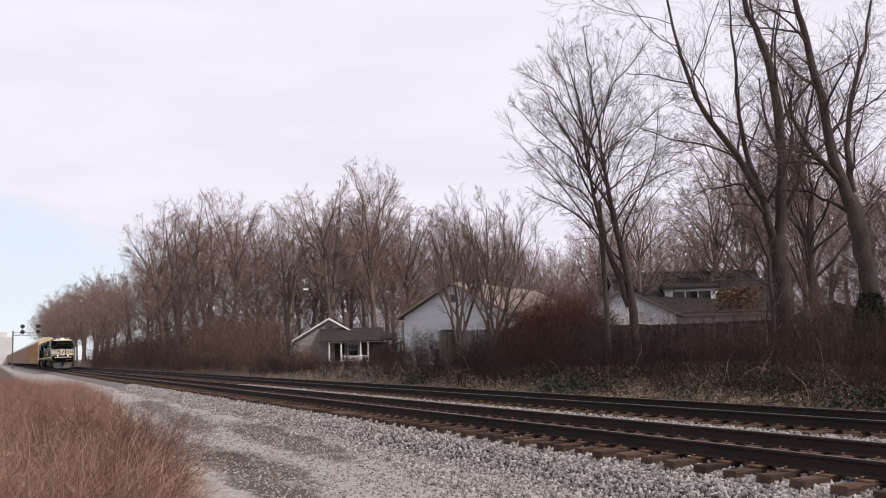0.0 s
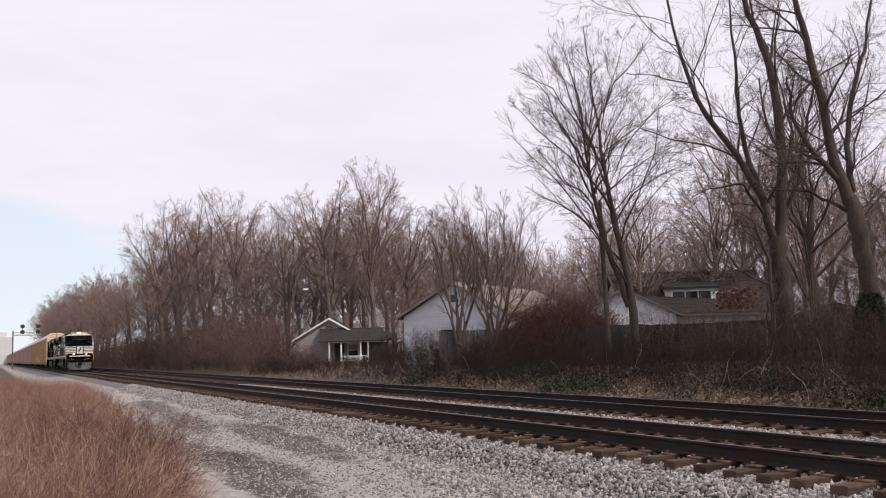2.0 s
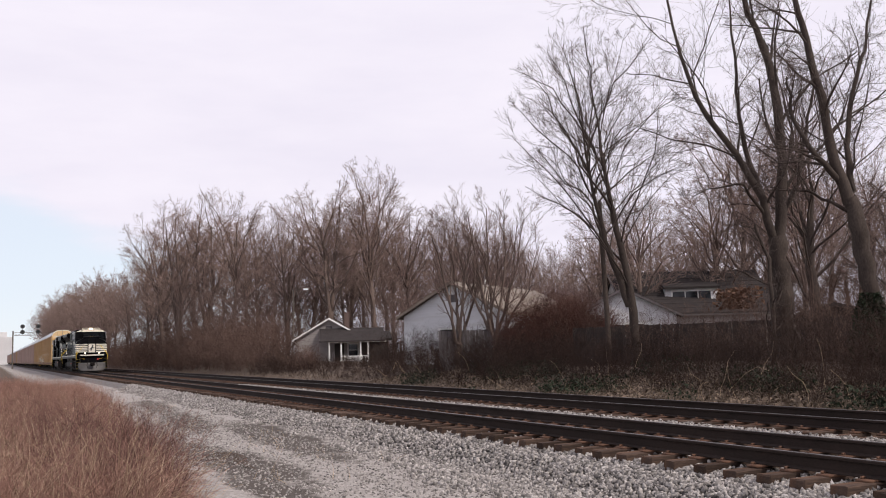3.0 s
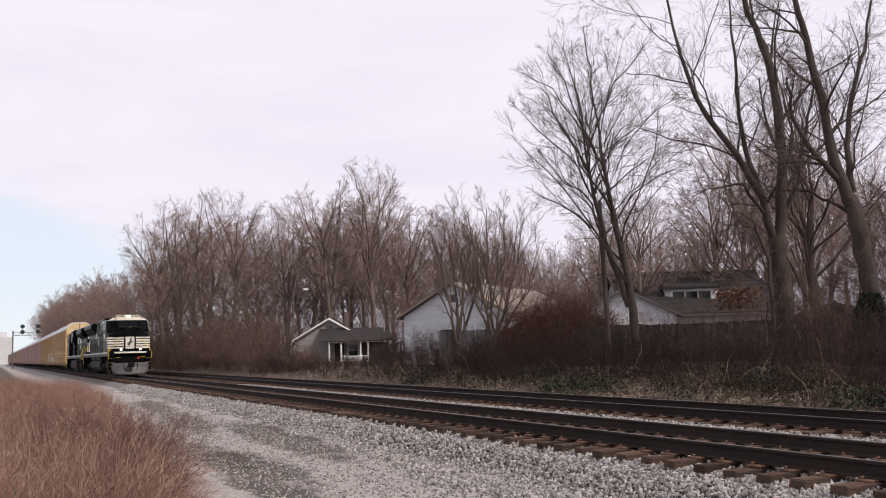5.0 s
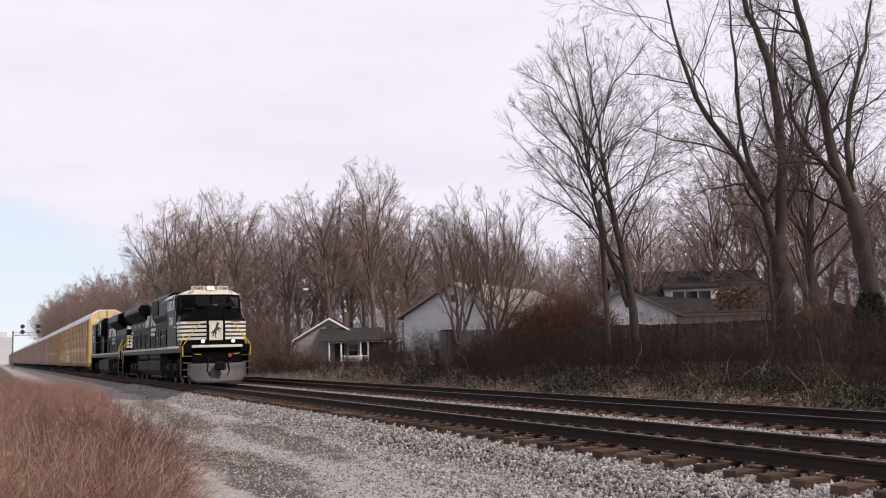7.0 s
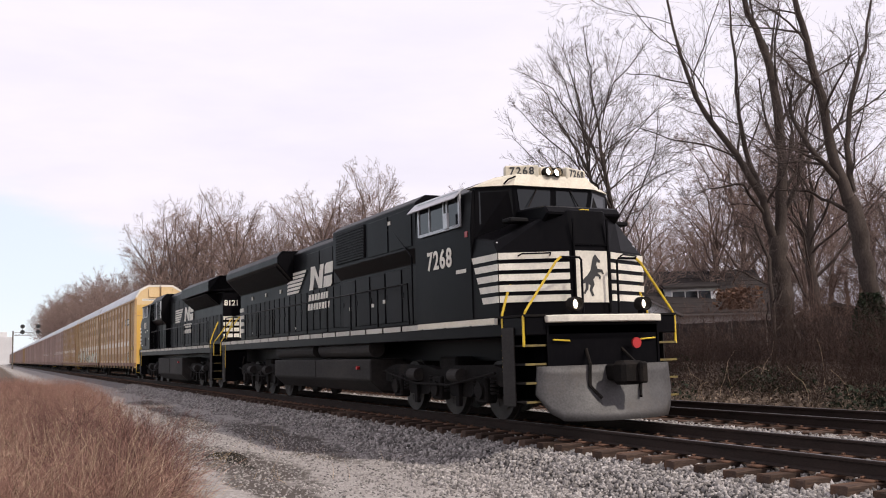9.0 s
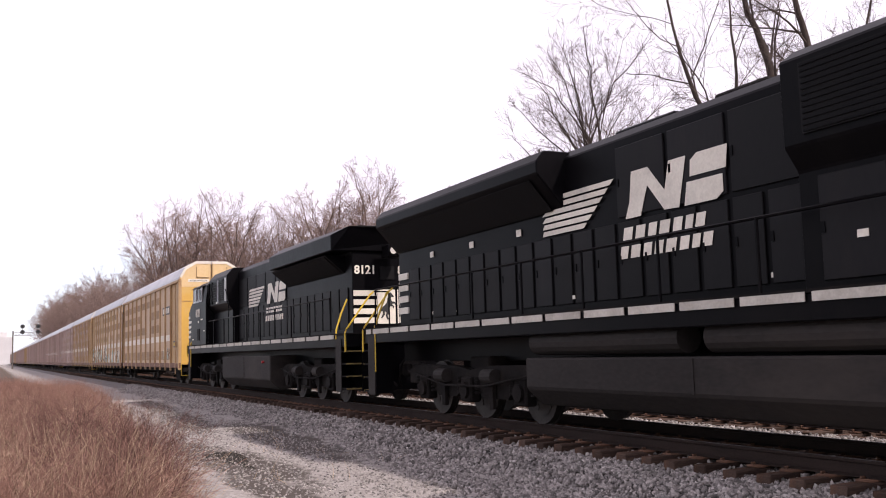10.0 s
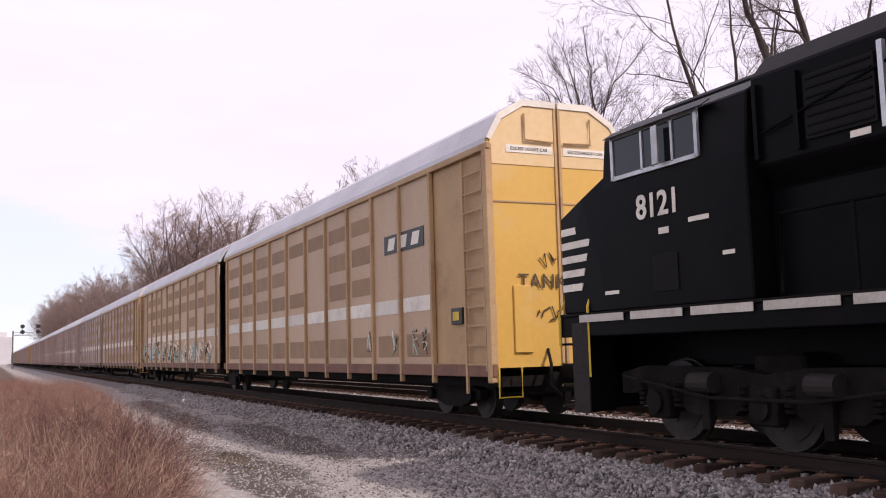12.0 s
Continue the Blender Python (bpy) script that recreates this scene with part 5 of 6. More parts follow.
def step_well(parent, y, sgn, yellow_rails=True):
    """Corner steps with treads and the bent handrails of one end, both sides. sgn points out of the end."""
    for s in (-1, 1):
        y_in = y - sgn * 0.78
        a, b = min(y, y_in), max(y, y_in)
        bm = boxes((s * 1.10 - 0.02, s * 1.10 + 0.02, a, b, 0.36, 1.62), (min(s * 1.1, s * 1.5), max(s * 1.1, s * 1.5), y_in - 0.02, y_in + 0.02, 0.36, 1.62))
        well = part("step_well", bm, M_BLACK, parent)
        part("step_skirt", boxes((s * 1.515 - 0.012, s * 1.515 + 0.012, min(y_in, y_in + sgn * 0.40), max(y_in, y_in + sgn * 0.40), 0.34, 1.62), bev=0.004), M_TANK, well)
        for k, z in enumerate((0.40, 0.70, 1.0, 1.30)):
            part("step_tread", boxes((min(s * 1.1, s * 1.50), max(s * 1.1, s * 1.50), a + 0.05, b - 0.02, z, z + 0.03)), M_GRIME, well)
            part("tread_edge", boxes((min(s * 1.1, s * 1.51), max(s * 1.1, s * 1.51), y - sgn * 0.05 - 0.012, y - sgn * 0.05 + 0.012, z, z + 0.035)), M_DIRTY, well)
        yo = y - sgn * 0.06
        part("handrail", pipe(bmesh.new(), [(s * 1.50, y_in, 0.85), (s * 1.50, y_in, 1.85), (s * 1.36, y_in - sgn * 0.02, 2.25), (s * 1.2, y_in, 2.62)], 0.022), M_SAFETY, parent, "bent yellow handrail")
        part("handrail", pipe(bmesh.new(), [(s * 1.52, yo, 1.30), (s * 1.52, yo, 1.78), (s * 1.47, yo, 1.87), (s * 0.86, yo, 2.68), (s * 0.76, yo, 2.76)], 0.022), M_SAFETY, parent, "bent yellow handrail")
        part("end_rail", pipe(bmesh.new(), [(s * 0.76, yo, 2.76), (s * 0.40, yo, 2.76), (s * 0.36, yo, 2.72), (s * 0.36, yo, 1.78)], 0.02), M_BLACK, parent)


def side_rail(parent, y0, y1, step=1.75):
    for s in (-1, 1):
        part("side_handrail", pipe(bmesh.new(), [(s * 1.5, y0, 1.8), (s * 1.5, y0 + 0.05, 2.66), (s * 1.5, y1 - 0.05, 2.66), (s * 1.5, y1, 1.8)], 0.02), M_BLACK, parent)
        y = y0 + step
        while y < y1 - 0.5:
            part("stanchion", pipe(bmesh.new(), [(s * 1.5, y, 1.72), (s * 1.5, y, 2.66)], 0.022), M_BLACK, parent)
            y += step


def sill(parent, y0, y1, zt, dash, gap):
    part("frame", boxes((-1.50, 1.50, y0 + 0.02, y1 - 0.02, zt - 0.32, zt - 0.02), (-0.6, 0.6, y0 + 0.3, y1 - 0.3, zt - 0.75, zt - 0.3), bev=0.015), M_BLACK, parent)
    part("walkway", boxes((-1.52, 1.52, y0, y1, zt - 0.02, zt + 0.02)), M_GRIME, parent)
    for s in (-1, 1):
        y = y0 + 0.9
        while y < y1 - 0.6:
            e = min(y + dash, y1 - 0.3)
            part("sill_stripe", boxes((s * 1.525 - 0.006, s * 1.525 + 0.006, y, e, zt - 0.115, zt - 0.010)), M_SILLW, parent)
            y = e + gap


def hood_doors(parent, x, y0, y1, z0, z1, w):
    for s in (-1, 1):
        y = y0
        while y + w <= y1 + 0.01:
            d = part("hood_door", boxes((s * x - 0.030, s * x + 0.030, y + 0.045, y + w - 0.045, z0, z1), bev=0.008), M_HOODDOOR, parent)
            part("latch", boxes((s * (x + 0.03) - 0.012, s * (x + 0.03) + 0.012, y + w - 0.11, y + w - 0.06, (z0 + z1) / 2 - 0.06, (z0 + z1) / 2 + 0.06)), M_BLACK, d)
            y += w


def grille(parent, x, y0, y1, z0, z1, n=9):
    for s in (-1, 1):
        g = part("grille", boxes((s * x - 0.02, s * x + 0.02, y0, y1, z0, z1)), M_GRILLE, parent, "dark air intake grille")
        for k in range(n):
            z = z0 + (k + 0.5) * (z1 - z0) / n
            part("slat", boxes((s * (x + 0.02) - 0.015, s * (x + 0.02) + 0.015, y0 + 0.03, y1 - 0.03, z - 0.012, z + 0.012)), M_BLACK, g)


def flank_stripes(parent, x, y0, y1, z0, z1, n, slant, sgn=1):
    """Short white speed stripes ending on a slant, on both sides."""
    h = (z1 - z0) / (2 * n - 1)
    for s in (-1, 1):
        for k in range(n):
            za, zb = z0 + 2 * k * h, z0 + (2 * k + 1) * h
            fa, fb = (za - z0) / (z1 - z0) * slant, (zb - z0) / (z1 - z0) * slant
            part("speed_stripe", side_plate(s * x, [(y0, za), (y1 + sgn * fa, za), (y1 + sgn * fb, zb), (y0, zb)]), M_WHITE, parent)


def emblem(parent, x, y0, y1, z0, z1):
    """The engine's flank emblem as plain shapes: speed stripes and two slanted blocks, with bars for the name below."""
    for s in (-1, 1):
        L, H = y1 - y0, z1 - z0
        cut = lambda rows: [(y1 - f * L, z0 + g * H) if s < 0 else (y0 + f * L, z0 + g * H) for f, g in rows]
        for k in range(6):
            a, b = k / 6 + 0.012, k / 6 + 0.128
            part("emblem_stripe", side_plate(s * x, cut([(0.0, a), (0.27 + 0.20 * a, a), (0.27 + 0.20 * b, b), (0.0 + 0.05 * b, b)]), 0.006), M_WHITE, parent)
        for rows in ([(0.52, 0.0), (0.60, 0.0), (0.64, 0.62), (0.72, 0.02), (0.79, 0.0), (0.83, 1.0), (0.75, 1.0), (0.725, 0.42), (0.645, 1.0), (0.56, 1.0), (0.545, 0.35)],
                     [(0.815, 0.0), (0.955, 0.0), (0.985, 0.12), (0.985, 0.46), (0.83, 0.46)], [(0.845, 0.56), (1.0, 0.56), (1.01, 1.0), (0.88, 1.0), (0.85, 0.88)]):
            part("emblem_block", side_plate(s * x, cut(rows), 0.006), M_WHITE, parent)
        for row, (g0, widths) in enumerate(((-0.46, (0.07, 0.07, 0.06, 0.07, 0.06, 0.05, 0.06)), (-0.86, (0.06, 0.07, 0.06, 0.06, 0.07, 0.06, 0.05, 0.06)))):
            f = 0.50 - 0.02 * row
            for w in [0.94 * v for v in widths]:
                if f + w > 1.02:
                    break
                part("name_bar", side_plate(s * x, cut([(f, g0), (f + w * 0.72, g0), (f + w * 0.72 + 0.01, g0 + 0.27), (f + 0.01, g0 + 0.27)]), 0.005), M_WHITE, parent)
                f += w


def cab_window(parent, x, y0, y1, z0, z1, split):
    for s in (-1, 1):
        w = part("side_window", boxes((s * x - 0.015, s * x + 0.015, y0, y1, z0, z1)), M_GLASS, parent, "dark cab side window")
        bars = [(y0 - 0.04, y0 + 0.02, z0 - 0.03, z1 + 0.03), (y1 - 0.02, y1 + 0.04, z0 - 0.03, z1 + 0.03), (y0, y1, z0 - 0.04, z0 + 0.015), (y0, y1, z1 - 0.015, z1 + 0.04)]
        bars += [(y0 + f * (y1 - y0) - 0.02, y0 + f * (y1 - y0) + 0.02, z0, z1) for f in split]
        for a, b, c, d in bars:
            part("window_frame", boxes((s * (x + 0.015) - 0.02, s * (x + 0.015) + 0.02, a, b, c, d)), M_ALU, w)


def end_stripes(parent, y, sgn, x0, x1, z0, z1, n, gap=None):
    """White bars across an end, with a gap for the middle panel."""
    h = (z1 - z0) / (n - 0.38)
    for k in range(n):
        za, zb = z0 + k * h, z0 + (k + 0.62) * h
        for a, b in (((x0, gap[0]), (gap[1], x1)) if gap else ((x0, x1),)):
            part("end_stripe", boxes((a, b, min(y, y + sgn * 0.012), max(y, y + sgn * 0.012), za, zb)), M_WHITE, parent)


def horse_shape(parent, x, y, z, h):
    """The rearing animal of the end emblem, as one dark silhouette."""
    pts = [(0.10, 1.0), (0.14, 0.95), (0.24, 0.84), (0.22, 0.80), (0.14, 0.83), (0.12, 0.76), (0.15, 0.66), (0.28, 0.64), (0.33, 0.54), (0.30, 0.52), (0.25, 0.58), (0.15, 0.56), (0.24, 0.48), (0.22, 0.40),
           (0.19, 0.42), (0.19, 0.47), (0.09, 0.48), (0.02, 0.40), (0.05, 0.28), (-0.02, 0.16), (0.03, 0.02), (-0.03, 0.0), (-0.09, 0.15), (-0.06, 0.26), (-0.12, 0.30), (-0.13, 0.18), (-0.22, 0.06),
           (-0.27, 0.07), (-0.20, 0.20), (-0.20, 0.32), (-0.26, 0.30), (-0.33, 0.16), (-0.30, 0.34), (-0.22, 0.44), (-0.14, 0.50), (-0.04, 0.62), (0.0, 0.80), (0.04, 0.93)]
    part("end_emblem", sheet([(x + a * h, y, z + b * h) for a, b in pts], (0, -1, 0), 0.006), M_PLATE, parent)


def tube_ring(c, r_out, r_in, y0, y1, k=20):
    """A hollow barrel along Y."""
    bm = bmesh.new()
    rings = [[bm.verts.new((c[0] + r * math.cos(6.2832 * i / k), y, c[2] + r * math.sin(6.2832 * i / k))) for i in range(k)] for r, y in ((r_out, y1), (r_out, y0), (r_in, y0), (r_in, y1))]
    for a, b in zip(rings, rings[1:] + rings[:1]):
        for i in range(k):
            bm.faces.new((a[i], a[(i + 1) % k], b[(i + 1) % k], b[i]))
    bmesh.ops.recalc_face_normals(bm, faces=bm.faces)
    return bm


def lamp_pair(parent, x, y, z, dx, r, mat, sgn=-1, depth=0.16):
    """Two lamps set back in hollow barrels."""
    for s in (-1, 1):
        a, b = sorted((y, y + sgn * depth))
        h = part("headlight", tube_ring((x + s * dx, y, z), r * 1.2, r * 1.04, a, b), M_GRIME, parent)
        part("lens", disc(bmesh.new(), (x + s * dx, y + sgn * 0.02, z), r, 0.012, "y", 18), mat, h)


# ---- leading engine ----
def build_lead_engine():
    L = 22.5
    e = base("diesel_locomotive", Matrix.Identity(4), "black diesel locomotive with white nose stripes leading the train", "locomotive")
    sill(e, 0.0, L, 1.80, 0.95, 0.10)
    engine_truck(e, (2.15, 4.05, 6.05), 0.533)
    engine_truck(e, (15.85, 17.85, 19.75), 0.533)
    fuel_tank(e, 7.2, 15.3, 0.36, 1.12, 1.42, True)
    coupler(e, 0.05, -1), coupler(e, L - 0.05, 1)
    step_well(e, 0.0, -1), step_well(e, L, 1)
    # pilot: plow, end plate, anticlimber
    bm = bmesh.new()
    cols, levels = 17, 7
    grid = []
    for back in (0.0, 0.05):
        rows = []
        for k in range(levels):
            g = k / (levels - 1)
            row = []
            for i in range(cols):
                q = i / (cols - 1) * 2 - 1
                bow = 1 - abs(q) ** 2.4
                low = 0.11 + 0.42 * max(0.0, (abs(q) - 0.72) / 0.28) ** 2
                z = low + (0.98 - low) * g
                row.append(bm.verts.new((q * (1.34 - 0.04 * g), 0.02 - bow * (0.20 + 0.42 * (1 - g) ** 1.8) + back, z)))
            rows.append(row)
        grid.append(rows)
    front, rear = grid
    for k in range(levels - 1):
        for i in range(cols - 1):
            bm.faces.new((front[k][i], front[k][i + 1], front[k + 1][i + 1], front[k + 1][i]))
            bm.faces.new((rear[k][i + 1], rear[k][i], rear[k + 1][i], rear[k + 1][i + 1]))
    for k in (0, levels - 1):
        for i in range(cols - 1):
            bm.faces.new((front[k][i], front[k][i + 1], rear[k][i + 1], rear[k][i]))
    for i in (0, cols - 1):
        for k in range(levels - 1):
            bm.faces.new((front[k][i], front[k + 1][i], rear[k + 1][i], rear[k][i]))
    bmesh.ops.recalc_face_normals(bm, faces=bm.faces)
    for f in bm.faces:
        f.smooth = True
    part("snow_plow", bm, M_PLOW, e, "scuffed grey steel snow plow")
    part("end_plate", boxes((-1.12, 1.12, 0.02, 0.10, 0.5, 1.64), bev=0.01), M_BLACK, e)
    part("anticlimber", prism([(-1.14, 0.04), (-1.14, -0.06), (-0.85, -0.24), (0.85, -0.24), (1.14, -0.06), (1.14, 0.04)], 1.68, 1.80, "z", bev=0.015), M_WHITE, e, "white anticlimber ledge")
    for s in (-1, 1):
        part("grab_bar", pipe(bmesh.new(), [(s * 1.02, -0.02, 1.40), (s * 0.70, -0.02, 1.38)], 0.014), M_SAFETY, e)
        d = part("ditch_light", tube_ring((s * 0.68, 0, 1.97), 0.115, 0.092, -0.27, -0.08), M_GRIME, e)
        part("lamp_bracket", boxes((s * 0.68 - 0.05, s * 0.68 + 0.05, -0.20, -0.10, 1.80, 1.87)), M_BLACK, d)
        part("lens", disc(bmesh.new(), (s * 0.68, -0.12, 1.97), 0.09, 0.012, "y", 18), M_DITCH, d, "lit ditch light")
    part("marker", disc(bmesh.new(), (0.55, -0.12, 1.32), 0.09, 0.02, "y", 14), M_RED, e)
    # nose and cab
    def slant(x):
        return 0.30 + 0.56 * max(0.0, (abs(x) - 0.36) / 1.14)

    bm = bmesh.new()
    plan = (-1.50, -0.78, -0.36, 0.36, 0.78, 1.50)
    tops = (3.12, 3.48, 3.62, 3.62, 3.48, 3.12)
    b0 = [bm.verts.new((x, slant(x), 1.80)) for x in plan]
    b1 = [bm.verts.new((x, slant(x) + 0.01, 2.92)) for x in plan]
    b2 = [bm.verts.new((x * 0.975, slant(x) + (0.20 if abs(x) > 1 else 0.10), z)) for x, z in zip(plan, tops)]
    b3 = [bm.verts.new((x * 0.96, 1.86, z + d)) for x, z, d in zip(plan, tops, (0.16, 0.10, 0.06, 0.06, 0.10, 0.16))]
    k0, k1 = [bm.verts.new((x, 1.86, 1.80)) for x in (-1.50, 1.50)], [bm.verts.new((x, 1.86, 2.92)) for x in (-1.50, 1.50)]
    for a, b in ((b0, b1), (b1, b2), (b2, b3)):
        for i in range(5):
            bm.faces.new((a[i], a[i + 1], b[i + 1], b[i]))
    for k, i in ((0, 0), (1, 5)):
        bm.faces.new((b0[i], b1[i], k1[k], k0[k])), bm.faces.new((b1[i], b2[i], b3[i], k1[k]))
    bmesh.ops.recalc_face_normals(bm, faces=bm.faces)
    bmesh.ops.bevel(bm, geom=list(bm.edges), offset=0.02, segments=1, affect="EDGES")
    nz = part("nose", bm, M_BLACK, e, "short wedge-shaped black nose with white stripes")
    # raised middle of the nose, up to the windshields
    hump = prism([(0.40, 3.55), (0.52, 3.69), (1.60, 3.74), (1.60, 3.40), (0.60, 3.40)], -0.76, 0.76, "x", bev=0.03)
    part("nose_hump", hump, M_BLACK, nz)
    part("emblem_panel", boxes((-0.32, 0.32, 0.282, 0.298, 2.02, 2.90)), M_WHITE, nz)
    horse_shape(nz, 0.0, 0.280, 2.12, 0.72)
    for s in (-1, 1):
        h = 0.84 / 4.62
        for k in range(5):
            za, zb = 2.05 + k * h, 2.05 + (k + 0.62) * h
            part("end_stripe", sheet([(s * 0.42, slant(0.42) - 0.004, za), (s * 1.495, 0.852, za), (s * 1.495, 0.852, zb), (s * 0.42, slant(0.42) - 0.004, zb)], (s * 0.44, -0.90, 0), 0.012), M_WHITE, nz)
            part("speed_stripe", side_plate(s * 1.508, [(0.86, za), (1.42 + 0.46 * (za - 2.05), za), (1.42 + 0.46 * (zb - 2.05), zb), (0.86, zb)]), M_WHITE, nz)
        part("grab_iron", pipe(bmesh.new(), [(s * 0.72, 0.46, 2.83), (s * 0.74, 0.38, 2.86), (s * 1.18, 0.60, 2.86), (s * 1.20, 0.70, 2.83)], 0.014), M_BLACK, nz)
        part("step_light", boxes((s * 1.40 - 0.05, s * 1.40 + 0.05, 0.98, 1.05, 3.02, 3.10), bev=0.01), M_ALU, nz)
        part("nose_vent", boxes((min(s * 0.86, s * 1.24), max(s * 0.86, s * 1.24), 0.86, 1.16, 3.44, 3.52), bev=0.02), M_GRILLE, nz)
    part("nose_door", boxes((-0.36, -0.33, 0.27, 0.30, 1.85, 3.45), (0.33, 0.36, 0.27, 0.30, 1.85, 3.45), (-0.33, 0.33, 0.28, 0.30, 3.0, 3.02)), M_BLACK, nz)
    part("builder_plate", boxes((-0.09, 0.09, 0.42, 0.50, 3.56, 3.64)), M_SAFETY, nz)
    cab_prof = [(-1.52, 1.80), (1.52, 1.80), (1.52, 3.45), (1.46, 4.12), (0.95, 4.40), (-0.95, 4.40), (-1.46, 4.12), (-1.52, 3.45)]
    cab = part("cab", prism(cab_prof, 1.80, 4.28, "y", bev=0.02), M_BLACK, e, "black operator cab")
    # sloped windshield face and cream brow
    face = [(-1.45, 1.80, 3.24), (-0.72, 1.46, 3.54), (0.72, 1.46, 3.54), (1.45, 1.80, 3.24), (1.42, 1.78, 4.17), (0.85, 1.42, 4.17), (-0.85, 1.42, 4.17), (-1.42, 1.78, 4.17)]
    bm = bmesh.new()
    f0 = [bm.verts.new(p) for p in face]
    f1 = [bm.verts.new((p[0], 1.95, p[2])) for p in face]
    for a, b, c, d in ((0, 1, 6, 7), (1, 2, 5, 6), (2, 3, 4, 5)):
        bm.faces.new((f0[a], f0[b], f0[c], f0[d]))
    for i in range(8):
        bm.faces.new((f0[i], f1[i], f1[(i + 1) % 8], f0[(i + 1) % 8]))
    bmesh.ops.recalc_face_normals(bm, faces=bm.faces)
    ws = part("windshield_surround", bm, M_BLACK, cab)
    for s in (-1, 1):
        part("windshield", sheet([(s * 0.06, 1.450, 3.64), (s * 0.68, 1.450, 3.64), (s * 0.76, 1.42, 4.12), (s * 0.06, 1.42, 4.12)], (0, -1, 0.06), 0.008), M_GLASS, ws, "dark windshield")
        part("windshield", sheet([(s * 0.80, 1.49, 3.62), (s * 1.36, 1.75, 3.50), (s * 1.36, 1.75, 4.10), (s * 0.86, 1.43, 4.12)], (s * 0.45, -0.89, 0.05), 0.010), M_GLASS, ws, "dark windshield")
        part("wiper", pipe(bmesh.new(), [(s * 0.35, 1.40, 4.14), (s * 0.55, 1.38, 3.8)], 0.010), M_GRIME, ws)
    brow = [(-1.45, 1.76, 4.18), (-0.85, 1.36, 4.18), (0.85, 1.36, 4.18), (1.45, 1.76, 4.18), (1.05, 1.70, 4.36), (0.75, 1.42, 4.40), (-0.75, 1.42, 4.40), (-1.05, 1.70, 4.36)]
    bm = bmesh.new()
    f0 = [bm.verts.new(p) for p in brow]
    f1 = [bm.verts.new((p[0], 2.1, p[2])) for p in brow]
    for a, b, c, d in ((0, 1, 6, 7), (1, 2, 5, 6), (2, 3, 4, 5)):
        bm.faces.new((f0[a], f0[b], f0[c], f0[d]))
    for i in range(8):
        bm.faces.new((f0[i], f1[i], f1[(i + 1) % 8], f0[(i + 1) % 8]))
    bmesh.ops.recalc_face_normals(bm, faces=bm.faces)
    part("brow", bm, M_CREAM, cab, "cream brow above the windshields")
    for s in (-1, 1):
        nb = part("number_board", boxes((-0.31, 0.31, -0.10, 0.12, -0.11, 0.11), bev=0.02), M_CREAM, cab, "cream number board")
        nb.matrix_local = pose(s * 0.55, 1.60, 4.47, 0, 0, s * 22)
        lettering("number", "7268", 0.19, M_PLATE, nb, on_front(0, -0.106, 0), "dark road number", 0.004, 1.25)
        part("brow_hose", pipe(bmesh.new(), [(s * 0.80, 1.37, 4.34), (s * 0.95, 1.38, 4.28), (s * 1.02, 1.42, 4.20)], 0.016), M_GRIME, cab)
    hb = part("headlight_box", boxes((-0.20, 0.20, 1.50, 1.75, 4.36, 4.58), bev=0.02), M_CREAM, cab)
    lamp_pair(hb, 0.0, 1.50, 4.47, 0.09, 0.075, M_LAMP)
    cab_window(cab, 1.52, 2.20, 4.0, 3.55, 4.14, (0.28, 0.36, 0.72))
    for s in (-1, 1):
        part("sunshade", sheet([(s * 1.46, 2.12, 4.22), (s * 1.46, 4.32, 4.22), (s * 1.66, 4.30, 4.02), (s * 1.66, 2.14, 4.02)], (s * 0.7, 0, 0.7), 0.02), M_ALU, cab, "aluminium window sunshade")
        part("mirror", boxes((s * 1.66 - 0.03, s * 1.66 + 0.03, 2.42, 2.56, 3.50, 3.80), bev=0.01), M_ALU, cab)
        part("sill_flash", boxes((s * 1.53 - 0.006, s * 1.53 + 0.006, 1.0, 4.2, 1.70, 1.80)), M_CREAM, e)
    lettering("road_number", "7268", 0.49, M_WHITE, cab, on_side(-1.528, 3.13, 2.98), "white road number", 0.012, 1.16)
    part("model_bar", side_plate(-1.522, [(2.02, 2.66), (2.42, 2.66), (2.42, 2.73), (2.02, 2.73)]), M_WHITE, cab)
    part("caution_sign", boxes((-1.53, -1.515, 1.92, 2.02, 3.30, 3.40)), M_RED, cab)
    for s in (-1, 1):
        part("rear_window", boxes((s * 0.6 - 0.2, s * 0.6 + 0.2, 4.28, 4.30, 3.6, 4.1)), M_GLASS, cab)
    part("air_conditioner", boxes((-0.5, 0.5, 2.4, 3.6, 4.40, 4.56), bev=0.04), M_BLACK, cab)
    # wide electrical cabinet, hood and radiator flare
    prof = [(-1.30, 1.80), (1.30, 1.80), (1.30, 3.1), (1.48, 3.35), (1.48, 4.30), (1.25, 4.46), (-1.25, 4.46), (-1.48, 4.30), (-1.48, 3.35), (-1.30, 3.1)]
    blk = part("electrical_cabinet", prism(prof, 4.30, 9.5, "y", bev=0.02), M_BLACK, e)
    grille(blk, 1.49, 7.2, 9.2, 3.45, 4.22, 12)
    hood_doors(blk, 1.30, 4.5, 9.3, 1.90, 3.02, 0.95)
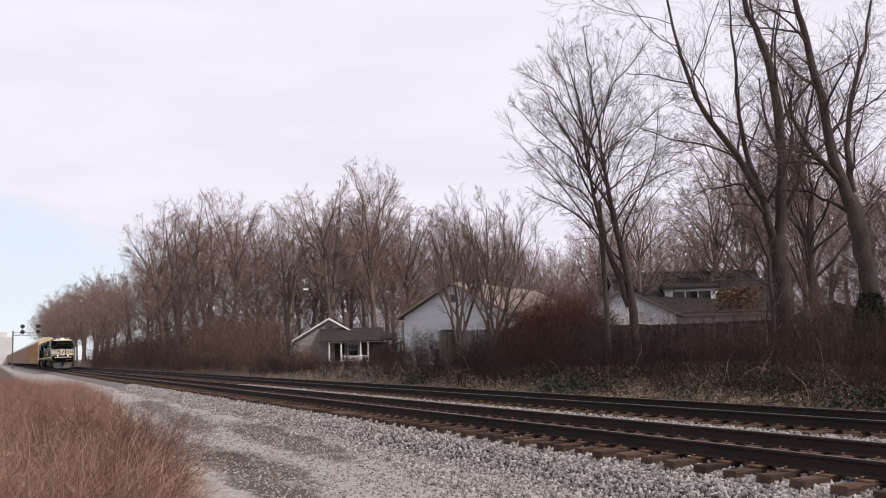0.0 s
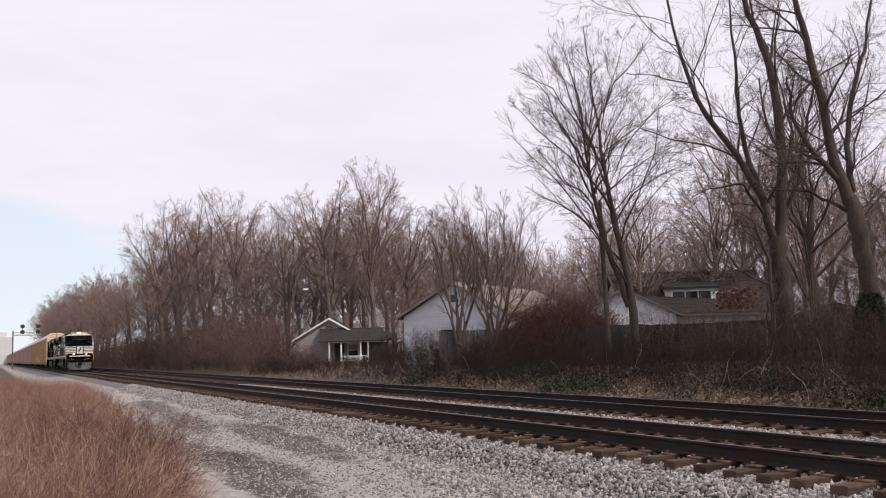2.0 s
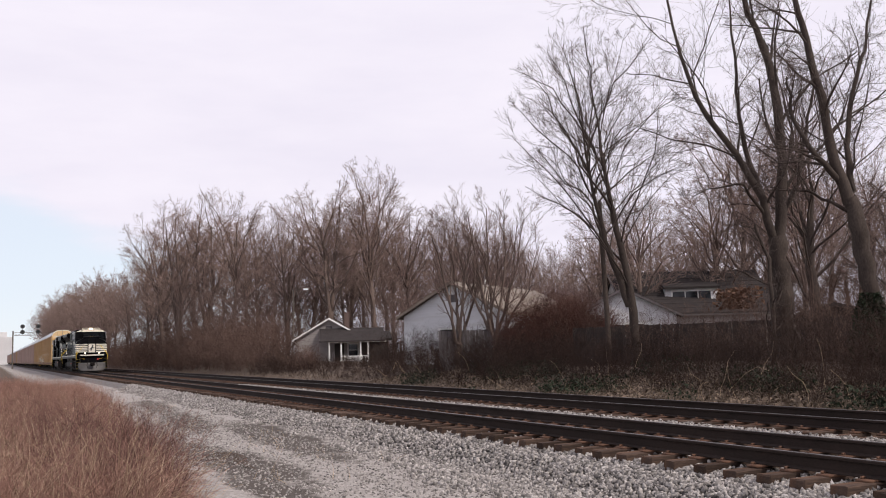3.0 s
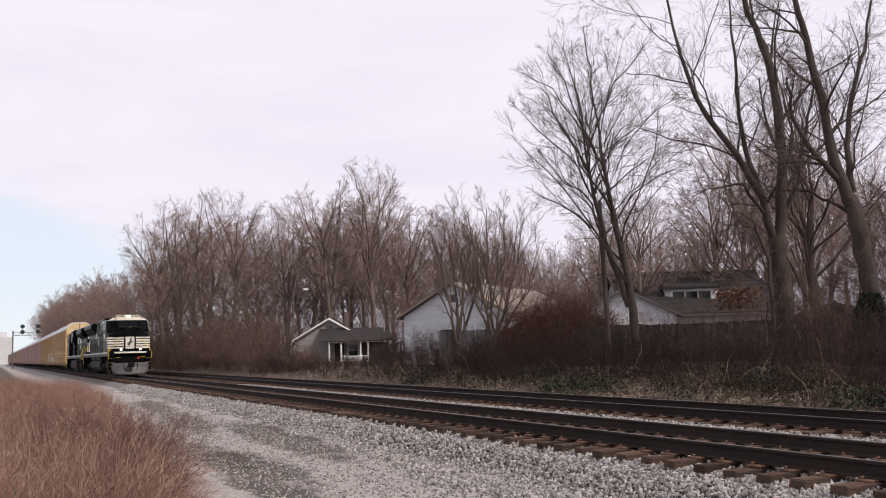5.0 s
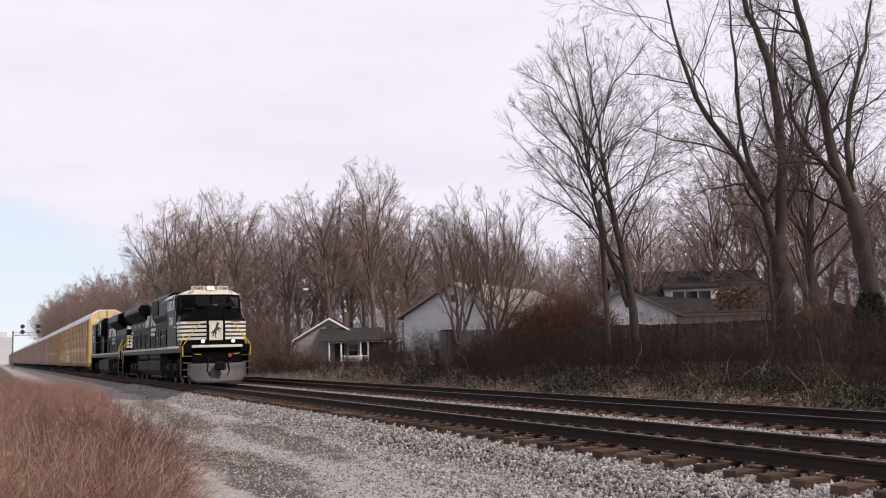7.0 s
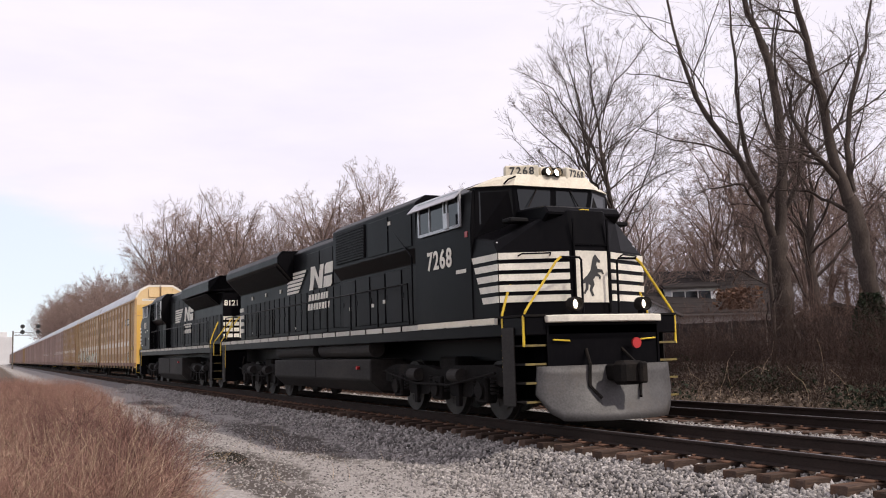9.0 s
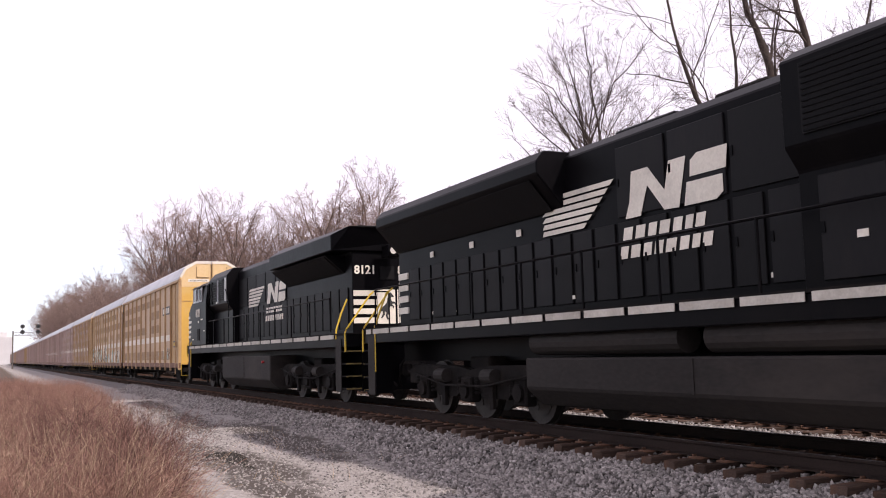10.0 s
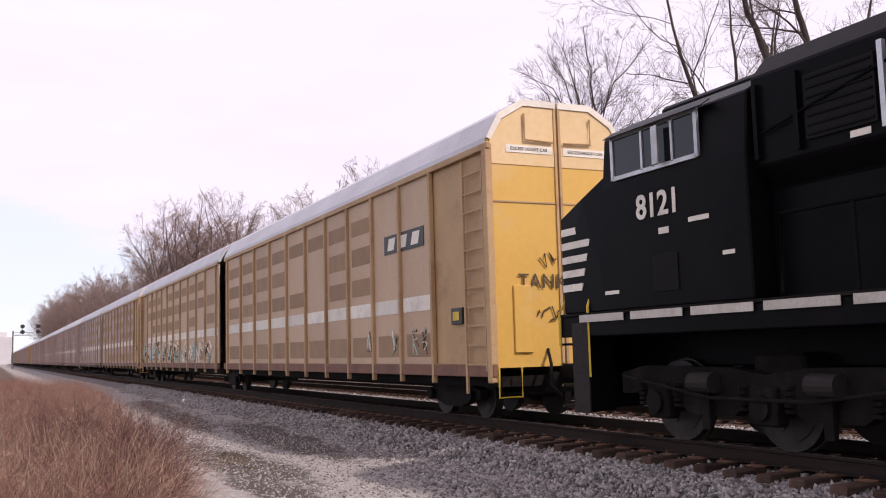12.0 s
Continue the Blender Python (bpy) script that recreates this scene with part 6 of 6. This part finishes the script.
    for s in (-1, 1):
        part("cabinet_door", boxes((s * 1.485 - 0.012, s * 1.485 + 0.012, 4.5, 5.7, 3.42, 4.2), bev=0.006), M_BLACK, blk)
        part("cabinet_door", boxes((s * 1.485 - 0.012, s * 1.485 + 0.012, 5.8, 7.0, 3.42, 4.2), bev=0.006), M_BLACK, blk)
        for y, z in ((6.4, 2.35), (7.1, 2.30), (5.6, 4.0), (8.6, 2.3)):
            part("notice", boxes((s * 1.505 - 0.004 - (0 if z > 3 else s * 0.17), s * 1.505 + 0.004 - (0 if z > 3 else s * 0.17), y, y + 0.14, z, z + 0.08)), M_WHITE, blk)
    hood = part("engine_hood", prism([(-0.98, 1.80), (0.98, 1.80), (0.98, 4.28), (0.80, 4.44), (-0.80, 4.44), (-0.98, 4.28)], 9.5, 21.5, "y", bev=0.02), M_BLACK, e)
    hood_doors(hood, 0.98, 9.7, 21.3, 1.95, 3.05, 0.59)
    hood_doors(hood, 0.98, 9.7, 14.4, 3.12, 4.15, 1.18)
    emblem(hood, 1.016, 10.9, 15.25, 3.08, 3.74)
    part("exhaust_stack", boxes((-0.35, 0.35, 10.8, 11.8, 4.42, 4.66), bev=0.04), M_GRIME, hood)
    part("roof_hatch", boxes((-0.7, 0.7, 12.2, 13.6, 4.42, 4.52), bev=0.03), M_BLACK, hood)
    flare = [(-0.98, 3.45), (-1.50, 4.02), (-1.50, 4.22), (-1.35, 4.40), (1.35, 4.40), (1.50, 4.22), (1.50, 4.02), (0.98, 3.45)]
    fl = part("radiator_flare", prism(flare, 14.6, 21.55, "y", bev=0.02), M_BLACK, e, "flared black radiator housing")
    for s in (-1, 1):
        part("radiator_core", sheet([(s * 1.03, 14.9, 3.48), (s * 1.03, 21.3, 3.48), (s * 1.46, 21.3, 3.95), (s * 1.46, 14.9, 3.95)], (s * 0.7, 0, -0.7), 0.012), M_GRILLE, fl)
        for y in (16.0, 17.8, 19.6):
            part("notice", boxes((s * 1.0 - 0.006, s * 1.0 + 0.006, y, y + 0.16, 3.2, 3.32)), M_WHITE, hood)
        for y in np.arange(10.2, 20.6, 1.05):
            part("notice", boxes((s * 1.004 - 0.005, s * 1.004 + 0.005, y, y + 0.07, 2.02, 2.08)), M_WHITE, hood)
    for y in (15.9, 17.7, 19.5):
        part("roof_fan", disc(bmesh.new(), (0, y, 4.42), 0.75, 0.07, "z", 24), M_GRILLE, fl)
    part("rear_grille", boxes((-0.7, 0.7, 21.50, 21.53, 2.2, 3.4)), M_GRILLE, hood)
    end_stripes(e, 21.505, 1, -0.98, 0.98, 2.05, 2.85, 4)
    for s in (-1, 1):
        for k in range(4):
            part("speed_stripe", side_plate(s * 0.985, [(20.95, 2.1 + 0.25 * k), (21.46, 2.1 + 0.25 * k), (21.46, 2.24 + 0.25 * k), (20.95, 2.24 + 0.25 * k)], 0.03), M_WHITE, e)
    side_rail(e, 4.7, 21.7)
    for s in (-1, 1):
        part("cab_ladder", pipe(bmesh.new(), [(s * 1.5, 4.5, 1.8), (s * 1.5, 4.5, 3.2), (s * 1.48, 5.6, 3.9), (s * 1.48, 7.0, 3.9)], 0.018), M_BLACK, e)
    part("horn", pipe(bmesh.new(), [(0.2, 9.0, 4.5), (0.2, 9.0, 4.62), (0.2, 8.6, 4.64)], 0.05, 8), M_BLACK, e)
    return e


# ---- second engine, running backwards ----
def build_second_engine():
    L = 20.7
    e = base("diesel_locomotive", Matrix.Identity(4), "black diesel locomotive running backwards behind the leading engine", "locomotive")
    sill(e, 0.0, L, 1.74, 1.05, 0.16)
    engine_truck(e, (2.1, 4.05, 5.95), 0.533)
    engine_truck(e, (15.0, 16.9, 18.8), 0.533)
    fuel_tank(e, 7.2, 13.9, 0.22, 1.26, 1.46, False)
    coupler(e, 0.05, -1), coupler(e, L - 0.05, 1)
    step_well(e, 0.0, -1), step_well(e, L, 1)
    part("end_plate", boxes((-1.12, 1.12, 0.02, 0.10, 0.35, 1.60), bev=0.01), M_BLACK, e)
    part("end_plate", boxes((-1.12, 1.12, L - 0.1, L - 0.02, 0.35, 1.60), bev=0.01), M_BLACK, e)
    hood = part("engine_hood", prism([(-0.95, 1.76), (0.95, 1.76), (0.95, 4.36), (0.78, 4.54), (-0.78, 4.54), (-0.95, 4.36)], 1.05, 13.4, "y", bev=0.02), M_BLACK, e)
    hood_doors(hood, 0.95, 1.3, 13.2, 1.9, 2.95, 0.7)
    hood_doors(hood, 0.95, 7.0, 13.2, 3.05, 4.05, 1.24)
    emblem(hood, 0.986, 7.0, 11.75, 2.96, 3.62)
    # overhanging radiator wings with a bevelled end
    wing = [(-1.54, 3.86), (-1.54, 4.26), (-1.15, 4.52), (1.15, 4.52), (1.54, 4.26), (1.54, 3.86)]
    bm = prism(wing, 0.42, 6.9, "y")
    for v in bm.verts:
        if v.co.y < 1:
            v.co.y += 0.55 * (abs(v.co.x) / 1.54) ** 3
            if v.co.z > 4.3:
                v.co.z -= 0.06
    bmesh.ops.bevel(bm, geom=list(bm.edges), offset=0.02, segments=1, affect="EDGES")
    fl = part("radiator_wing", bm, M_BLACK, e, "wide overhanging black radiator wing")
    for s in (-1, 1):
        part("radiator_core", sheet([(s * 0.99, 1.75, 3.365), (s * 0.99, 6.7, 3.365), (s * 1.47, 6.7, 3.765), (s * 1.47, 1.75, 3.765)], (s * 0.63, 0, -0.78), 0.012), M_GRILLE, fl)
        part("radiator_slope", prism([(s * 0.9, 3.30), (s * 1.50, 3.80), (s * 0.9, 3.80)], 1.6, 6.8, "y"), M_BLACK, fl)
    part("roof_fan", disc(bmesh.new(), (0, 3.4, 4.50), 0.9, 0.06, "z", 26), M_GRILLE, fl)
    # end face: stripes, lights, numbers
    end_stripes(hood, 1.05, -1, -0.93, 0.93, 2.02, 2.86, 4, (-0.30, 0.32))
    part("emblem_panel", boxes((-0.28, 0.30, 1.030, 1.046, 2.0, 2.88)), M_WHITE, hood)
    horse_shape(hood, 0.0, 1.028, 2.1, 0.72)
    hb = part("headlight_box", boxes((-0.24, 0.24, 0.34, 0.80, 3.66, 3.98), bev=0.02), M_BLACK, hood)
    lamp_pair(hb, 0.0, 0.33, 3.82, 0.11, 0.09, M_LENS, -1, 0.04)
    for s in (-1, 1):
        lettering("road_number", "8121", 0.30, M_WHITE, hood, on_front(s * 0.60, 1.044, 3.38), "white road number", 0.008)
    part("end_vent", boxes((-0.2, 0.2, 1.02, 1.05, 3.14, 3.48)), M_GRILLE, hood)
    # middle cabinets
    prof = [(-1.18, 1.76), (1.18, 1.76), (1.18, 3.0), (1.40, 3.25), (1.40, 4.28), (1.15, 4.56), (-1.15, 4.56), (-1.40, 4.28), (-1.40, 3.25), (-1.18, 3.0)]
    blk = part("blower_cabinet", prism(prof, 13.4, 16.6, "y", bev=0.02), M_BLACK, e)
    grille(blk, 1.41, 13.6, 14.7, 3.40, 4.10, 9)
    grille(blk, 1.41, 14.9, 15.8, 3.40, 4.10, 7)
    for s in (-1, 1):
        for y in (13.5, 14.8, 15.9, 16.5):
            part("vent_post", boxes((s * 1.43 - 0.03, s * 1.43 + 0.03, y - 0.03, y + 0.03, 3.32, 4.18)), M_ALU if y < 15 else M_BLACK, blk)
        part("mid_handrail", pipe(bmesh.new(), [(s * 1.45, 12.9, 1.75), (s * 1.45, 12.9, 3.2), (s * 1.42, 13.9, 4.15), (s * 1.45, 16.4, 3.6)], 0.018), M_BLACK, blk)
        part("notice", boxes((s * 1.41 - 0.004, s * 1.41 + 0.004, 15.0, 15.25, 3.30, 3.37)), M_WHITE, blk)
    # cab and nose
    cab = part("cab", prism([(-1.53, 1.76), (1.53, 1.76), (1.53, 3.45), (1.46, 4.16), (1.05, 4.40), (-1.05, 4.40), (-1.46, 4.16), (-1.53, 3.45)], 16.6, 19.4, "y", bev=0.02), M_BLACK, e, "black operator cab")
    nose = [(19.35, 1.76), (20.60, 1.76), (20.62, 3.20), (19.98, 3.42), (19.35, 3.66)]
    bm = prism(nose, -1.50, 1.50, "x")
    for v in bm.verts:
        if v.co.y > 20 and abs(v.co.x) > 1:
            v.co.x *= 0.97
    bmesh.ops.bevel(bm, geom=list(bm.edges), offset=0.02, segments=1, affect="EDGES")
    nz = part("nose", bm, M_BLACK, e, "short black nose")
    for s in (-1, 1):
        h = (3.03 - 2.09) / 9
        for k in range(5):
            za, zb = 2.09 + 2 * k * h, 2.09 + (2 * k + 1) * h
            part("speed_stripe", sheet([(s * 1.452, 20.58, za), (s * 1.476, 20.06 - 0.36 * (za - 2.09), za), (s * 1.476, 20.06 - 0.36 * (zb - 2.09), zb), (s * 1.452, 20.58, zb)], (s, 0.04, 0), 0.022), M_WHITE, nz)
        part("windshield", boxes((min(s * 0.1, s * 1.3), max(s * 0.1, s * 1.3), 19.40, 19.42, 3.72, 4.16)), M_GLASS, cab, "dark windshield")
        part("sunshade", sheet([(s * 1.46, 17.2, 4.20), (s * 1.46, 19.2, 4.20), (s * 1.62, 19.2, 4.10), (s * 1.62, 17.2, 4.10)], (0, 0, 1), 0.015), M_BLACK, cab)
    end_stripes(nz, 20.625, 1, -1.2, 1.2, 2.05, 2.95, 5)
    cab_window(cab, 1.52, 17.40, 19.1, 3.56, 4.10, (0.26, 0.48, 0.62))
    lettering("road_number", "8121", 0.44, M_WHITE, cab, on_side(-1.538, 18.2, 3.06), "white road number", 0.010)
    for y0, y1, z0, z1 in ((17.25, 17.62, 2.76, 2.82), (18.0, 18.2, 2.68, 2.76), (19.1, 19.42, 1.98, 2.03), (16.85, 17.05, 2.30, 2.35)):
        part("marking_bar", side_plate(-1.532, [(y0, z0), (y1, z0), (y1, z1), (y0, z1)]), M_WHITE, cab)
    for s in (-1, 1):
        part("battery_door", boxes((s * 1.535 - 0.01, s * 1.535 + 0.01, 17.85, 18.35, 1.95, 2.42), bev=0.005), M_GRILLE, cab)
        part("mirror", boxes((s * 1.64 - 0.02, s * 1.64 + 0.02, 18.0, 18.12, 3.55, 4.05), bev=0.01), M_ALU, cab)
    part("air_conditioner", boxes((-0.85, 0.85, 17.0, 18.9, 4.40, 4.56), bev=0.05), M_BLACK, cab)
    part("horn", pipe(bmesh.new(), [(0.1, 17.0, 4.45), (0.1, 17.0, 4.6), (0.1, 16.5, 4.62)], 0.05, 8), M_BLACK, cab)
    side_rail(e, 1.2, 16.2)
    return e


# ---- autorack cars ----
POSTS = [2.55, 4.15, 5.75, 7.4, 9.1, 10.85, 12.7, 14.6, 16.5, 18.4, 20.45]


def autorack_truck(car, y, r=0.42):
    for a in (y - 0.87, y + 0.87):
        wheelset(car, a, r)
    bm = bmesh.new()
    for s in (-1, 1):
        prism([(y - 1.15, 0.36), (y - 0.7, 0.30), (y - 0.35, 0.20), (y + 0.35, 0.20), (y + 0.7, 0.30), (y + 1.15, 0.36), (y + 1.15, 0.52), (y + 0.4, 0.66), (y - 0.4, 0.66), (y - 1.15, 0.52)], s * 1.0 - 0.07, s * 1.0 + 0.07, "x", bm=bm)
    box(bm, -1.0, 1.0, y - 0.2, y + 0.2, 0.42, 0.72, 0.02)
    t = part("truck", bm, M_GRIME, car, "rusty two axle freight truck")
    for s in (-1, 1):
        for a in (y - 0.87, y + 0.87):
            part("bearing_cap", disc(bmesh.new(), (s * 1.12, a, r), 0.11, 0.06, "x", 12), M_GRIME, t)


def build_autorack(panel, post_mat, door_mat, label, flip, sign=False, tag=False, rng_seed=1):
    """One unit of an articulated autorack. flip: its doors are at the rear end."""
    L = 20.95
    rng = random.Random(rng_seed)
    c = base("autorack_car", Matrix.Identity(4), label, "autorack car", "autoracks of the train")
    Y = (lambda y: L - y) if flip else (lambda y: y)
    pair = lambda a, b: (min(Y(a), Y(b)), max(Y(a), Y(b)))
    part("underframe", boxes((-1.25, 1.25, 0.3, L - 0.3, 0.62, 0.80), (-0.35, 0.35, 0.1, L - 0.1, 0.50, 0.85)), M_GRIME, c)
    roof = [(-1.49, 4.86), (-1.47, 4.98), (-1.22, 5.42), (-0.72, 5.72), (0.72, 5.72), (1.22, 5.42), (1.47, 4.98), (1.49, 4.86), (1.40, 4.86), (1.16, 5.28), (0.70, 5.56), (-0.70, 5.56), (-1.16, 5.28), (-1.40, 4.86)]
    part("roof", prism(roof, *pair(1.5, L - 0.05), "y"), M_ROOF, c, "grey galvanised curved roof")
    part("roof_end", prism(roof, *pair(0.215, 1.5), "y"), M_ROOF, c)
    for s in (-1, 1):
        part("side_sill", boxes((s * 1.46 - 0.05, s * 1.46 + 0.05, 0.1, L - 0.05, 0.80, 1.02), bev=0.01), M_SILL, c, "rust brown side sill")
        part("top_rail", boxes((s * 1.47 - 0.04, s * 1.47 + 0.04, 0.1, L - 0.05, 4.76, 4.88), bev=0.01), post_mat, c)
        ys = [2.55] + POSTS[1:]
        edges = ys + [L - 0.08]
        for a, b in zip(edges, edges[1:]):
            p = part("side_panel", boxes((s * 1.425 - 0.02, s * 1.425 + 0.02, *pair(a, b), 1.02, 4.78)), panel, c)
            # perforated darker fields in staggered rows
            lo, hi = pair(a + 0.22, b - 0.22)
            for z0, z1 in ((1.16, 1.62), (2.58, 2.98), (3.30, 3.72), (4.02, 4.38)):
                if rng.random() < 0.85 and not (sign and a < 4.2 and z0 > 2):
                    part("perforated_field", boxes((s * 1.446 - 0.004, s * 1.446 + 0.004, lo, hi, z0, z1)), M_PERF, p)
            part("reflective_band", boxes((s * 1.448 - 0.004, s * 1.448 + 0.004, *pair(a + 0.08, b - 0.08), 2.08, 2.38)), M_WHITE, p)
        for y in ys:
            part("post", boxes((s * 1.475 - 0.045, s * 1.475 + 0.045, *pair(y - 0.045, y + 0.045), 0.66, 4.80), bev=0.01), post_mat, c)
        # recessed end bay with ladder
        part("end_panel", boxes((s * 1.40 - 0.02, s * 1.40 + 0.02, *pair(0.25, 2.55), 1.02, 4.80)), post_mat, c)
        part("corner_post", boxes((s * 1.46 - 0.07, s * 1.46 + 0.07, *pair(0.12, 0.28), 0.70, 4.86), bev=0.015), post_mat, c)
        lad = part("ladder", boxes((s * 1.5 - 0.02, s * 1.5 + 0.02, *pair(0.30, 0.34), 0.9, 4.6), (s * 1.5 - 0.02, s * 1.5 + 0.02, *pair(1.06, 1.12), 0.5, 4.7)), post_mat, c)
        for k in range(11):
            part("rung", boxes((s * 1.5 - 0.014, s * 1.5 + 0.014, *pair(0.30, 1.1), 1.0 + 0.34 * k, 1.03 + 0.34 * k)), post_mat, lad)
        part("hand_brake_box", boxes((s * 1.42 - 0.06, s * 1.42 + 0.06, *pair(1.3, 1.75), 1.75, 2.05), bev=0.01), M_PLATE, c)
        part("notice", boxes((s * 1.485 - 0.004, s * 1.485 + 0.004, *pair(1.40, 1.66), 1.82, 1.98)), M_SAFETY, c)
    # end doors with a curved head, split down the middle
    for s in (-1, 1):
        head = [(0.02, 0.95), (1.44, 0.95), (1.46, 4.96), (1.21, 5.40), (0.72, 5.70), (0.02, 5.70)]
        y0, y1 = pair(0.20, 0.26)
        d = part("end_door", prism([(s * x, z) for x, z in head], y0, y1, "y"), door_mat, c, "bright yellow folding end door")
        part("door_cap", prism([(s * x, z) for x, z in ((0.03, 5.60), (0.70, 5.60), (1.15, 5.33), (1.38, 4.94), (1.47, 4.97), (1.22, 5.42), (0.725, 5.72), (0.03, 5.72))], *pair(0.165, 0.199), "y"), M_WHITE, d)
        part("door_top", prism([(s * x, z) for x, z in ((0.03, 4.52), (1.42, 4.52), (1.40, 4.94), (1.15, 5.34), (0.70, 5.61), (0.03, 5.61))], *pair(0.188, 0.20), "y"), M_DOORTOP if door_mat is M_DOOR else door_mat, d, "bleached upper door")
        part("door_seam", boxes((min(s * 0.03, s * 1.42), max(s * 0.03, s * 1.42), *pair(0.185, 0.2), 3.84, 3.87)), M_POST, d)
        part("door_stile", boxes((min(s * 0.02, s * 0.07), max(s * 0.02, s * 0.07), *pair(0.17, 0.2), 1.0, 5.62)), M_POST, d)
        part("lock_bar", pipe(bmesh.new(), [(s * 0.70, Y(0.15), 5.45), (s * 0.70, Y(0.15), 4.98), (s * 0.12, Y(0.15), 4.96)], 0.02), M_POST, d)
        if not flip:
            part("warning_strip", boxes((min(s * 0.12, s * 1.08), max(s * 0.12, s * 1.08), 0.178, 0.19, 4.74, 4.88)), M_WHITE, d)
            lettering("warning", "EXCESS HEIGHT CAR", 0.082, M_PLATE, d, on_front(s * 0.60, 0.176, 4.81), "small dark warning words")
        part("door_pocket", boxes((min(s * 0.66, s * 1.02), max(s * 0.66, s * 1.02), *pair(0.16, 0.2), 1.2, 2.38), bev=0.01), door_mat, d)
    autorack_truck(c, Y(2.6))
    if not flip:
        autorack_truck(c, L + 0.5)
        coupler(c, 0.2, -1)
        part("end_step", pipe(bmesh.new(), [(-1.4, 0.1, 0.95), (-1.4, 0.1, 0.45), (-0.95, 0.1, 0.45), (-0.95, 0.1, 0.95)], 0.02), M_SAFETY, c)
    else:
        coupler(c, L - 0.2, 1)
    if sign:
        p = part("sign_plate", boxes((-1.462, -1.45, 2.95, 5.05, 3.38, 3.78)), M_PLATE, c, "black sign plate with a pale emblem")
        for y in (4.86, 4.22, 3.58):
            part("emblem_block", sheet([(-1.463, a, z) for a, z in ((y, 3.45), (y - 0.10, 3.71), (y - 0.46, 3.71), (y - 0.36, 3.45))], (-1, 0, 0), 0.005), M_WHITE, p)
        scrawl(c, rng)
    if tag:
        for k in range(130):
            y, z = rng.uniform(1.5, 20.0), rng.uniform(1.1, 1.9)
            pts = [(-1.455, y + rng.uniform(-0.5, 0.5) * f, z + rng.uniform(-0.35, 0.35)) for f in (0, 0.5, 1, 1.2)]
            part("spray_mark", pipe(bmesh.new(), [(-1.455, a, min(max(b, 1.06), 2.2)) for _, a, b in pts], 0.035, 4), (M_SPRAY, M_WHITE, M_SPRAY, M_MARKER, M_WHITE)[k % 5], c)
    return c


def scrawl(c, rng):
    """Marker scribbles on the end door, and small sprayed tags by the sill."""
    lettering("marker_word", "TANK", 0.36, M_MARKER, c, on_front(-0.42, 0.168, 2.44), "dark hand-drawn marker word", 0.0, 1.05)
    for x0, z0, n, w in ((-0.52, 2.70, 2, 0.24), (-0.62, 1.75, 4, 0.16)):
        for k in range(n):
            x = x0 + k * w
            a = [(x + rng.uniform(0, 0.2), 0.172, z0 + rng.uniform(0, 0.30)) for _ in range(4)]
            part("scribble", pipe(bmesh.new(), a, 0.014, 4), M_MARKER, c)
    for y in (2.9, 3.3, 4.4, 5.9):
        for k in range(3):
            a = [(-1.452, y + rng.uniform(0, 0.35), rng.uniform(1.2, 1.75)) for _ in range(4)]
            part("spray_mark", pipe(bmesh.new(), a, 0.016, 4), (M_WHITE, M_MARKER, M_SPRAY)[k], c)


TRAIN = [(build_lead_engine(), -32.2), (build_second_engine(), -8.6)]
N_FULL = len(WHEELSETS)
Y_LABEL = "dusty brown autorack car with yellow end doors and posts"
first = build_autorack(M_YELLOW, M_POST, M_DOOR, "faded yellow tall autorack car with a black sign plate", False, True, False, 1)
second = build_autorack(M_YELLOW, M_POST, M_DOOR, "faded yellow autorack car sprayed with pale graffiti", True, False, True, 2)
third = build_autorack(M_FADED, M_POST, M_DOOR, Y_LABEL, False, False, False, 3)
fourth = build_autorack(M_FADED, M_FADED, M_FADED, "dusty pinkish brown autorack car with white side bands", True, False, False, 4)
fifth = build_autorack(M_FADED, M_FADED, M_FADED, "dusty pinkish brown autorack car with white side bands", False, False, False, 5)
sixth = build_autorack(M_FADED, M_FADED, M_FADED, "dusty pinkish brown autorack car with white side bands", True, False, False, 6)
KEYED_WHEELS = list(WHEELSETS)
cars = [first, second, third, fourth, fifth, sixth]
for k in range(6, 22):
    src = (third, fourth) if k in (10, 11, 16, 17) else (fifth, sixth)
    cars.append(copy_thing(src[k % 2], Matrix.Identity(4)))
for k, ob in enumerate(cars):
    TRAIN.append((ob, 14.1 + 43.6 * (k // 2) + (0.0 if k % 2 == 0 else 21.95)))


# ---- what moves ----
def motions():
    for ob, a in TRAIN:
        walk(ob, [(t, Matrix.Translation((TRACK_X, a - SPEED * (t - 12.0), 0.0))) for t in (0.0, 2.0, 4.0, 6.0, 8.0, 10.0, 12.0)])
    for ob, y, r in KEYED_WHEELS:
        walk(ob, [(k / 30.0, Matrix.Translation((0, y, r)) @ Matrix.Rotation(SPEED / r * k / 30.0, 4, "X")) for k in range(361)])


motions()
